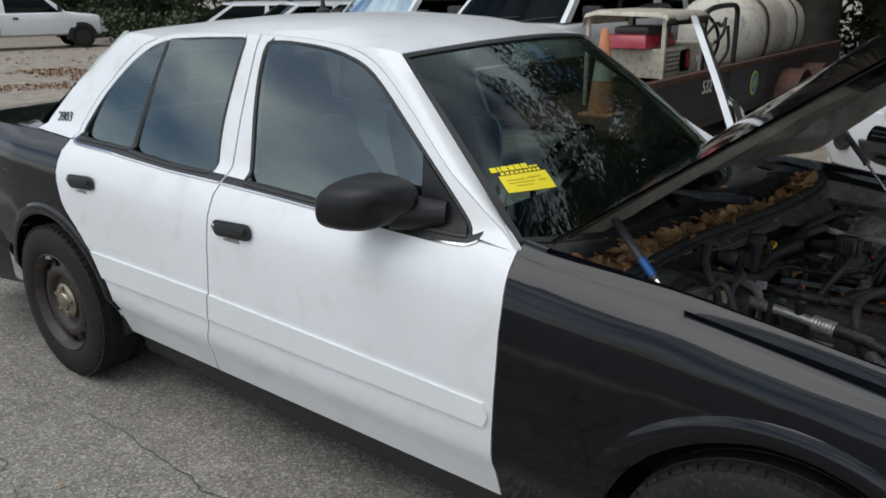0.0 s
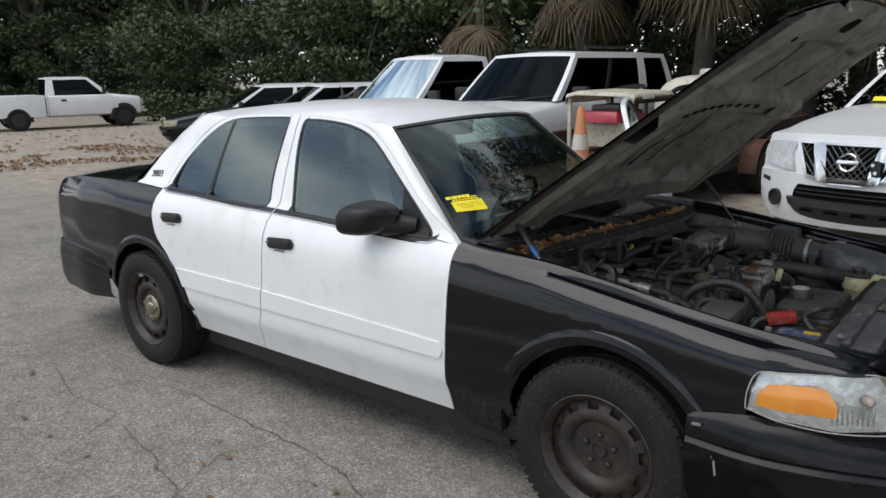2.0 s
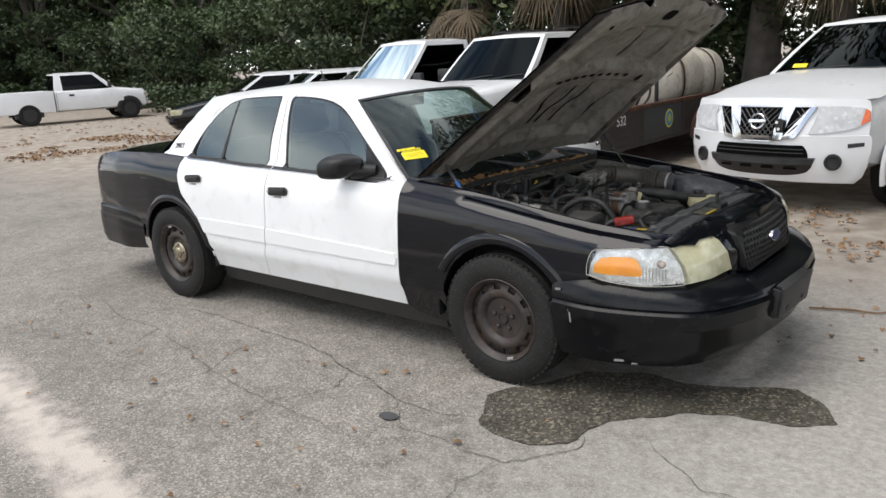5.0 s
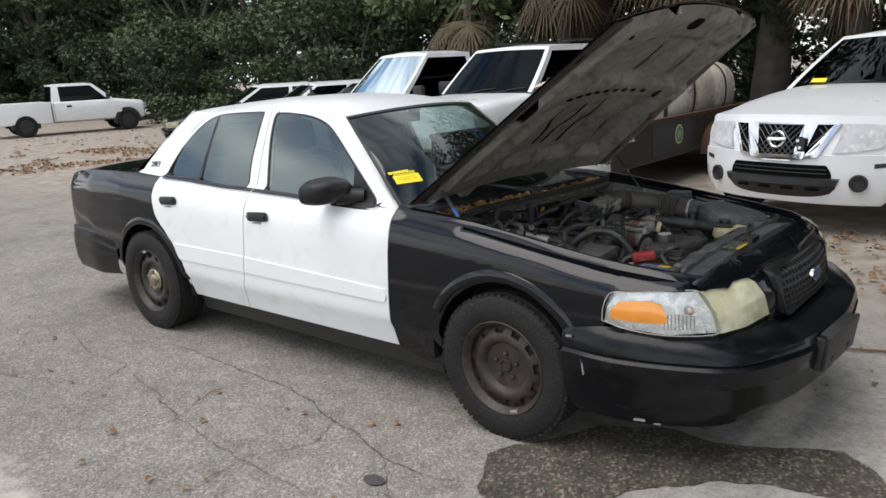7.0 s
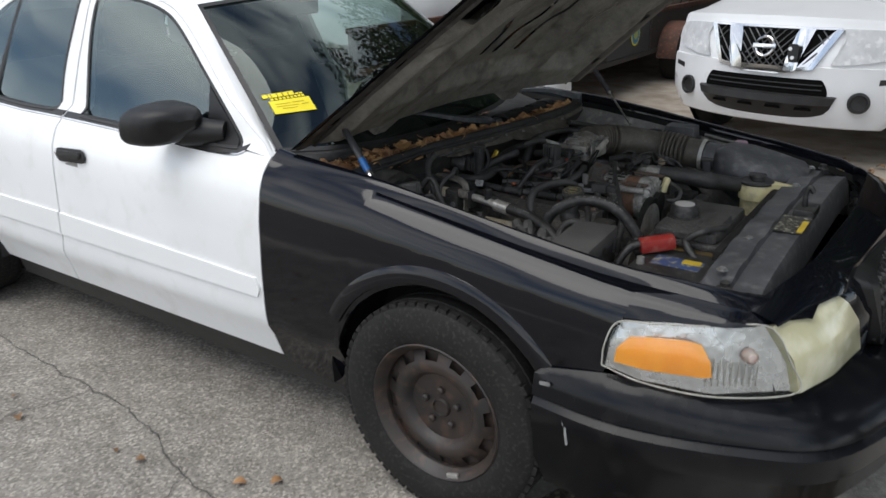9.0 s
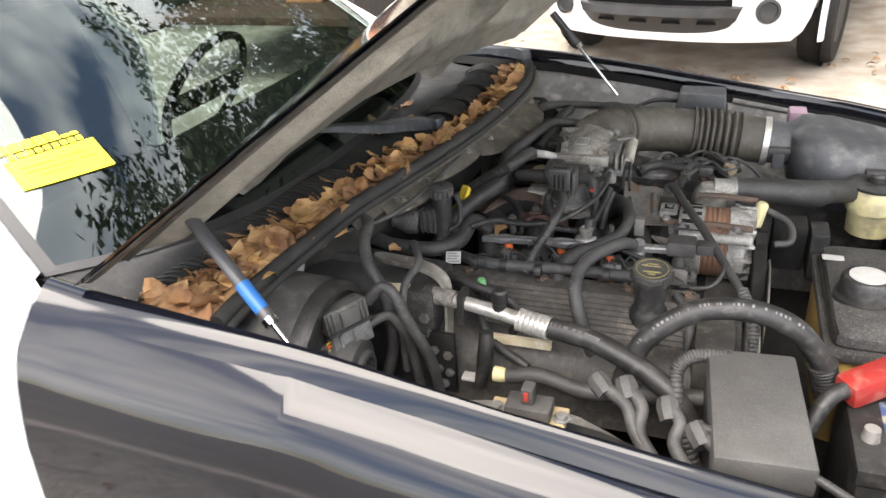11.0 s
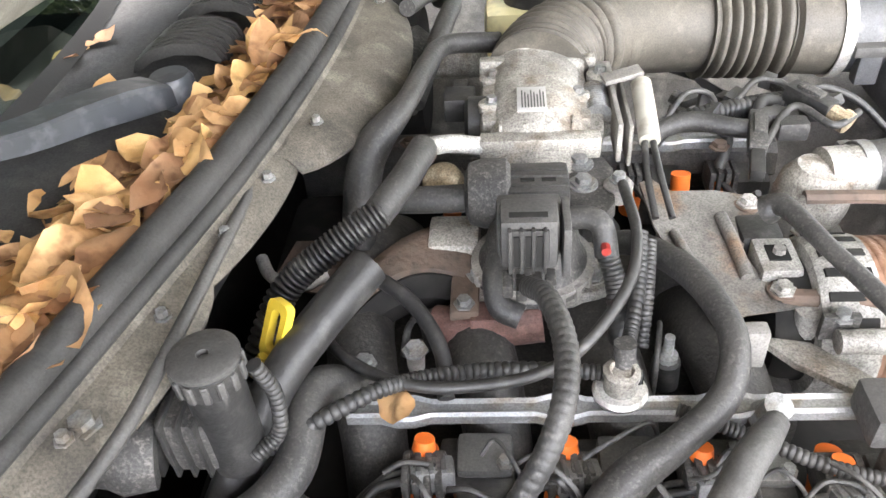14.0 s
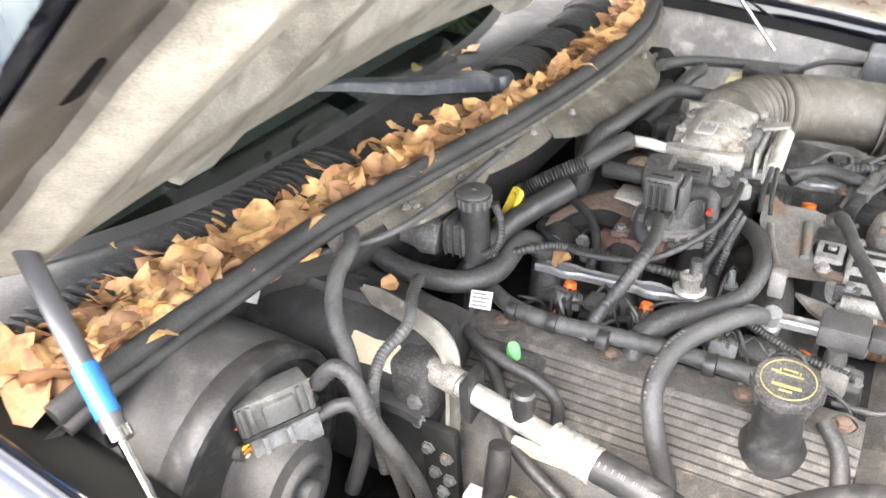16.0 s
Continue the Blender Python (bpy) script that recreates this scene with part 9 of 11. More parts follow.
part("cap_print", bm, mat("faded_yellow_ink", (0.26, 0.22, 0.085), (0.18, 0.15, 0.065), 40, 0.7), cap, "yellow printed marks")
hose("loom", [(-0.238, -0.215, 0.812), (-0.194, -0.246, 0.822), (-0.13, -0.256, 0.824), (-0.014, -0.245, 0.824), (0.098, -0.245, 0.822)], 0.0105, LOOM, engine, (0.010, 0.0006))
hose("wire", [(-0.242, -0.262, 0.815), (-0.222, -0.315, 0.826), (-0.163, -0.346, 0.828), (-0.108, -0.352, 0.816), (-0.086, -0.356, 0.79), (-0.092, -0.365, 0.74)], 0.0075, HOSE)
hose("wire", [(-0.262, -0.235, 0.81), (-0.225, -0.30, 0.81), (-0.17, -0.345, 0.80), (-0.12, -0.40, 0.76), (-0.05, -0.425, 0.73)], 0.008, HOSE)
can("green_cap", (-0.160, -0.314, 0.806), (0, -0.1, 1), [(0.0085, 0), (0.0085, 0.014), (0.006, 0.019), (0, 0.019)], GREEN, engine, "green plastic cap")
block("sensor_body", (-0.162, -0.322, 0.785), (-0.125, -0.298, 0.805), DUSTY, engine, 0.004)
TAG = pose(-0.230, -0.263, 0.832, 48, 0, 12)
block("paper_tag", (-0.014, -0.0115, -0.001), (0.014, 0.0115, 0.001), PAPER, engine, 0.0005, TAG, "white printed paper tag")
for k in range(4):
    block("tag_print", (-0.011, -0.0085 + 0.005 * k, 0.0012), (0.011 - 0.004 * (k % 2), -0.0065 + 0.005 * k, 0.0016), CONN_PALE, engine, 0.0001, TAG)

# fuel rails, injectors, coils
for s, x0, x1, y in ((-1, -0.212, 0.165, -0.140), (1, -0.15, 0.165, 0.215)):
    rail = thing("fuel_rail", "", "")
    rail.parent = engine
    rail["label"] = "bright stamped fuel rail"
    bm = BM()
    rows = []
    for i in range(30):
        x = x0 + (x1 - x0) * i / 29
        w = 0.0085 + (0.004 if i % 9 in (3, 4) else 0.0)
        zz = 0.812
        y_, zz = y + (0.008 - 0.010 * i / 29 if s < 0 else 0.0), zz + (-0.006 + 0.020 * i / 29 if s < 0 else 0.012)
        rows.append([(x, y_ - w, zz), (x, y_ - w, zz + 0.008), (x, y_ - w + 0.002, zz + 0.011), (x, y_ - w + 0.005, zz + 0.0085), (x, y_ + w - 0.005, zz + 0.0085), (x, y_ + w - 0.002, zz + 0.011), (x, y_ + w, zz + 0.008), (x, y_ + w, zz)])
    vs = grid(bm, rows, True)
    bm.faces.new(vs[0])
    bm.faces.new(vs[-1])
    part("rail_bar", bm, RAIL, rail, angle=30)
    for x in (-0.15, -0.047, 0.046, 0.137):
        yy = y - 0.034 if s < 0 else y - 0.02
        inj = thing("injector", "", "")
        inj.parent = engine
        inj["label"] = "fuel injector with a dusty connector and orange seal"
        can("injector_body", (x, yy, 0.755), (0, 0.3 * -s, 1), [(0.011, 0), (0.011, 0.03), (0.009, 0.05), (0, 0.05)], ORANGE, inj, "orange injector body")
        block("plug", (x - 0.016, yy - 0.018, 0.790), (x + 0.016, yy + 0.008, 0.812), DUSTY, inj, 0.004, None)
        bm = BM()
        for k in range(4):
            box(bm, (x - 0.015 + 0.008 * k, yy - 0.024, 0.788), (x - 0.010 + 0.008 * k, yy + 0.002, 0.816), 0.001)
        part("plug_ribs", bm, DUSTY, inj)
        hose("lead", [(x, yy - 0.02, 0.80), (x + 0.012, yy - 0.05, 0.80), (x + 0.02, yy - 0.068, 0.822)], 0.0035, HOSE, inj, sides=8)
        block("ignition_coil", (x + 0.008, yy - 0.006, 0.735), (x + 0.056, yy + 0.034, 0.792), HOSE_NEW, engine, 0.006, None, "black ignition coil")
reg = thing("fuel_damper", "", "")
reg.parent = engine
reg["label"] = "plated fuel pressure damper"
can("flange", (-0.007, -0.127, 0.822), (0, 0, 1), [(0.014, 0), (0.0195, 0.004), (0.0205, 0.008), (0.018, 0.011), (0.0, 0.012)], PIPE_ALU, reg, n=28)
can("stem", (-0.007, -0.127, 0.83), (0, 0, 1), [(0.0125, 0), (0.012, 0.014), (0.0135, 0.016), (0.0135, 0.021), (0.009, 0.023), (0.007, 0.020), (0.0, 0.020)], CAST, reg, n=18)
can("rail_joint", (0.092, -0.146, 0.815), (0.1, -0.3, 1), [(0.014, 0), (0.014, 0.012), (0.010, 0.016), (0.010, 0.034), (0, 0.035)], RAIL)
can("temperature_sender", (0.035, -0.085, 0.79), (0, 0, 1), [(0.012, 0), (0.011, 0.026), (0.006, 0.030)], HOSE_NEW)
can("sender_stud", (0.035, -0.085, 0.818), (0, 0, 1), [(0.0085, 0), (0.0085, 0.005), (0.0045, 0.006), (0.004, 0.024), (0, 0.025)], RAIL, n=12)

# intake manifold
for x in (-0.212, -0.112, -0.012, 0.080):
    for s in (-1, 1):
        hose("intake_runner", [(x - 0.012, s * 0.005 + 0.02, 0.768), (x - 0.006, s * 0.04 + 0.01, 0.798), (x + 0.004, s * 0.085, 0.800), (x + 0.014, s * 0.125, 0.768), (x + 0.018, s * 0.16, 0.71)], [0.029, 0.030, 0.029, 0.027, 0.026], MANIFOLD, sides=18)
block("manifold", (-0.22, -0.10, 0.68), (0.15, 0.14, 0.768), MANIFOLD, engine, 0.02)
tb = thing("throttle_body", "", "")
tb.parent = engine
tb["label"] = "oxidised aluminium throttle body with valve and connectors"
block("body", (-0.112, 0.128, 0.850), (-0.006, 0.226, 0.912), CAST, tb, 0.010, None, "oxidised aluminium casting")
bm = BM()
rows = []
for y, w, z0, z1 in ((0.092, 0.040, 0.856, 0.890), (0.100, 0.046, 0.852, 0.904), (0.118, 0.047, 0.850, 0.918), (0.150, 0.046, 0.850, 0.928), (0.200, 0.046, 0.850, 0.930), (0.225, 0.048, 0.848, 0.932), (0.245, 0.046, 0.850, 0.934)):
    row = []
    for k in range(20):
        a = 2 * math.pi * k / 20
        ca, sa = math.cos(a), math.sin(a)
        row.append((-0.057 + w * math.copysign(abs(ca) ** 0.85, ca), y, (z0 + z1) / 2 + (z1 - z0) / 2 * math.copysign(abs(sa) ** 0.7, sa)))
    rows.append(row)
vs = grid(bm, rows, True)
bm.faces.new(vs[0])
bm.faces.new(vs[-1])
part("bore", bm, CAST, tb, "oxidised aluminium casting", angle=50)
bm = BM()
rows = []
for y, x0, x1, z0, z1 in ((0.098, -0.104, -0.012, 0.842, 0.900), (0.080, -0.100, -0.020, 0.838, 0.893), (0.060, -0.094, -0.028, 0.832, 0.880), (0.042, -0.088, -0.034, 0.826, 0.862)):
    rows.append([((x0 + x1) / 2 + (x1 - x0) / 2 * math.copysign(abs(math.cos(a)) ** 0.6, math.cos(a)), y, (z0 + z1) / 2 + (z1 - z0) / 2 * math.copysign(abs(math.sin(a)) ** 0.6, math.sin(a))) for a in np.linspace(0, 2 * math.pi, 16, endpoint=False)])
vs = grid(bm, rows, True)
bm.faces.new(vs[0])
bm.faces.new(vs[-1])
part("plenum", bm, CAST, tb, angle=50)
block("flange", (-0.112, 0.094, 0.888), (-0.002, 0.112, 0.910), CAST, tb, 0.004)
block("flange", (-0.114, 0.222, 0.852), (0.004, 0.236, 0.926), CAST, tb, 0.004)
block("flange_ear", (-0.004, 0.190, 0.898), (0.020, 0.236, 0.916), SHEET_METAL, tb, 0.004)
for x, y, z in ((-0.101, 0.158, 0.912), (-0.018, 0.170, 0.912), (0.006, 0.205, 0.916), (-0.101, 0.212, 0.912)):
    can("casting_ear", (x, y, z - 0.006), (0, 0, 1), [(0.013, 0), (0.013, 0.007), (0.010, 0.009), (0, 0.009)], CAST, tb, n=14)
    bolt((x, y, z + 0.002), 0.005, parent=tb)
can("casting_collar", (-0.056, 0.240, 0.894), (0.1, 1, 0.05), [(0.040, -0.005), (0.049, 0.0), (0.049, 0.012), (0.045, 0.016), (0.0, 0.016)], CAST, tb, n=32)
for k in range(4):
    block("casting_rib", (-0.094 + 0.022 * k, 0.112, 0.905), (-0.091 + 0.022 * k, 0.128, 0.916), CAST, tb, 0.001)
hose("throttle_spring", [(0.000, 0.145, 0.902), (0.000, 0.195, 0.902)], 0.012, RAIL, tb, ring=(0.004, 0.002), sides=12)
can("shaft_boss", (-0.006, 0.150, 0.888), (1, 0, 0), [(0.020, -0.02), (0.018, 0.010), (0.010, 0.012), (0.007, 0.022), (0, 0.022)], CAST, tb, n=20)
can("position_sensor", (-0.110, 0.170, 0.886), (-1, 0, 0), [(0.026, -0.01), (0.026, 0.014), (0.020, 0.018), (0, 0.018)], HOSE_NEW, tb, n=20)
block("sensor_socket", (-0.150, 0.180, 0.880), (-0.118, 0.212, 0.906), HOSE_NEW, tb, 0.004)
block("sensor_socket", (-0.142, 0.212, 0.884), (-0.126, 0.235, 0.902), DUSTY, tb, 0.004)
block("label", (-0.077, 0.110, 0.9300), (-0.050, 0.155, 0.9312), PAPER, tb, 0.0004, pose(0, 0, 0), "white printed label")
for k in range(8):
    block("label_print", (-0.073 + 0.0028 * k, 0.116, 0.9313), (-0.0718 + 0.0028 * k, 0.148 - 0.004 * (k % 3), 0.9316), LOOM, tb, 0.0)
# idle valve lying across the front, with its plug
can("idle_valve_cap", (-0.088, 0.048, 0.886), (-1, 0, 0), [(0.024, -0.004), (0.030, 0.000), (0.031, 0.020), (0.027, 0.032), (0.018, 0.036), (0, 0.036)], DUSTY, tb, "dusty black valve cap", n=28)
block("idle_valve", (-0.090, 0.024, 0.864), (-0.034, 0.070, 0.904), LOOM, tb, 0.006)
for y, z in ((0.034, 0.905), (0.046, 0.9065), (0.058, 0.905)):
    block("idle_valve_rib", (-0.084, y - 0.003, z - 0.004), (-0.036, y + 0.003, z), HOSE, tb, 0.001)
# windows as near-black slips, the recess shade put into the colour
for x in (-0.070, -0.052):
    block("idle_window_shade", (x - 0.006, 0.038, 0.9040), (x + 0.006, 0.042, 0.9052), DARK, tb, 0.0)
bm = BM()
prism(bm, [(-0.036, 0.118), (-0.004, 0.116), (0.008, 0.082), (0.004, 0.030), (-0.006, 0.014), (-0.034, 0.022), (-0.036, 0.070)], 0.014, pose(0, 0, 0.872), 0.003)
part("lever_bracket", bm, DUSTY, tb, "black cable bracket")
for x, y in ((-0.022, 0.089), (-0.021, 0.057)):
    can("washer", (x, y, 0.886), (0, 0, 1), [(0.013, 0), (0.013, 0.002), (0.009, 0.002), (0.0, 0.002)], RAIL, tb, n=18)
    bolt((x, y, 0.888), 0.0075, parent=tb)
can("cable_pivot", (0.009, 0.054, 0.874), (0, 0, 1), [(0.013, 0), (0.013, 0.014), (0.008, 0.018), (0, 0.018)], SHEET_METAL, tb, n=16)
bolt((0.009, 0.054, 0.892), 0.006, parent=tb)
# exhaust valve on its pale plate
bm = BM()
prism(bm, [(-0.128, -0.006), (-0.120, 0.036), (-0.012, 0.036), (-0.003, -0.018), (-0.016, -0.030), (-0.052, -0.036), (-0.112, -0.034)], 0.015, pose(0, 0, 0.824), 0.003)
part("base_plate", bm, CAST, tb, "pale base plate")
for x, y in ((-0.018, -0.010), (-0.112, -0.010)):
    can("washer", (x, y, 0.839), (0, 0, 1), [(0.013, 0), (0.013, 0.002), (0, 0.002)], SHEET_METAL, tb, n=16)
    bolt((x, y, 0.841), 0.008, parent=tb)
can("valve_dome", (-0.067, -0.006, 0.839), (0, 0, 1), [(0.044, 0), (0.050, 0.006), (0.050, 0.012), (0.046, 0.018), (0.040, 0.028), (0.038, 0.042), (0.030, 0.052), (0, 0.052)], DUSTY, tb, n=36)
can("valve_band", (-0.067, -0.006, 0.850), (0, 0, 1), [(0.050, 0), (0.052, 0.002), (0.052, 0.006), (0.047, 0.008)], SHEET_METAL, tb, n=36)
for k in range(9):
    a = radians(205 + 18 * k)
    block("band_tooth", (-0.003, -0.002, 0.0), (0.003, 0.002, 0.012), SHEET_METAL, tb, 0.0008, pose(-0.067 + 0.051 * math.cos(a), -0.006 + 0.051 * math.sin(a), 0.846, 0, 0, math.degrees(a) + 90))
block("valve_plug", (-0.093, -0.068, 0.898), (-0.050, -0.036, 0.942), LOOM, tb, 0.005, None, "grey plug")
block("plug_collar", (-0.096, -0.040, 0.884), (-0.046, -0.014, 0.930), LOOM, tb, 0.005)
block("plug_mouth", (-0.086, -0.0705, 0.900), (-0.057, -0.060, 0.936), HOSE, tb, 0.002)
for k in range(4):
    block("plug_rib", (-0.087 + 0.0085 * k, -0.0740, 0.898), (-0.0845 + 0.0085 * k, -0.068, 0.938), HOSE, tb, 0.0008)
# plug slots: dark slips on the solid plug, coloured as shade
for x in (-0.083, -0.0745, -0.066):
    block("plug_slot_shade", (x, -0.0722, 0.904), (x + 0.004, -0.0712, 0.932), DARK, tb, 0.0)
block("plug_slot_shade", (-0.086, -0.062, 0.9418), (-0.058, -0.056, 0.9426), DARK, tb, 0.0)
block("plug_arm", (-0.047, -0.070, 0.890), (-0.041, -0.028, 0.936), LOOM, tb, 0.002)
for x, z in ((-0.088, 0.889), (-0.078, 0.885), (-0.066, 0.887), (-0.056, 0.890)):
    block("plug_foot", (x - 0.004, -0.084, z - 0.006), (x + 0.004, -0.064, z + 0.006), DUSTY, tb, 0.002)
hose("valve_hose", [(-0.094, -0.028, 0.876), (-0.098, -0.044, 0.866), (-0.094, -0.060, 0.852), (-0.078, -0.066, 0.846)], 0.0105, HOSE, tb)
hose("vacuum_elbow", [(-0.046, -0.010, 0.900), (-0.024, -0.014, 0.904), (-0.013, -0.022, 0.900), (-0.010, -0.036, 0.882)], 0.0095, HOSE, tb)
can("red_clip", (-0.012, -0.036, 0.893), (0, -1, 0), [(0.004, 0), (0.004, 0.008), (0, 0.008)], RED, tb, n=8)
# levers and the white sleeve at the far side
block("lever", (0.012, 0.100, 0.880), (0.017, 0.215, 0.920), SHEET_METAL, tb, 0.002)
block("lever", (0.024, 0.110, 0.868), (0.028, 0.205, 0.912), SHEET_METAL, tb, 0.002)
block("lever_arm", (0.006, -0.008, -0.002), (0.044, 0.010, 0.003), SHEET_METAL, tb, 0.0015, pose(0.0, 0.172, 0.924, 0, -8, 12))
hose("white_sensor", [(0.041, 0.170, 0.922), (0.041, 0.135, 0.913), (0.041, 0.100, 0.902)], 0.0098, mat("off_white_sleeve", (0.36, 0.345, 0.30), (0.27, 0.255, 0.22), 30, 0.6, fine=(0.20, 0.185, 0.155), fscale=60), tb, label="off-white plastic sleeve", sides=16)
for o in (-0.004, 0.003):
    hose("sensor_lead", [(0.041 + o, 0.104, 0.902), (0.042 + o * 1.6, 0.070, 0.888), (0.047 + o * 2, 0.030, 0.868)], 0.0032, HOSE_NEW, tb, sides=8)
# pipes at the near side
hose("pipe", [(-0.108, 0.103, 0.900), (-0.138, 0.096, 0.908), (-0.160, 0.074, 0.918)], 0.0085, ALTCAST, tb)
can("pipe_collar", (-0.161, 0.071, 0.910), (-0.2, -0.2, 1), [(0.013, 0), (0.013, 0.012), (0, 0.013)], RUST, tb, n=12)
can("check_valve", (-0.147, 0.104, 0.850), (-0.1, -0.3, 1), [(0.020, 0), (0.021, 0.012), (0.018, 0.022), (0.010, 0.027), (0, 0.028)], TANMETAL, tb, "tan metal check valve", n=24)
block("valve_foot", (-0.158, 0.010, 0.838), (-0.112, 0.056, 0.858), CAST, tb, 0.006)
hose("pipe_stub", [(-0.186, 0.060, 0.872), (-0.155, 0.054, 0.876), (-0.112, 0.050, 0.880)], 0.0128, HOSE, tb)
hose("wire", [(-0.072, -0.080, 0.892), (-0.060, -0.104, 0.903), (-0.051, -0.148, 0.906), (-0.053, -0.190, 0.900), (-0.066, -0.216, 0.874), (-0.088, -0.235, 0.835), (-0.095, -0.262, 0.815)], 0.0080, HOSE, engine, (0.006, 0.0006), "grey corrugated wiring sleeve")
bm = BM()
ln = smooth_line([(-0.228, -0.030, 0.832), (-0.200, 0.004, 0.844), (-0.165, 0.022, 0.850), (-0.128, 0.020, 0.846), (-0.114, 0.006, 0.838)], 22)
sheet(bm, [[p + Vector((0.008, 0.026, 0)), p + Vector((0.003, 0.012, 0.005)), p + Vector((-0.001, -0.012, 0.005)), p + Vector((-0.004, -0.030, -0.002)), p + Vector((-0.004, -0.034, -0.014))] for p in ln], (0, 0, -0.003))
part("rusty_bracket", bm, RUST, engine, "rusty curved steel bracket")
# turned-down flange, near-black all over
bm = BM()
sheet(bm, [[p + Vector((0.0, -0.034, -0.006)), p + Vector((0.0, -0.046, -0.022)), p + Vector((0.004, -0.040, -0.040))] for p in ln[2:16]], (0, 0.003, 0))
part("bracket_flange", bm, DARK, engine, "near-black bracket flange")
block("bracket_leg", (-0.136, -0.056, 0.786), (-0.112, 0.012, 0.842), RUST, engine, 0.003)
bolt((-0.124, -0.046, 0.842), 0.006, material=RAIL)
hose("egr_tube", [(-0.150, -0.044, 0.815), (-0.120, -0.050, 0.818), (-0.060, -0.048, 0.824)], 0.018, REDRUST, label="reddish rusty tube")
can("egr_nut", (-0.118, -0.050, 0.818), (1, 0, 0.05), [(0.022, 0), (0.022, 0.022), (0, 0.022)], REDRUST, n=6)
bm = BM()
prism(bm, [(-0.318, 0.040), (-0.300, 0.092), (-0.238, 0.086), (-0.232, 0.052), (-0.262, 0.020)], 0.003, pose(0, 0, 0.815, 10, -6))
part("heat_shield", bm, RUST, engine, "small rusty heat shield")
hose("shield_rim", [(-0.318, 0.036, 0.826), (-0.304, 0.014, 0.822), (-0.276, 0.004, 0.820), (-0.252, 0.016, 0.822)], 0.006, SHEET_METAL, sides=8)

# cables and hoses over the intake
hose("throttle_cable", [(-0.240, -0.038, 0.826), (-0.228, -0.090, 0.843), (-0.188, -0.133, 0.857), (-0.150, -0.147, 0.858), (-0.117, -0.147, 0.858), (-0.072, -0.142, 0.863), (-0.037, -0.127, 0.875), (0.000, -0.080, 0.891), (0.012, -0.030, 0.901), (0.010, 0.040, 0.898)], 0.0046, HOSE_NEW, label="thin black cable", sides=8, n=70)
hose("release_cable", CABLE, 0.0048, LOOM, label="grey sheathed cable", sides=8)
hose("small_hose", [(-0.278, -0.208, 0.846), (-0.237, -0.185, 0.852), (-0.184, -0.157, 0.863), (-0.150, -0.134, 0.852), (-0.098, -0.117, 0.842), (-0.030, -0.116, 0.838), (0.010, -0.120, 0.836)], 0.0052, HOSE_NEW, ring=(0.005, 0.0011), label="black corrugated sleeve")
hose("heater_hose", [(-0.455, -0.235, 0.85), (-0.40, -0.245, 0.848), (-0.352, -0.258, 0.842), (-0.275, -0.250, 0.838), (-0.236, -0.208, 0.84), (-0.228, -0.145, 0.852), (-0.20, -0.125, 0.83)], 0.0150, HOSE, label="thick black heater hose")
hose("heater_hose", [(-0.465, -0.268, 0.82), (-0.377, -0.268, 0.818), (-0.305, -0.278, 0.812), (-0.28, -0.262, 0.79)], 0.0140, HOSE, label="thick black heater hose")
hose("vent_hose", [(-0.285, -0.215, 0.815), (-0.268, -0.188, 0.846), (-0.250, -0.155, 0.872), (-0.226, -0.116, 0.888), (-0.192, -0.068, 0.904)], [0.0155, 0.0155, 0.0155, 0.016, 0.0165], HOSE_NEW, label="thick black vent hose", n=50)
hose("ribbed_hose", [(-0.296, -0.105, 0.815), (-0.266, -0.064, 0.872), (-0.226, -0.044, 0.902), (-0.184, -0.022, 0.922)], 0.0092, HOSE_NEW, ring=(0.0052, 0.0034), label="corrugated hose", sides=18)
hose("vent_hose", [(-0.190, -0.026, 0.919), (-0.172, 0.008, 0.927), (-0.163, 0.040, 0.927), (-0.160, 0.068, 0.921)], 0.0128, HOSE)
hose("brake_vacuum_hose", [(-0.228, 0.055, 0.825), (-0.219, 0.078, 0.885), (-0.206, 0.098, 0.912), (-0.181, 0.138, 0.928), (-0.167, 0.220, 0.926), (-0.150, 0.278, 0.920), (-0.094, 0.306, 0.908)], [0.0165, 0.0175, 0.0165, 0.0110, 0.0108, 0.0108, 0.0115], HOSE, label="long vacuum hose", n=60)
hose("breather_hose", [(0.000, 0.022, 0.846), (0.020, 0.014, 0.854), (0.048, -0.031, 0.868), (0.063, -0.078, 0.875), (0.070, -0.120, 0.872), (0.058, -0.155, 0.857), (0.022, -0.186, 0.846), (-0.011, -0.207, 0.836), (-0.034, -0.232, 0.815), (-0.038, -0.262, 0.785)], [0.0105, 0.011, 0.0122, 0.0108, 0.0105, 0.0108, 0.0112, 0.015, 0.0165, 0.0165], HOSE, label="thick breather hose", n=70)
can("hose_socket", (-0.038, -0.267, 0.785), (0, 0, 1), [(0.019, 0), (0.019, 0.016), (0.016, 0.018), (0, 0.018)], CAST)
hose("rubber_hose", [(0.088, -0.172, 0.85), (0.072, -0.195, 0.862), (0.052, -0.222, 0.865), (0.018, -0.28, 0.862), (0.010, -0.33, 0.842), (0.024, -0.36, 0.80), (0.045, -0.374, 0.75), (0.044, -0.39, 0.69)], [0.009, 0.0108, 0.0115, 0.0115, 0.0115, 0.0115, 0.011, 0.011], LOOM, label="grey rubber hose with white print", n=60)
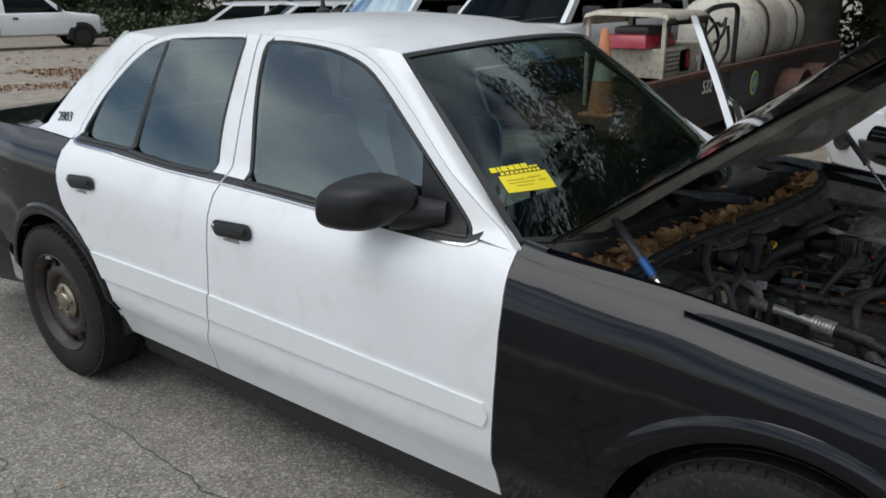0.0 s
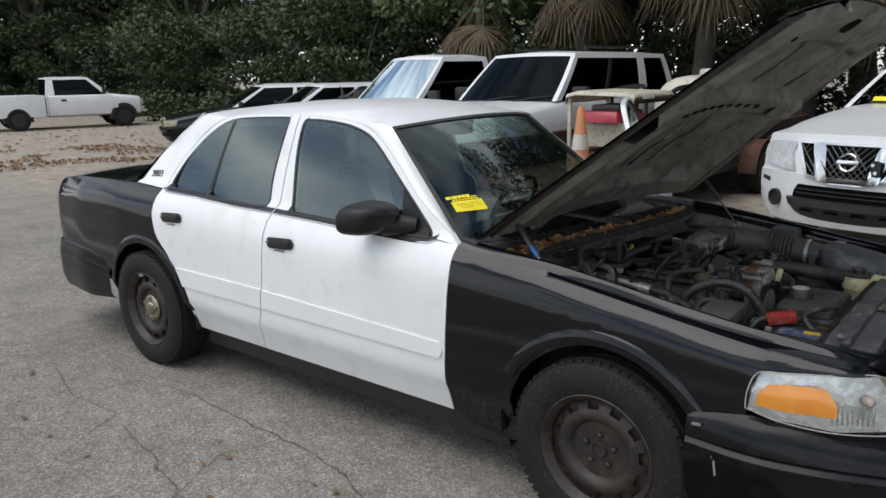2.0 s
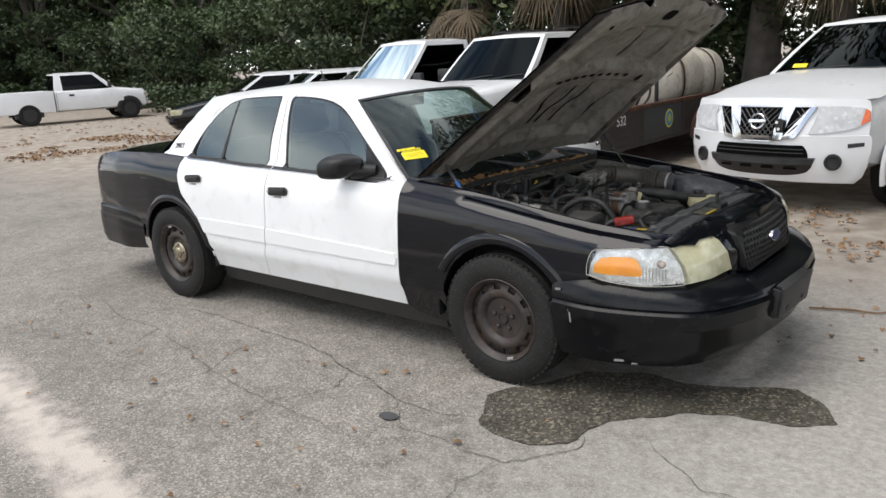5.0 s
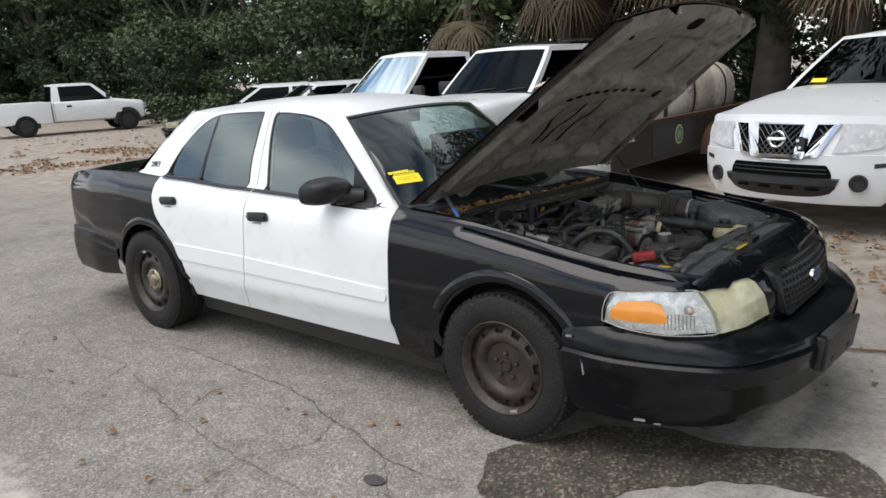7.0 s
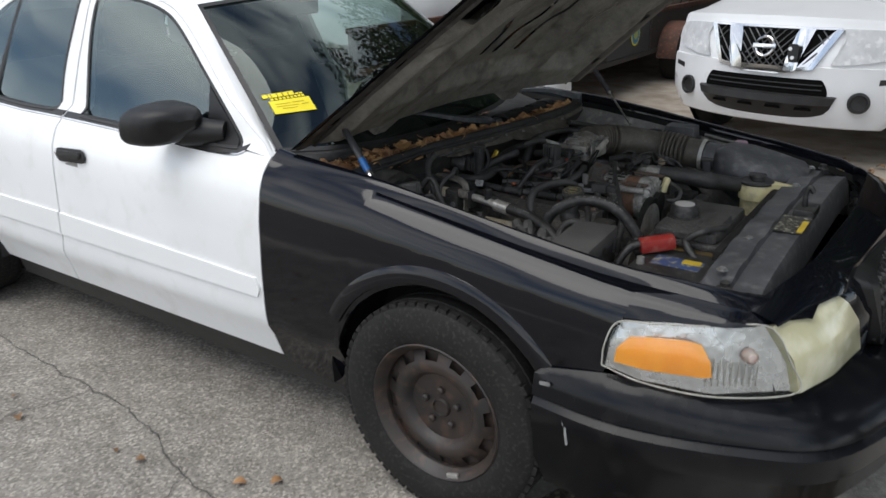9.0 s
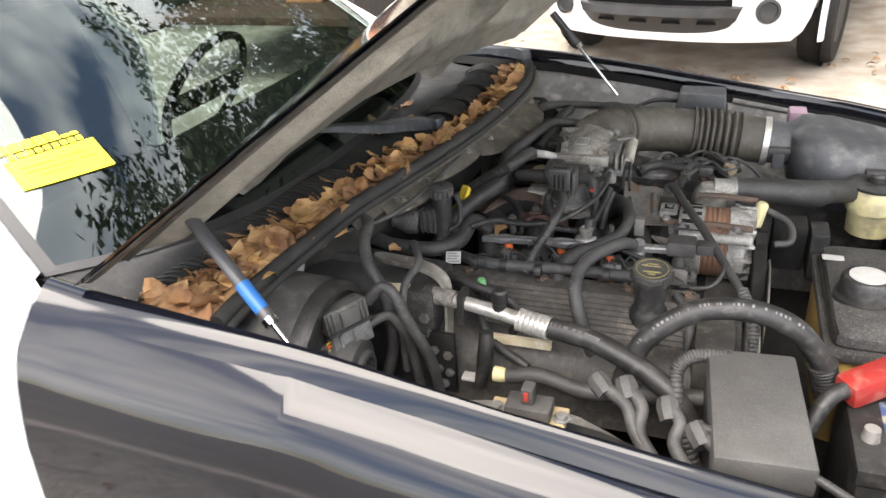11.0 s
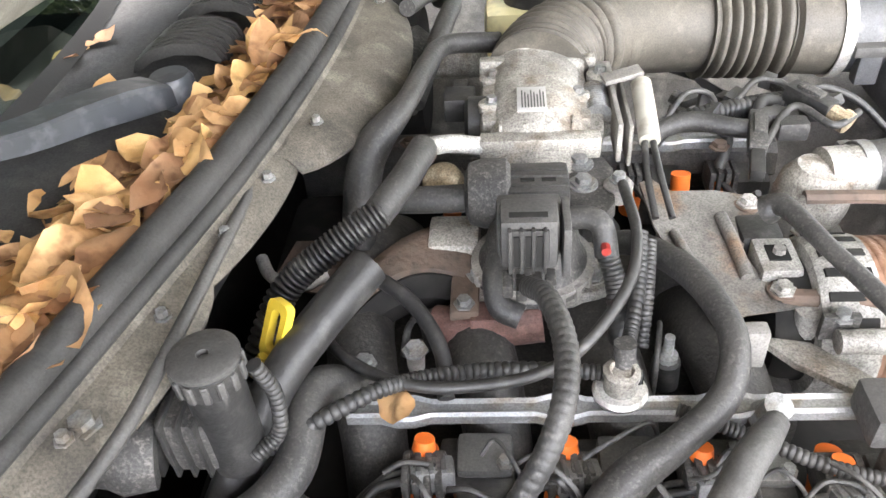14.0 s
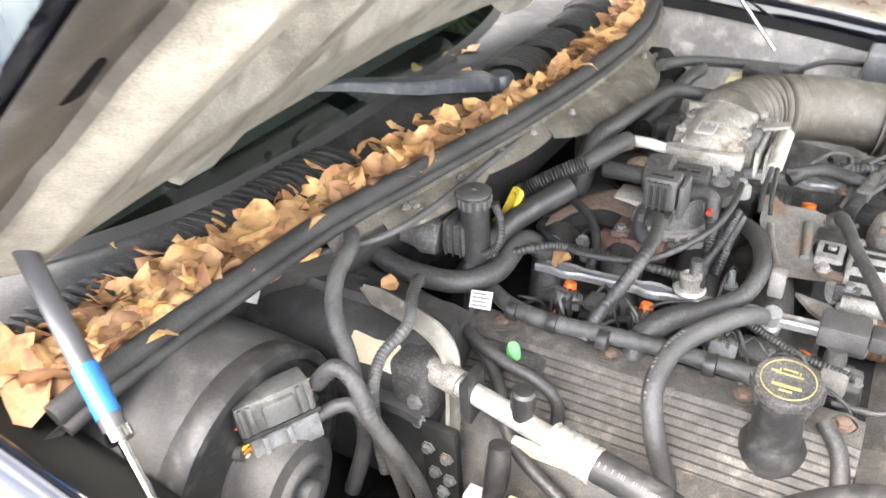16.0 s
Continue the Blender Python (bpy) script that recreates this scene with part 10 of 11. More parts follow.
hose("vacuum_hose", [(0.130, 0.03, 0.875), (0.140, 0.02, 0.885), (0.161, -0.035, 0.882), (0.202, -0.119, 0.868), (0.242, -0.187, 0.84), (0.278, -0.245, 0.81), (0.292, -0.289, 0.78), (0.29, -0.33, 0.73)], [0.013, 0.009, 0.0078, 0.0078, 0.0078, 0.0078, 0.0078, 0.0078], HOSE, label="black hose over the alternator", n=60)
hose("loom", [(0.276, -0.235, 0.815), (0.296, -0.285, 0.785), (0.298, -0.32, 0.74), (0.30, -0.34, 0.70)], 0.0095, LOOM, ring=(0.006, 0.0014))
hose("filler_hose", [(0.172, -0.275, 0.815), (0.192, -0.30, 0.80), (0.20, -0.335, 0.77), (0.195, -0.36, 0.73)], 0.009, HOSE)
can("vacuum_motor", (-0.271, -0.196, 0.845), (0, 0, 1), [(0.019, 0), (0.019, 0.078), (0.0215, 0.080), (0.0215, 0.095), (0.018, 0.098), (0.003, 0.099), (0.002, 0.095), (0, 0.095)], HOSE_NEW, engine, "black round reservoir", n=20)
bm = BM()
for k in range(14):
    a = 2 * math.pi * k / 14
    box(bm, (-0.0025, -0.0015, 0.0), (0.0025, 0.0015, 0.014), 0.0008, pose(-0.271 + 0.0218 * math.cos(a), -0.196 + 0.0218 * math.sin(a), 0.9255, 0, 0, math.degrees(a) + 90), 1)
part("cap_teeth", bm, LOOM, engine)
can("cap_top", (-0.271, -0.196, 0.9425), (0, 0, 1), [(0.0225, 0), (0.0225, 0.0025), (0.0205, 0.0040), (0.004, 0.0040), (0.003, 0.001), (0, 0.001)], LOOM, engine, "dusty grey cap", n=28)
for k in range(4):
    block("motor_lug_rib", (-0.318 + 0.011 * k, -0.219, 0.852), (-0.3155 + 0.011 * k, -0.168, 0.904), HOSE_NEW, engine, 0.001)
block("motor_lug", (-0.315, -0.215, 0.85), (-0.275, -0.17, 0.90), DUSTY, engine, 0.01)
can("motor_boot", (-0.315, -0.215, 0.875), (-1, -0.3, 0.2), [(0.024, 0), (0.026, 0.02), (0.020, 0.03), (0.016, 0.05), (0, 0.052)], DUSTY)
bm = BM()
md_ = Matrix.Translation((-0.253, -0.124, 0.893)) @ Matrix.Rotation(radians(-40), 4, "Z") @ Matrix.Rotation(radians(62), 4, "X")
ring_o, ring_i = rounded(0.022, 0.046, 0.006), rounded(0.010, 0.032, 0.004)
for d0, d1 in ((-0.0035, 0.0035),):
    o0, o1 = [[bm.verts.new(md_ @ Vector((x, y, d))) for x, y in ring_o] for d in (d0, d1)]
    i0, i1 = [[bm.verts.new(md_ @ Vector((x, y, d))) for x, y in ring_i] for d in (d0, d1)]
    for k in range(len(o0)):
        q = (k + 1) % len(o0)
        for r0, r1 in ((o0, o1), (o1, i1), (i1, i0), (i0, o0)):
            bm.faces.new((r0[k], r0[q], r1[q], r1[k]))
bmesh.ops.recalc_face_normals(bm, faces=bm.faces[:])
part("dipstick", bm, YEL, engine, "yellow loop dipstick handle")
bm = BM()
tube(bm, [Vector((-0.262, -0.137, 0.880)), Vector((-0.272, -0.140, 0.868)), Vector((-0.266, -0.135, 0.856)), Vector((-0.254, -0.130, 0.862)), Vector((-0.252, -0.131, 0.876))], 0.0042, 10)
part("dipstick_ring", bm, YEL, engine)
for x, y in ((-0.348, -0.233), (-0.375, -0.18), (-0.30, 0.06)):
    bolt((x + 0.01, y, 0.925), 0.008, parent=car)

# small leads, clips and sleeves round the intake
hose("sleeve", [(-0.245, -0.190, 0.93), (-0.238, -0.188, 0.90), (-0.240, -0.195, 0.87), (-0.256, -0.208, 0.86)], 0.0045, HOSE_NEW, ring=(0.004, 0.001))
hose("sleeve", [(0.03, -0.150, 0.836), (0.075, -0.165, 0.828), (0.13, -0.19, 0.824), (0.19, -0.20, 0.82)], 0.0045, HOSE_NEW, ring=(0.004, 0.001))
for x, y in ((-0.150, -0.174), (-0.047, -0.176), (0.046, -0.180), (0.137, -0.19)):
    can("injector", (x - 0.006, y - 0.010, 0.768), (0.05, -0.15, 1), [(0.010, 0), (0.0125, 0.004), (0.0125, 0.022), (0.009, 0.026), (0, 0.026)], ORANGE, engine, "orange injector body", n=16)
    can("rail_clip", (x - 0.002, y + 0.006, 0.800), (0.1, 0.3, 1), [(0.0085, 0), (0.009, 0.012), (0.0075, 0.020), (0, 0.020)], ORANGE, engine, "orange injector collar", n=12)
    mi = pose(x + 0.004, y - 0.010, 0.806, -14, 4, 8)
    plug = block("injector_plug", (-0.014, -0.010, -0.009), (0.018, 0.010, 0.009), CONN_PALE, engine, 0.003, mi, "pale grey injector plug")
    for k in range(3):
        block("plug_rib", (-0.010 + 0.009 * k, -0.009, 0.008), (-0.006 + 0.009 * k, 0.009, 0.0115), CONN, plug, 0.001, mi)
    block("plug_latch", (-0.017, -0.006, -0.004), (-0.012, 0.006, 0.007), CONN, plug, 0.001, mi)
    hose("injector_lead", [mi @ Vector((-0.014, -0.004, 0)), (x - 0.034, y - 0.020, 0.802), (x - 0.046, y - 0.040, 0.800), (x - 0.040, y - 0.066, 0.815)], 0.0034, HOSE_NEW, sides=8)
    hose("injector_lead", [mi @ Vector((-0.014, 0.004, 0)), (x - 0.030, y - 0.010, 0.800), (x - 0.050, y - 0.030, 0.795), (x - 0.052, y - 0.060, 0.812)], 0.0030, HOSE, sides=8)
    coil = block("coil", (x + 0.020, y - 0.022, 0.735), (x + 0.066, y + 0.030, 0.794), HOSE_NEW, engine, 0.010, None, "black ignition coil")
    block("coil_top", (x + 0.022, y - 0.006, 0.793), (x + 0.064, y + 0.030, 0.804), CONN, coil, 0.006, None, "dusty pale coil top")
    bolt((x + 0.058, y + 0.002, 0.803), 0.0045, material=RAIL)
hose("vapour_hose", [(-0.010, -0.034, 0.884), (-0.004, -0.046, 0.866), (-0.002, -0.062, 0.848), (-0.002, -0.085, 0.815)], 0.0080, HOSE_NEW, ring=(0.005, 0.0008))
hose("vapour_hose", [(0.019, -0.012, 0.886), (0.014, -0.050, 0.870), (0.004, -0.090, 0.856), (-0.002, -0.108, 0.852)], 0.0052, HOSE_NEW, ring=(0.004, 0.0008))
hose("vapour_hose", [(0.026, -0.016, 0.880), (0.020, -0.055, 0.862), (0.014, -0.085, 0.830)], 0.0052, HOSE_NEW, ring=(0.004, 0.0008))
can("vapour_fitting", (-0.004, -0.118, 0.836), (0.0, 0.15, 1), [(0.010, 0), (0.011, 0.010), (0.0085, 0.016), (0.0085, 0.030), (0, 0.030)], DUSTY, n=16)
hose("purge_line", [(-0.21, -0.02, 0.86), (-0.165, -0.06, 0.858), (-0.14, -0.10, 0.846), (-0.135, -0.135, 0.83)], 0.0065, HOSE_NEW)
for a, b in (((-0.205, -0.075, 0.80), (-0.200, -0.105, 0.835)), ((-0.165, -0.075, 0.80), (-0.160, -0.098, 0.842))):
    hose("stud", [a, b], 0.0075, SHEET_METAL)
    bolt(Vector(b), 0.007)
block("harness_clip", (0.080, -0.112, 0.836), (0.098, -0.098, 0.872), SHEET_METAL, engine, 0.003)
hose("far_loom", [(0.055, 0.180, 0.846), (0.080, 0.203, 0.856), (0.137, 0.218, 0.862), (0.200, 0.238, 0.860), (0.26, 0.27, 0.84)], 0.0095, HOSE_NEW, ring=(0.0055, 0.0012), label="black corrugated loom")
hose("thin_lead", [(0.075, 0.200, 0.864), (0.100, 0.232, 0.876), (0.122, 0.238, 0.874), (0.128, 0.222, 0.868), (0.105, 0.204, 0.862), (0.075, 0.190, 0.852)], 0.0030, LOOM, sides=7)
hose("thin_lead", [(0.150, 0.222, 0.872), (0.176, 0.252, 0.878), (0.200, 0.250, 0.876), (0.206, 0.236, 0.870), (0.180, 0.226, 0.866)], 0.0034, HOSE, sides=7)
hose("thin_lead", [(0.215, 0.225, 0.872), (0.245, 0.250, 0.868), (0.285, 0.252, 0.850), (0.32, 0.235, 0.82)], 0.0042, HOSE_NEW, sides=7)
mq = pose(0.160, 0.172, 0.862, 6, 0, -13)
block("wiring_connector", (-0.009, -0.030, -0.009), (0.009, 0.030, 0.009), DUSTY, engine, 0.003, mq, "dusty black connector")
block("connector_latch", (-0.005, -0.012, 0.008), (0.005, 0.020, 0.013), DUSTY, engine, 0.002, mq)
block("connector_tail", (-0.007, -0.066, -0.008), (0.007, -0.030, 0.006), HOSE_NEW, engine, 0.003, mq)
hose("connector_lead", [mq @ Vector((0, 0.03, 0)), mq @ Vector((0.004, 0.05, 0.004)), mq @ Vector((0.02, 0.065, -0.004))], 0.0062, HOSE_NEW, sides=8)
mq = pose(0.222, 0.214, 0.872, 0, 6, -52)
block("wiring_connector", (-0.028, -0.010, -0.009), (0.024, 0.010, 0.010), HOSE_NEW, engine, 0.003, mq, "black connector on a temperature sensor")
block("connector_latch", (-0.018, -0.006, 0.009), (0.010, 0.006, 0.014), DUSTY, engine, 0.002, mq)
can("sensor_nose", mq @ Vector((0.022, 0, 0)), mq.to_3x3() @ Vector((1, 0, -0.1)), [(0.009, 0), (0.009, 0.012), (0.012, 0.013), (0.012, 0.022), (0, 0.023)], TANMETAL, n=8)
can("far_injector", (0.090, 0.158, 0.790), (0, 0.25, 1), [(0.010, 0), (0.010, 0.032), (0, 0.032)], ORANGE, engine, "orange injector collar", n=14)
hose("stud_pipe", [(0.13, 0.175, 0.82), (0.138, 0.190, 0.845), (0.132, 0.205, 0.85)], 0.006, HOSE_NEW, sides=8)
bolt((0.128, 0.180, 0.842), 0.007, material=RUST)
# alternator, bracket, belt drive, thermostat
alt = thing("alternator", "", "")
alt.parent = engine
alt["label"] = "dirty alternator with a copper-brown coil"
AY, AZ = -0.010, 0.790
can("case_back", (0.124, AY, AZ), (1, 0, 0), [(0.03, 0), (0.052, 0.002), (0.056, 0.010), (0.056, 0.032)], DARK, alt, n=32)
can("case_rear", (0.154, AY, AZ), (1, 0, 0), [(0.05, 0), (0.066, 0.003), (0.070, 0.010), (0.070, 0.048), (0.066, 0.050)], ALTCAST, alt, n=40)
can("stator", (0.203, AY, AZ), (1, 0, 0), [(0.0675, 0), (0.0675, 0.046)], BROWN, alt, n=40)
for k in range(5):
    can("lamination", (0.207 + 0.009 * k, AY, AZ), (1, 0, 0), [(0.0675, 0), (0.0683, 0.001), (0.0683, 0.005), (0.0675, 0.006)], BROWN, alt, n=40)
can("case_front", (0.248, AY, AZ), (1, 0, 0), [(0.066, 0), (0.071, 0.002), (0.071, 0.032), (0.060, 0.044), (0.03, 0.048), (0, 0.048)], ALTCAST, alt, n=40)
for k in range(16):
    a = radians(22.5 * k)
    bm = BM()
    box(bm, (-0.0035, 0.042, 0.264), (0.0035, 0.0735, 0.297), 0.0015, Matrix.Translation((0, AY, AZ)) @ Matrix.Rotation(a, 4, "X") @ Matrix(((0, 0, 1, 0), (1, 0, 0, 0), (0, 1, 0, 0), (0, 0, 0, 1))))
    part("case_fin", bm, ALTCAST, alt)
# vents are near-black blocks on the case, their inner shade painted
for k in range(-3, 5):
    a = radians(17 * k)
    block("vent_slot_shade", (0.162, -0.004, -0.003), (0.198, 0.004, 0.0012), DARK, alt, 0.001, Matrix.Translation((0, AY, AZ)) @ Matrix.Rotation(-a, 4, "X") @ Matrix.Translation((0, 0, 0.070)))
for y, z in ((0.055, 0.838), (-0.062, 0.842)):
    can("through_bolt", (0.160, AY + y - 0.012, z - 0.008), (1, 0, 0), [(0.010, 0), (0.010, 0.125), (0, 0.126)], ALTCAST, alt, n=10)
block("brush_holder", (0.118, AY - 0.012, 0.826), (0.152, AY + 0.032, 0.852), ALTCAST, alt, 0.005, None, "pale brush holder")
# dark plate for the shaded brush opening
block("brush_window_shade", (0.126, AY + 0.000, 0.8515), (0.144, AY + 0.020, 0.8535), DARK, alt, 0.001)
can("brush_stud", (0.136, AY + 0.010, 0.850), (0, 0, 1), [(0.006, 0), (0.005, 0.008), (0, 0.008)], SHEET_METAL, alt, n=8)
block("alternator_plug", (0.112, AY + 0.030, 0.818), (0.148, AY + 0.066, 0.852), HOSE_NEW, alt, 0.006)
block("rating_label", (0.150, AY - 0.064, 0.822), (0.178, AY - 0.058, 0.846), DUSTY, alt, 0.001, pose(0, 0, 0.004))
for x in (0.165, 0.262):
    for y in (0.045, -0.060):
        bolt((x, AY + y, AZ + 0.056), 0.006, parent=alt)
can("pulley", (0.298, AY, AZ - 0.010), (1, 0, 0), [(0.03, 0), (0.036, 0.002), (0.034, 0.01), (0.036, 0.022), (0, 0.022)], DARK, alt, n=28)
bm = BM()
ol = [(0.034, 0.098), (0.046, 0.104), (0.062, 0.086), (0.100, 0.090), (0.136, 0.082), (0.142, 0.062), (0.122, 0.046), (0.110, 0.012), (0.120, -0.018), (0.146, -0.028), (0.148, -0.046), (0.100, -0.056), (0.076, -0.070), (0.066, -0.048), (0.054, -0.010), (0.040, 0.042)]
STEEL_PLATE = mat("stained_steel_plate", (0.145, 0.138, 0.126), (0.095, 0.089, 0.081), 22.0, 0.55, bump=0.08, bscale=90, fine=(0.13, 0.085, 0.055), fscale=30, grit=0.42)
prism(bm, ol, 0.003, pose(0, 0, 0.846, 7, 3), 0.001)
part("support_plate", bm, STEEL_PLATE, engine, "dirty stamped steel plate")
hose("plate_ridge", [(0.100, 0.052, 0.853), (0.104, 0.020, 0.849), (0.108, -0.020, 0.843)], 0.0058, STEEL_PLATE, n=12)
hose("plate_ridge", [(0.056, 0.030, 0.853), (0.066, -0.010, 0.848), (0.080, -0.052, 0.843)], 0.0045, STEEL_PLATE, n=12)
for x, y, z in ((0.128, 0.070, 0.852), (0.132, -0.034, 0.842)):
    can("washer", (x, y, z - 0.002), (0, 0, 1), [(0.012, 0), (0.012, 0.002), (0, 0.002)], RUST, n=16)
    bolt((x, y, z), 0.0068, material=ALTCAST)
for a, b, w in (((0.130, -0.036, 0.840), (0.290, -0.066, 0.852), 0.008), ((0.185, 0.090, 0.846), (0.300, 0.074, 0.850), 0.007)):
    bm = BM()
    ln = resample([Vector(a), Vector(a).lerp(Vector(b), 0.5) + Vector((0, 0, 0.003)), Vector(b)], 8)
    sheet(bm, [[p + Vector((0, -w, -0.002)), p + Vector((0, -w * 0.5, 0.002)), p + Vector((0, w * 0.5, 0.002)), p + Vector((0, w, -0.002))] for p in ln], (0, 0, -0.004))
    part("bracket_arm", bm, RUST, engine, "rusty bracket arm")
can("bracket_post", (0.150, -0.050, 0.790), (0, 0, 1), [(0.012, 0), (0.011, 0.045), (0, 0.046)], ALTCAST, n=14)
bm = BM()
prism(bm, [(0.108, -0.060), (0.150, -0.066), (0.184, -0.104), (0.190, -0.130), (0.168, -0.122), (0.130, -0.092)], 0.006, pose(0, 0, 0.812, -6, 4), 0.002)
part("bracket_web", bm, CAST, engine, "pale cast bracket web")
block("harness_plug", (0.145, -0.185, 0.838), (0.195, -0.145, 0.866), LOOM, engine, 0.005, pose(0, 0, 0, 0, 0, 0), "grey harness plug")
block("harness_plug", (0.195, -0.178, 0.842), (0.225, -0.15, 0.862), LOOM, engine, 0.004)
can("plug_boot", (0.168, -0.185, 0.80), (0, 0, 1), [(0.011, 0), (0.012, 0.03), (0.009, 0.042), (0, 0.042)], HOSE)
block("white_clip", (0.156, -0.212, 0.795), (0.186, -0.188, 0.824), SHEET_METAL, engine, 0.006, pose(0, 0, 0), "white plastic clip")
hose("thin_wire", [(0.225, -0.165, 0.852), (0.245, -0.20, 0.838), (0.225, -0.235, 0.815), (0.175, -0.235, 0.808)], 0.004, HOSE, sides=8)
idler = thing("belt_drive", "", "")
idler.parent = engine
idler["label"] = "ribbed belt over worn pulleys"
can("idler_pulley", (0.293, -0.075, 0.730), (1, 0, 0), [(0.02, 0), (0.082, 0.002), (0.084, 0.004), (0.084, 0.024), (0.082, 0.026), (0.06, 0.022), (0.03, 0.022), (0, 0.03)], DARK, idler, n=40)
can("fan_pulley", (0.322, -0.115, 0.72), (1, 0, 0), [(0.02, 0), (0.085, 0.001), (0.087, 0.003), (0.06, 0.006), (0, 0.006)], PIPE_ALU, idler, n=40)
can("crank_pulley", (0.293, -0.19, 0.62), (1, 0, 0), [(0.02, 0), (0.09, 0.002), (0.09, 0.026), (0.05, 0.022), (0, 0.022)], SHEET_METAL, idler, n=36)
can("thermostat_housing", (0.205, 0.128, 0.80), (0.15, 0, 1), [(0.034, 0), (0.036, 0.015), (0.034, 0.035), (0.024, 0.05), (0, 0.054)], CAST, engine, "oxidised thermostat housing", n=28)
can("thermostat_neck", (0.215, 0.135, 0.835), (1, 0.1, 0), [(0.028, 0), (0.028, 0.04), (0, 0.04)], CAST)
hose("radiator_hose", [(0.240, 0.14, 0.838), (0.30, 0.152, 0.837), (0.36, 0.165, 0.832), (0.413, 0.190, 0.822), (0.442, 0.232, 0.811), (0.52, 0.30, 0.79), (0.60, 0.37, 0.76)], [0.025, 0.026, 0.028, 0.029, 0.026, 0.023, 0.023], HOSE, label="thick black radiator hose", n=60)
clamp_ring(Vector((0.252, 0.142, 0.838)), (1, 0.15, 0), 0.0255)
can("pump_sensor", (0.30, 0.06, 0.80), (0.2, 0.1, 1), [(0.012, 0), (0.012, 0.045), (0.008, 0.05), (0, 0.05)], CREAM)
hose("thin_wire", [(0.16, 0.15, 0.86), (0.20, 0.20, 0.875), (0.23, 0.17, 0.87), (0.26, 0.19, 0.872)], 0.004, HOSE, sides=8)
hose("loom", [(0.05, 0.19, 0.85), (0.10, 0.20, 0.862), (0.155, 0.185, 0.86), (0.19, 0.21, 0.862)], 0.010, HOSE)
for k, (x, y) in enumerate(((0.165, 0.19), (0.18, 0.17), (0.215, 0.205))):
    block("small_connector", (x, y, 0.852), (x + 0.03, y + 0.02, 0.872), HOSE if k % 2 else LOOM, engine, 0.004)
block("relay", (0.335, 0.07, 0.70), (0.40, 0.13, 0.80), DARK, engine, 0.006)
block("relay", (0.405, 0.05, 0.69), (0.44, 0.12, 0.795), HOSE_NEW, engine, 0.006)
hose("thin_wire", [(0.315, 0.075, 0.83), (0.36, 0.05, 0.815), (0.365, 0.01, 0.795), (0.335, 0.0, 0.79)], 0.007, LOOM)

# air intake
air = thing("air_intake", "black air intake tube and air box", "air intake")
TUBE = mat("brown_black_rubber", (0.056, 0.050, 0.041), (0.084, 0.074, 0.060), 10, 0.6, bump=0.05, bscale=120, fine=(0.105, 0.094, 0.076), fscale=50, grit=0.26)
boot = [(-0.054, 0.232, 0.896), (-0.046, 0.268, 0.896), (-0.024, 0.318, 0.891), (0.018, 0.362, 0.884)]
hose("boot", boot, 0.043, TUBE, air, (0.0150, 0.013), "ribbed rubber boot", 28)
hose("tube", [(0.008, 0.352, 0.886), (0.06, 0.392, 0.878), (0.11, 0.415, 0.868), (0.155, 0.425, 0.862)], 0.054, TUBE, air, None, "rubber intake tube", 24)
hose("bellows", [(0.150, 0.424, 0.862), (0.20, 0.430, 0.857), (0.258, 0.433, 0.852)], 0.048, TUBE, air, (0.0155, 0.014), "ribbed bellows", 28)
hose("tube_end", [(0.254, 0.433, 0.852), (0.32, 0.434, 0.847)], 0.054, TUBE, air, None, "", 24)
clamp_ring(Vector((0.318, 0.434, 0.847)), (1, 0, -0.06), 0.0555, 0.014, air, PIPE_ALU)
GREY_PL = mat("grey_black_plastic", (0.050, 0.052, 0.056), (0.075, 0.076, 0.080), 6.0, 0.5, fine=(0.11, 0.11, 0.11), fscale=30, grit=0.26)
hose("box_neck", [(0.325, 0.434, 0.846), (0.40, 0.435, 0.84)], 0.050, GREY_PL, air, None, "", 24)
bm = BM()
rows = []
for x, y0, y1, z0, z1 in ((0.372, 0.375, 0.50, 0.77, 0.885), (0.40, 0.345, 0.56, 0.74, 0.895), (0.47, 0.32, 0.60, 0.70, 0.885), (0.56, 0.34, 0.62, 0.70, 0.86), (0.64, 0.40, 0.62, 0.72, 0.835), (0.67, 0.43, 0.60, 0.74, 0.81)):
    row = []
    for k in range(20):
        a = 2 * math.pi * k / 20
        ca, sa = math.cos(a), math.sin(a)
        row.append((x, (y0 + y1) / 2 + (y1 - y0) / 2 * math.copysign(abs(ca) ** 0.55, ca), (z0 + z1) / 2 + (z1 - z0) / 2 * math.copysign(abs(sa) ** 0.55, sa)))
    rows.append(row)
vs = grid(bm, rows, True)
bm.faces.new(vs[0])
bm.faces.new(vs[-1])
part("air_box", bm, GREY_PL, air, "grey-black plastic air box", angle=50)
block("sensor_clip", (0.335, 0.375, 0.80), (0.362, 0.395, 0.845), GREY_PL, air, 0.004)
block("sensor_clip", (0.325, 0.37, 0.838), (0.372, 0.40, 0.852), LOOM, air, 0.004)

# tanks, battery, fuse box
ps = thing("steering_fluid_tank", "cream plastic fluid tank with a black cap", "fluid tank")
can("tank", (0.546, 0.297, 0.70), (0, 0, 1), [(0.046, 0), (0.048, 0.04), (0.048, 0.052), (0.056, 0.056), (0.056, 0.105), (0.052, 0.110), (0, 0.112)], CREAM, ps, n=32)
can("cap", (0.546, 0.297, 0.808), (0, 0, 1), [(0.058, 0), (0.058, 0.006), (0.050, 0.010), (0.022, 0.011), (0.022, 0.024), (0.018, 0.028), (0, 0.028)], HOSE_NEW, ps, n=32)
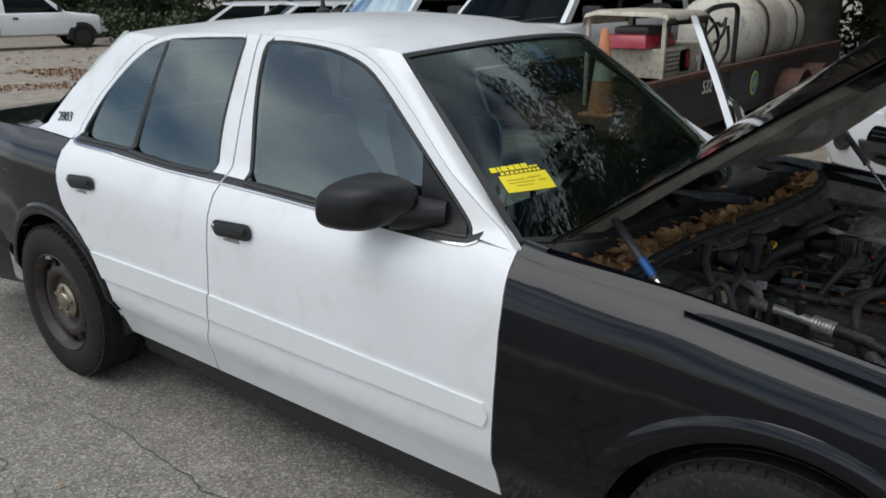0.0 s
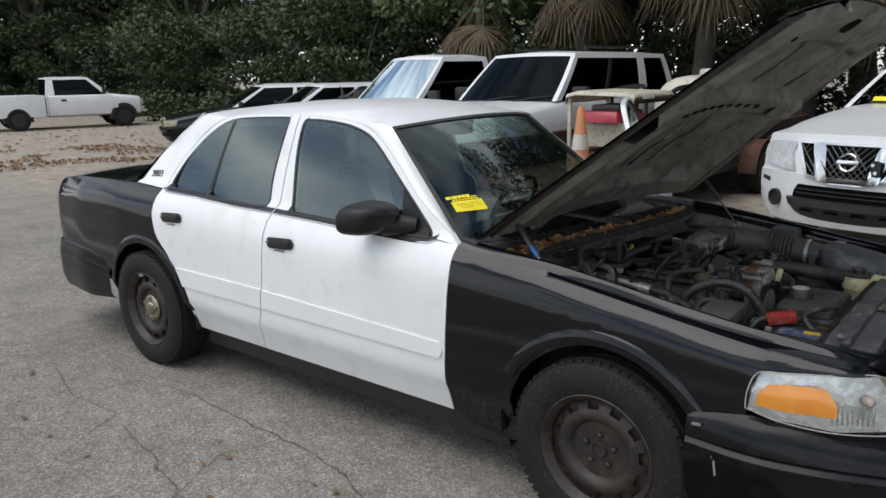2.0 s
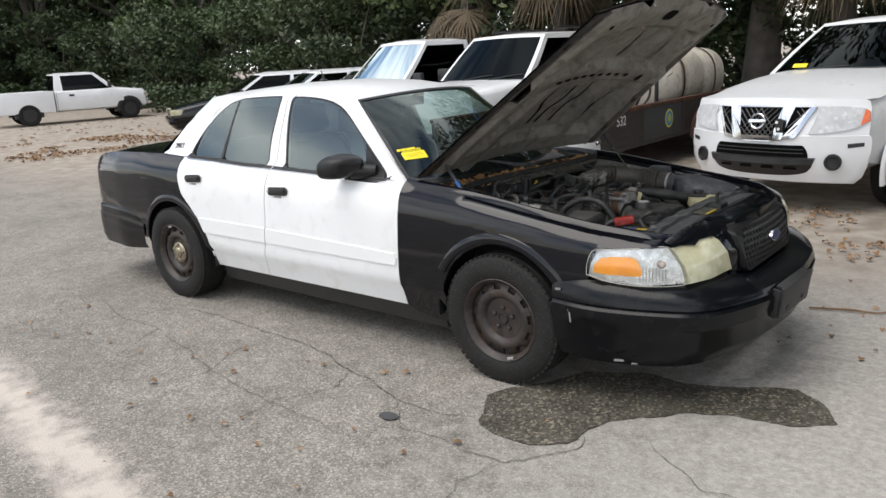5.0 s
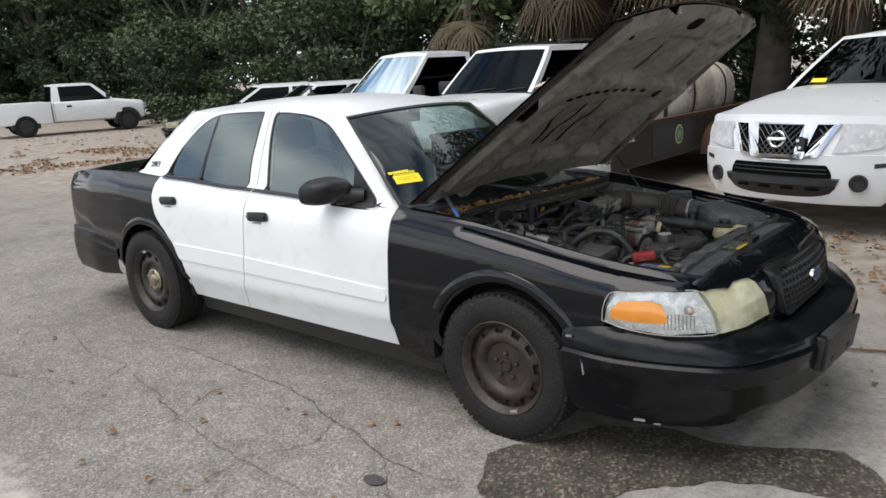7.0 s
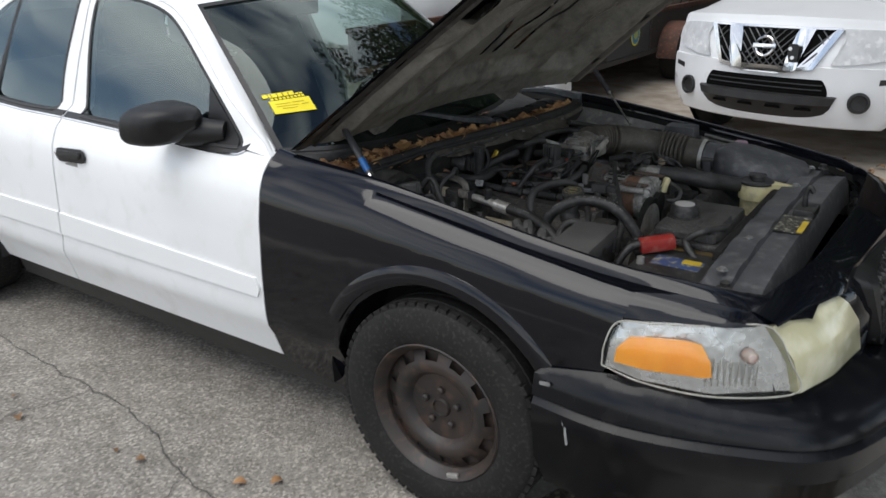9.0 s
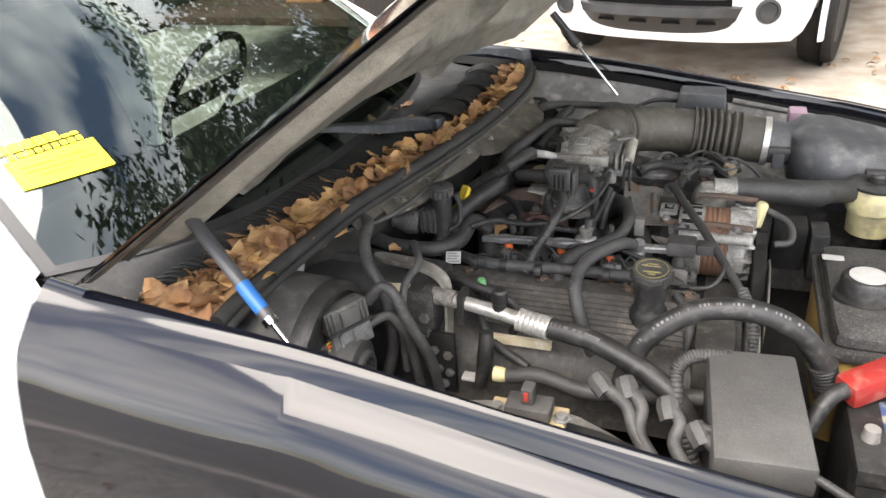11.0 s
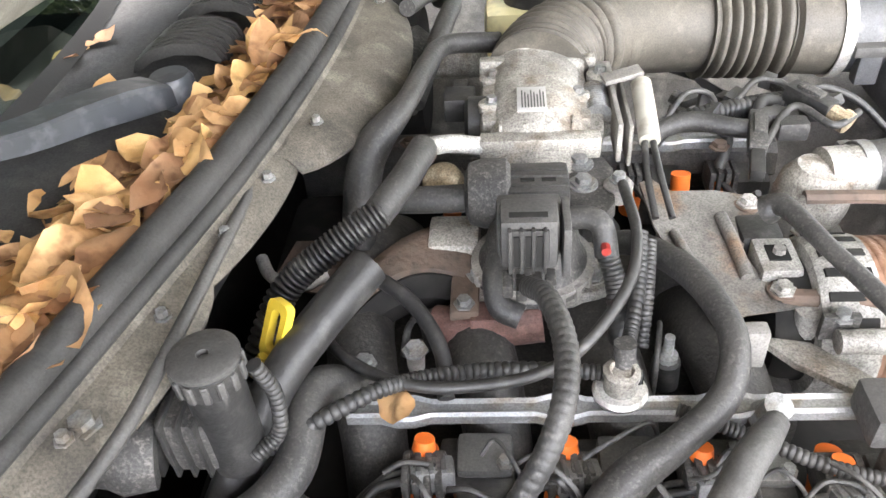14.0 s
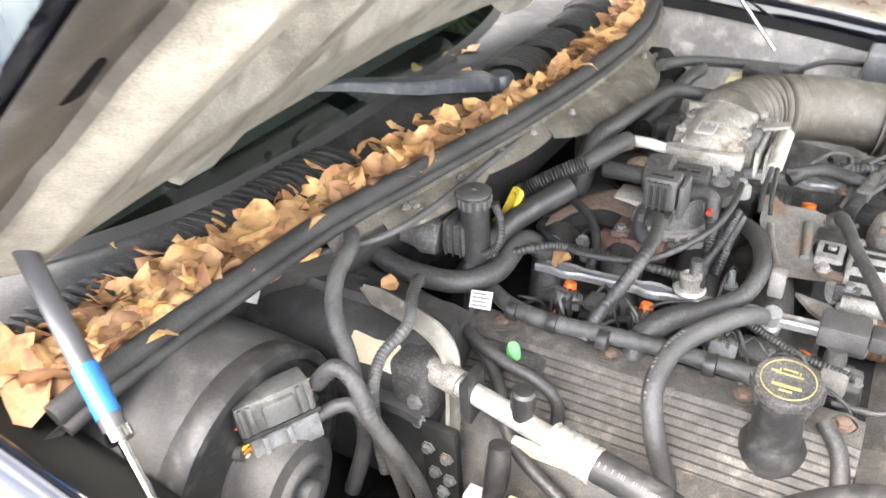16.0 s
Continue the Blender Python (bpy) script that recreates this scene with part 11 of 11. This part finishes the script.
block("cap_grip", (0.518, 0.285, 0.828), (0.574, 0.309, 0.842), HOSE_NEW, ps, 0.005)
bm = BM()
prism(bm, [(0.58, 0.27), (0.66, 0.285), (0.66, 0.30), (0.59, 0.325)], 0.03, pose(0, 0, 0.785))
part("mount_tab", bm, CREAM, ps)
dg = thing("coolant_tank", "amber coolant tank with a dusty top and black cap", "coolant tank")
bm = BM()
box(bm, (0.405, -0.345, 0.60), (0.60, -0.03, 0.775), 0.03)
part("tank", bm, TANK, dg, "stained amber plastic tank")
bm = BM()
box(bm, (0.398, -0.352, 0.772), (0.607, -0.022, 0.792), 0.008)
box(bm, (0.408, -0.342, 0.785), (0.597, -0.032, 0.825), 0.028)
box(bm, (0.53, -0.33, 0.79), (0.59, -0.16, 0.838), 0.02)
part("tank_top", bm, DUSTY, dg, "dusty upper half")
can("cap", (0.462, -0.223, 0.815), (0, 0, 1), [(0.048, 0), (0.048, 0.012), (0.040, 0.014), (0.040, 0.040), (0.036, 0.046), (0, 0.046)], HOSE_NEW, dg, n=32)
can("cap_label", (0.462, -0.223, 0.8605), (0, 0, 1), [(0.029, 0), (0.029, 0.0015), (0, 0.0015)], PAPER, dg, "pale warning label", n=28)
bm = BM()
prism(bm, rounded(0.035, 0.018, 0.002, 2, 0.425, -0.10), 0.0015, pose(0, 0, 0.8245))
part("tank_label", bm, PAPER, dg)
hose("overflow_hose", [(0.59, -0.26, 0.82), (0.56, -0.36, 0.835), (0.52, -0.375, 0.80), (0.56, -0.40, 0.76)], 0.011, HOSE, dg)
fb = thing("fuse_box", "dusty grey fuse box with a lid", "fuse box")
mf = pose(0.296, -0.567, 0.75, 0, 0, 4)
block("base", (-0.058, -0.115, -0.10), (0.058, 0.115, 0.05), HOSE_NEW, fb, 0.006, mf)
block("lid", (-0.060, -0.117, 0.045), (0.060, 0.117, 0.090), mat("grey_lid", (0.060, 0.0585, 0.057), (0.085, 0.082, 0.078), 10, 0.55, fine=(0.090, 0.087, 0.082), fscale=320, grit=0.15), fb, 0.008, mf, "grey lid")
for y in (-0.09, 0.0, 0.09):
    block("latch", (0.058, y - 0.012, 0.02), (0.066, y + 0.012, 0.06), HOSE_NEW, fb, 0.003, mf)
bt = thing("battery", "black car battery with red terminal cover", "battery")
block("case", (0.425, -0.585, 0.56), (0.63, -0.375, 0.755), HOSE_NEW, bt, 0.008)
block("lid", (0.422, -0.588, 0.745), (0.633, -0.372, 0.772), HOSE_NEW, bt, 0.006)
bm = BM()
prism(bm, rounded(0.13, 0.07, 0.004, 2, 0.53, -0.47), 0.0015, pose(0, 0, 0.7715))
part("label", bm, mat("blue_label_print", (0.03, 0.06, 0.16), (0.05, 0.07, 0.14), 30, 0.5, fine=(0.30, 0.28, 0.18), fscale=60), bt)
bm = BM()
prism(bm, rounded(0.05, 0.03, 0.004, 2, 0.565, -0.455), 0.0015, pose(0, 0, 0.7735))
part("label_mark", bm, YEL, bt)
bm = BM()
box(bm, (-0.05, -0.022, -0.02), (0.05, 0.022, 0.02), 0.012, pose(0.455, -0.425, 0.80, 0, -8, 35))
part("terminal_cover", bm, RED, bt, "red rubber terminal cover")
can("terminal", (0.445, -0.52, 0.77), (0, 0, 1), [(0.012, 0), (0.010, 0.02), (0, 0.02)], ALU, bt)
hose("battery_cable", [(0.425, -0.448, 0.80), (0.395, -0.47, 0.79), (0.37, -0.50, 0.74), (0.365, -0.53, 0.66)], 0.012, HOSE_NEW, bt)

# air-conditioning line at the front of the valve cover
ac = thing("air_conditioning_line", "aluminium pipe crimped to a black rubber hose", "pipe")
hose("pipe", [(-0.20, -0.408, 0.835), (-0.13, -0.422, 0.835), (-0.055, -0.436, 0.830)], 0.012, PIPE_ALU, ac, None, "bright aluminium pipe")
hose("pipe_nut", [(-0.225, -0.402, 0.836), (-0.175, -0.412, 0.836)], 0.0155, CAST, ac)
block("pipe_bracket", (-0.168, -0.432, 0.80), (-0.155, -0.395, 0.856), HOSE_NEW, ac, 0.004)
can("service_port", (-0.095, -0.428, 0.84), (0.05, 0, 1), [(0.011, 0), (0.011, 0.012), (0.013, 0.014), (0.013, 0.034), (0.010, 0.037), (0, 0.037)], HOSE_NEW, ac)
hose("ferrule", [(-0.060, -0.435, 0.830), (-0.008, -0.445, 0.826)], 0.0185, PIPE_ALU, ac, (0.008, 0.0012), "crimped ferrule")
hose("hose", [(-0.014, -0.443, 0.828), (0.03, -0.45, 0.826), (0.072, -0.458, 0.820), (0.151, -0.488, 0.80), (0.197, -0.51, 0.77), (0.235, -0.52, 0.71)], 0.017, HOSE_NEW, ac, None, "black rubber hose", n=40)
lp = thing("battery_hose", "black rubber hose looped over the fuse box", "hose")
hose("hose", [(0.10, -0.46, 0.72), (0.118, -0.462, 0.79), (0.145, -0.455, 0.845), (0.199, -0.437, 0.882), (0.247, -0.430, 0.893), (0.302, -0.428, 0.890), (0.353, -0.424, 0.862), (0.392, -0.411, 0.80), (0.405, -0.405, 0.74)], 0.0165, HOSE_NEW, lp, None, "thick black hose with faint print", n=60)
INK_WHITE = mat("white_hose_print", (0.20, 0.195, 0.19), (0.10, 0.098, 0.095), 90, 0.8)


def print_on_hose(line, r, f0, f1, count, seed, up=(0, -0.55, 0.83), parent=lp):
    """Small pale marks of unreadable print along the upper side of a hose."""
    q = random.Random(seed)
    pts = smooth_line(line, 420)
    k = int(f0 * 419)
    for _ in range(count):
        if k > f1 * 419:
            break
        n = q.randint(2, 3)
        t = (pts[min(k + 2, 419)] - pts[k]).normalized()
        side = (Vector(up) - t * Vector(up).dot(t)).normalized()
        across = t.cross(side)
        bm = BM()
        sheet(bm, [[pts[min(k + j, 419)] + (side * math.cos(a) + across * math.sin(a)) * (r + 0.0006) for a in (-0.13, 0.0, 0.13)] for j in range(n + 1)], side * -0.0004)
        part("print_mark", bm, INK_WHITE, parent)
        k += n + (q.randint(2, 3) if q.random() < 0.7 else q.randint(9, 16))


print_on_hose([(0.10, -0.46, 0.72), (0.118, -0.462, 0.79), (0.145, -0.455, 0.845), (0.199, -0.437, 0.882), (0.247, -0.430, 0.893), (0.302, -0.428, 0.890), (0.353, -0.424, 0.862), (0.392, -0.411, 0.80), (0.405, -0.405, 0.74)], 0.0165, 0.22, 0.85, 26, 3)
print_on_hose([(-0.014, -0.443, 0.828), (0.03, -0.45, 0.826), (0.072, -0.458, 0.820), (0.151, -0.488, 0.80), (0.197, -0.51, 0.77), (0.235, -0.52, 0.71)], 0.017, 0.05, 0.75, 20, 5, parent=ac)
print_on_hose([(0.088, -0.172, 0.85), (0.072, -0.195, 0.862), (0.052, -0.222, 0.865), (0.018, -0.28, 0.862), (0.010, -0.33, 0.842), (0.024, -0.36, 0.80), (0.045, -0.374, 0.75), (0.044, -0.39, 0.69)], 0.0115, 0.4, 0.85, 12, 8, (-0.5, -0.6, 0.6), engine)
hose("joint", [(0.388, -0.412, 0.808), (0.402, -0.406, 0.76)], 0.020, HOSE_NEW, lp, (0.006, 0.0015))
hose("crossover_hose", [(-0.075, -0.462, 0.735), (-0.02, -0.462, 0.745), (0.05, -0.47, 0.735), (0.12, -0.465, 0.74), (0.235, -0.46, 0.75)], 0.013, LOOM, label="grey hose")
can("hose_tip", (-0.085, -0.462, 0.735), (-1, 0, 0), [(0.010, -0.01), (0.013, 0.0), (0.013, 0.012), (0, 0.012)], CREAM)
hose("sender", [(-0.115, -0.44, 0.80), (-0.115, -0.45, 0.76), (-0.125, -0.455, 0.70)], [0.012, 0.014, 0.010], HOSE_NEW)
block("white_tag", (-0.16, -0.45, 0.70), (-0.135, -0.43, 0.706), PAPER, engine, 0.001)
block("tan_tag", (-0.12, -0.405, 0.775), (-0.015, -0.395, 0.790), TANPAPER, engine, 0.001, pose(0, 0, -0.02))
hose("loom", [(0.262, -0.462, 0.83), (0.215, -0.47, 0.832), (0.19, -0.485, 0.81), (0.20, -0.53, 0.76), (0.23, -0.56, 0.70)], 0.0095, LOOM, ring=(0.006, 0.0014))

# wiring on the inner fender
wr = thing("fender_wiring", "grey wiring plugs on the inner fender", "wiring")
for a, b in (((0.09, -0.57, 0.832), (0.15, -0.63, 0.80)), ((0.128, -0.575, 0.838), (0.155, -0.63, 0.80)), ((0.185, -0.595, 0.83), (0.20, -0.64, 0.80)), ((0.225, -0.625, 0.82), (0.26, -0.68, 0.79))):
    a, b = Vector(a), Vector(b)
    hose("lead", [a, a.lerp(b, 0.5) + Vector((0.01, 0, 0.01)), b, b + Vector((0.05, -0.03, -0.05))], 0.009, LOOM, wr)
    can("plug", a, (a - b), [(0.014, -0.02), (0.016, 0.0), (0.013, 0.012), (0.006, 0.013), (0, 0.013)], LOOM, wr, n=8)
hose("cable", [(0.225, -0.62, 0.828), (0.28, -0.645, 0.83), (0.35, -0.67, 0.825), (0.42, -0.69, 0.80)], 0.006, HOSE, wr)
sw = thing("inertia_switch", "grey switch with a red mark on a rusty bracket", "switch")
block("bracket", (-0.055, -0.672, 0.792), (0.055, -0.60, 0.804), mat("tan_bracket", (0.36, 0.28, 0.16), (0.28, 0.21, 0.12), 20, 0.7), sw, 0.003)
block("body", (-0.03, -0.645, 0.803), (0.035, -0.605, 0.825), LOOM, sw, 0.006)
block("lever", (-0.008, -0.635, 0.82), (0.010, -0.61, 0.85), LOOM, sw, 0.005)
block("mark", (-0.003, -0.637, 0.832), (0.004, -0.634, 0.846), RED, sw, 0.001)
for x in (-0.045, 0.048):
    bolt((x, -0.625, 0.804), 0.009, parent=sw)

# far side of the bay
br = thing("brake_fluid_tank", "yellowed brake fluid tank with a black cap", "fluid tank")
block("tank", (-0.115, 0.47, 0.80), (0.02, 0.545, 0.872), CREAM, br, 0.016)
can("cap", (-0.055, 0.515, 0.868), (0, 0, 1), [(0.034, 0), (0.034, 0.02), (0.028, 0.026), (0, 0.026)], HOSE_NEW, br)
can("master_cylinder", (-0.20, 0.51, 0.79), (1, 0, 0), [(0.025, 0), (0.025, 0.22), (0, 0.22)], CAST, br)
can("brake_booster", (-0.30, 0.50, 0.78), (1, 0, 0), [(0.10, 0), (0.125, 0.03), (0.125, 0.06), (0.09, 0.10), (0, 0.10)], DARK, car, n=36)
bx = thing("relay_box", "black relay box with a grey lid on the inner fender", "relay box")
block("lid", (0.10, 0.60, 0.855), (0.225, 0.69, 0.905), GREY_PL, bx, 0.01, None, "", 0.08)
block("base", (0.095, 0.595, 0.79), (0.23, 0.695, 0.858), HOSE_NEW, bx, 0.006)
hose("cable", [(-0.02, 0.62, 0.85), (0.04, 0.64, 0.872), (0.10, 0.66, 0.868)], 0.006, HOSE_NEW, bx)
hose("rod", [(0.24, 0.70, 0.862), (0.40, 0.70, 0.835), (0.62, 0.68, 0.80)], 0.007, SHEET_METAL, car)
block("pink_post", (0.375, 0.60, 0.82), (0.42, 0.66, 0.868), mat("pink_plastic", (0.42, 0.28, 0.34), (0.36, 0.24, 0.29), 15, 0.5), car, 0.01)
hose("far_loom", [(-0.20, 0.36, 0.93), (-0.18, 0.48, 0.90), (-0.12, 0.58, 0.87), (0.0, 0.64, 0.85)], 0.010, HOSE)
hose("far_loom", [(-0.19, 0.26, 0.86), (-0.16, 0.38, 0.90), (-0.155, 0.47, 0.89), (-0.18, 0.56, 0.86)], 0.012, HOSE)
can("strut_boot", (-0.19, 0.40, 0.82), (-1, 0.2, 0.3), [(0.05, 0), (0.06, 0.03), (0.04, 0.06), (0, 0.06)], DUSTY)

# radiator, shroud, top cover and latch
rad = thing("radiator_cover", "dusty black radiator cover with a hood latch", "radiator cover")
bm = BM()
rows = []
for u in np.linspace(-1, 1, 31):
    y = 0.66 * u
    z = 0.812 - 0.035 * abs(u) ** 4
    lip = 0.008 if int((u + 1) * 7) % 2 else 0.0
    rows.append([(0.615, y, z - 0.10), (0.62, y, z - 0.02), (0.632, y, z - 0.004 + lip), (0.70, y, z + 0.004 + lip), (0.705, y, z - 0.008), (0.775, y, z - 0.004), (0.785, y, z - 0.02), (0.80, y, z - 0.10)])
grid(bm, rows)
part("cover", bm, GREY_PL, rad, angle=30)
block("shroud", (0.60, -0.40, 0.45), (0.625, 0.40, 0.80), DARK, rad, 0.01)
block("radiator", (0.65, -0.55, 0.38), (0.70, 0.55, 0.78), DARK, rad, 0.01)
bm = BM()
prism(bm, rounded(0.09, 0.16, 0.003, 2, 0.735, -0.10), 0.0015, pose(0, 0, 0.810))
part("label", bm, mat("dark_printed_label", (0.03, 0.03, 0.03), (0.05, 0.05, 0.045), 40, 0.4, fine=(0.40, 0.38, 0.28), fscale=130), rad, "printed label")
bm = BM()
prism(bm, rounded(0.016, 0.11, 0.002, 2, 0.772, -0.115), 0.0015, pose(0, 0, 0.8115))
part("label_stripe", bm, YEL, rad)
for y in (-0.56, 0.56, -0.30, 0.30):
    bolt((0.67, y, 0.815), 0.010, parent=rad)
block("latch_plate", (0.72, 0.0, 0.80), (0.78, 0.10, 0.825), HOSE_NEW, rad, 0.004)
hose("latch_hook", [(0.745, 0.05, 0.82), (0.742, 0.05, 0.86), (0.752, 0.05, 0.885), (0.765, 0.05, 0.87)], 0.008, HOSE_NEW, rad)
for y in (-0.64, 0.62):
    can("rubber_stop", (0.70, y, 0.785), (0, 0, 1), [(0.018, 0), (0.018, 0.02), (0.012, 0.024), (0.012, 0.034), (0, 0.036)], HOSE_NEW, rad)

# loose leads, ties and clips lying over the engine
crng = random.Random(23)
for k in range(26):
    x, y = crng.uniform(-0.22, 0.26), crng.uniform(-0.10, 0.30)
    z = 0.815 + 0.02 * crng.random()
    d = Vector((crng.uniform(-1, 1), crng.uniform(-1, 1), 0)).normalized() * crng.uniform(0.03, 0.07)
    p = Vector((x, y, z))
    if y > 0.04 or abs(x + 0.06) < 0.08 or x > 0.06:
        continue
    hose("thin_lead", [p, p + d * 0.4 + Vector((0, 0, 0.016)), p + d, p + d * 1.3 + Vector((0, 0, -0.05))], crng.uniform(0.0022, 0.0045), (HOSE_NEW, HOSE, LOOM)[k % 3], sides=6)
for k in range(16):
    x, y = crng.uniform(0.10, 0.27), crng.uniform(0.20, 0.30)
    block("wiring_clip", (-0.012, -0.007, -0.005), (0.012, 0.007, 0.007), (HOSE_NEW, DUSTY, LOOM)[k % 3], engine, 0.002, pose(x, y, crng.uniform(0.83, 0.87), crng.uniform(-30, 30), crng.uniform(-30, 30), crng.uniform(0, 180)))
for x, y, z in ((-0.19, -0.255, 0.836), (-0.07, -0.262, 0.838), (0.05, -0.252, 0.838), (-0.135, -0.258, 0.838)):
    can("tape_band", (x - 0.006, y, z - 0.013), (1, 0, 0), [(0.0118, 0), (0.0122, 0.001), (0.0122, 0.012), (0.0118, 0.013)], HOSE_NEW, n=16)
grng = random.Random(31)
for k in range(16):
    p = Vector((-0.20 + 0.023 * k, -0.20 + grng.uniform(-0.018, 0.018), grng.uniform(0.815, 0.832)))
    q = p + Vector((grng.uniform(0.015, 0.05), grng.uniform(-0.03, 0.03), grng.uniform(-0.012, 0.004)))
    hose("thin_lead", [p, p.lerp(q, 0.4) + Vector((0, grng.uniform(-0.012, 0.012), 0.010)), q, q + Vector((0.01, 0.0, -0.03))], grng.uniform(0.0016, 0.003), (HOSE_NEW, HOSE, LOOM)[k % 3], sides=6)
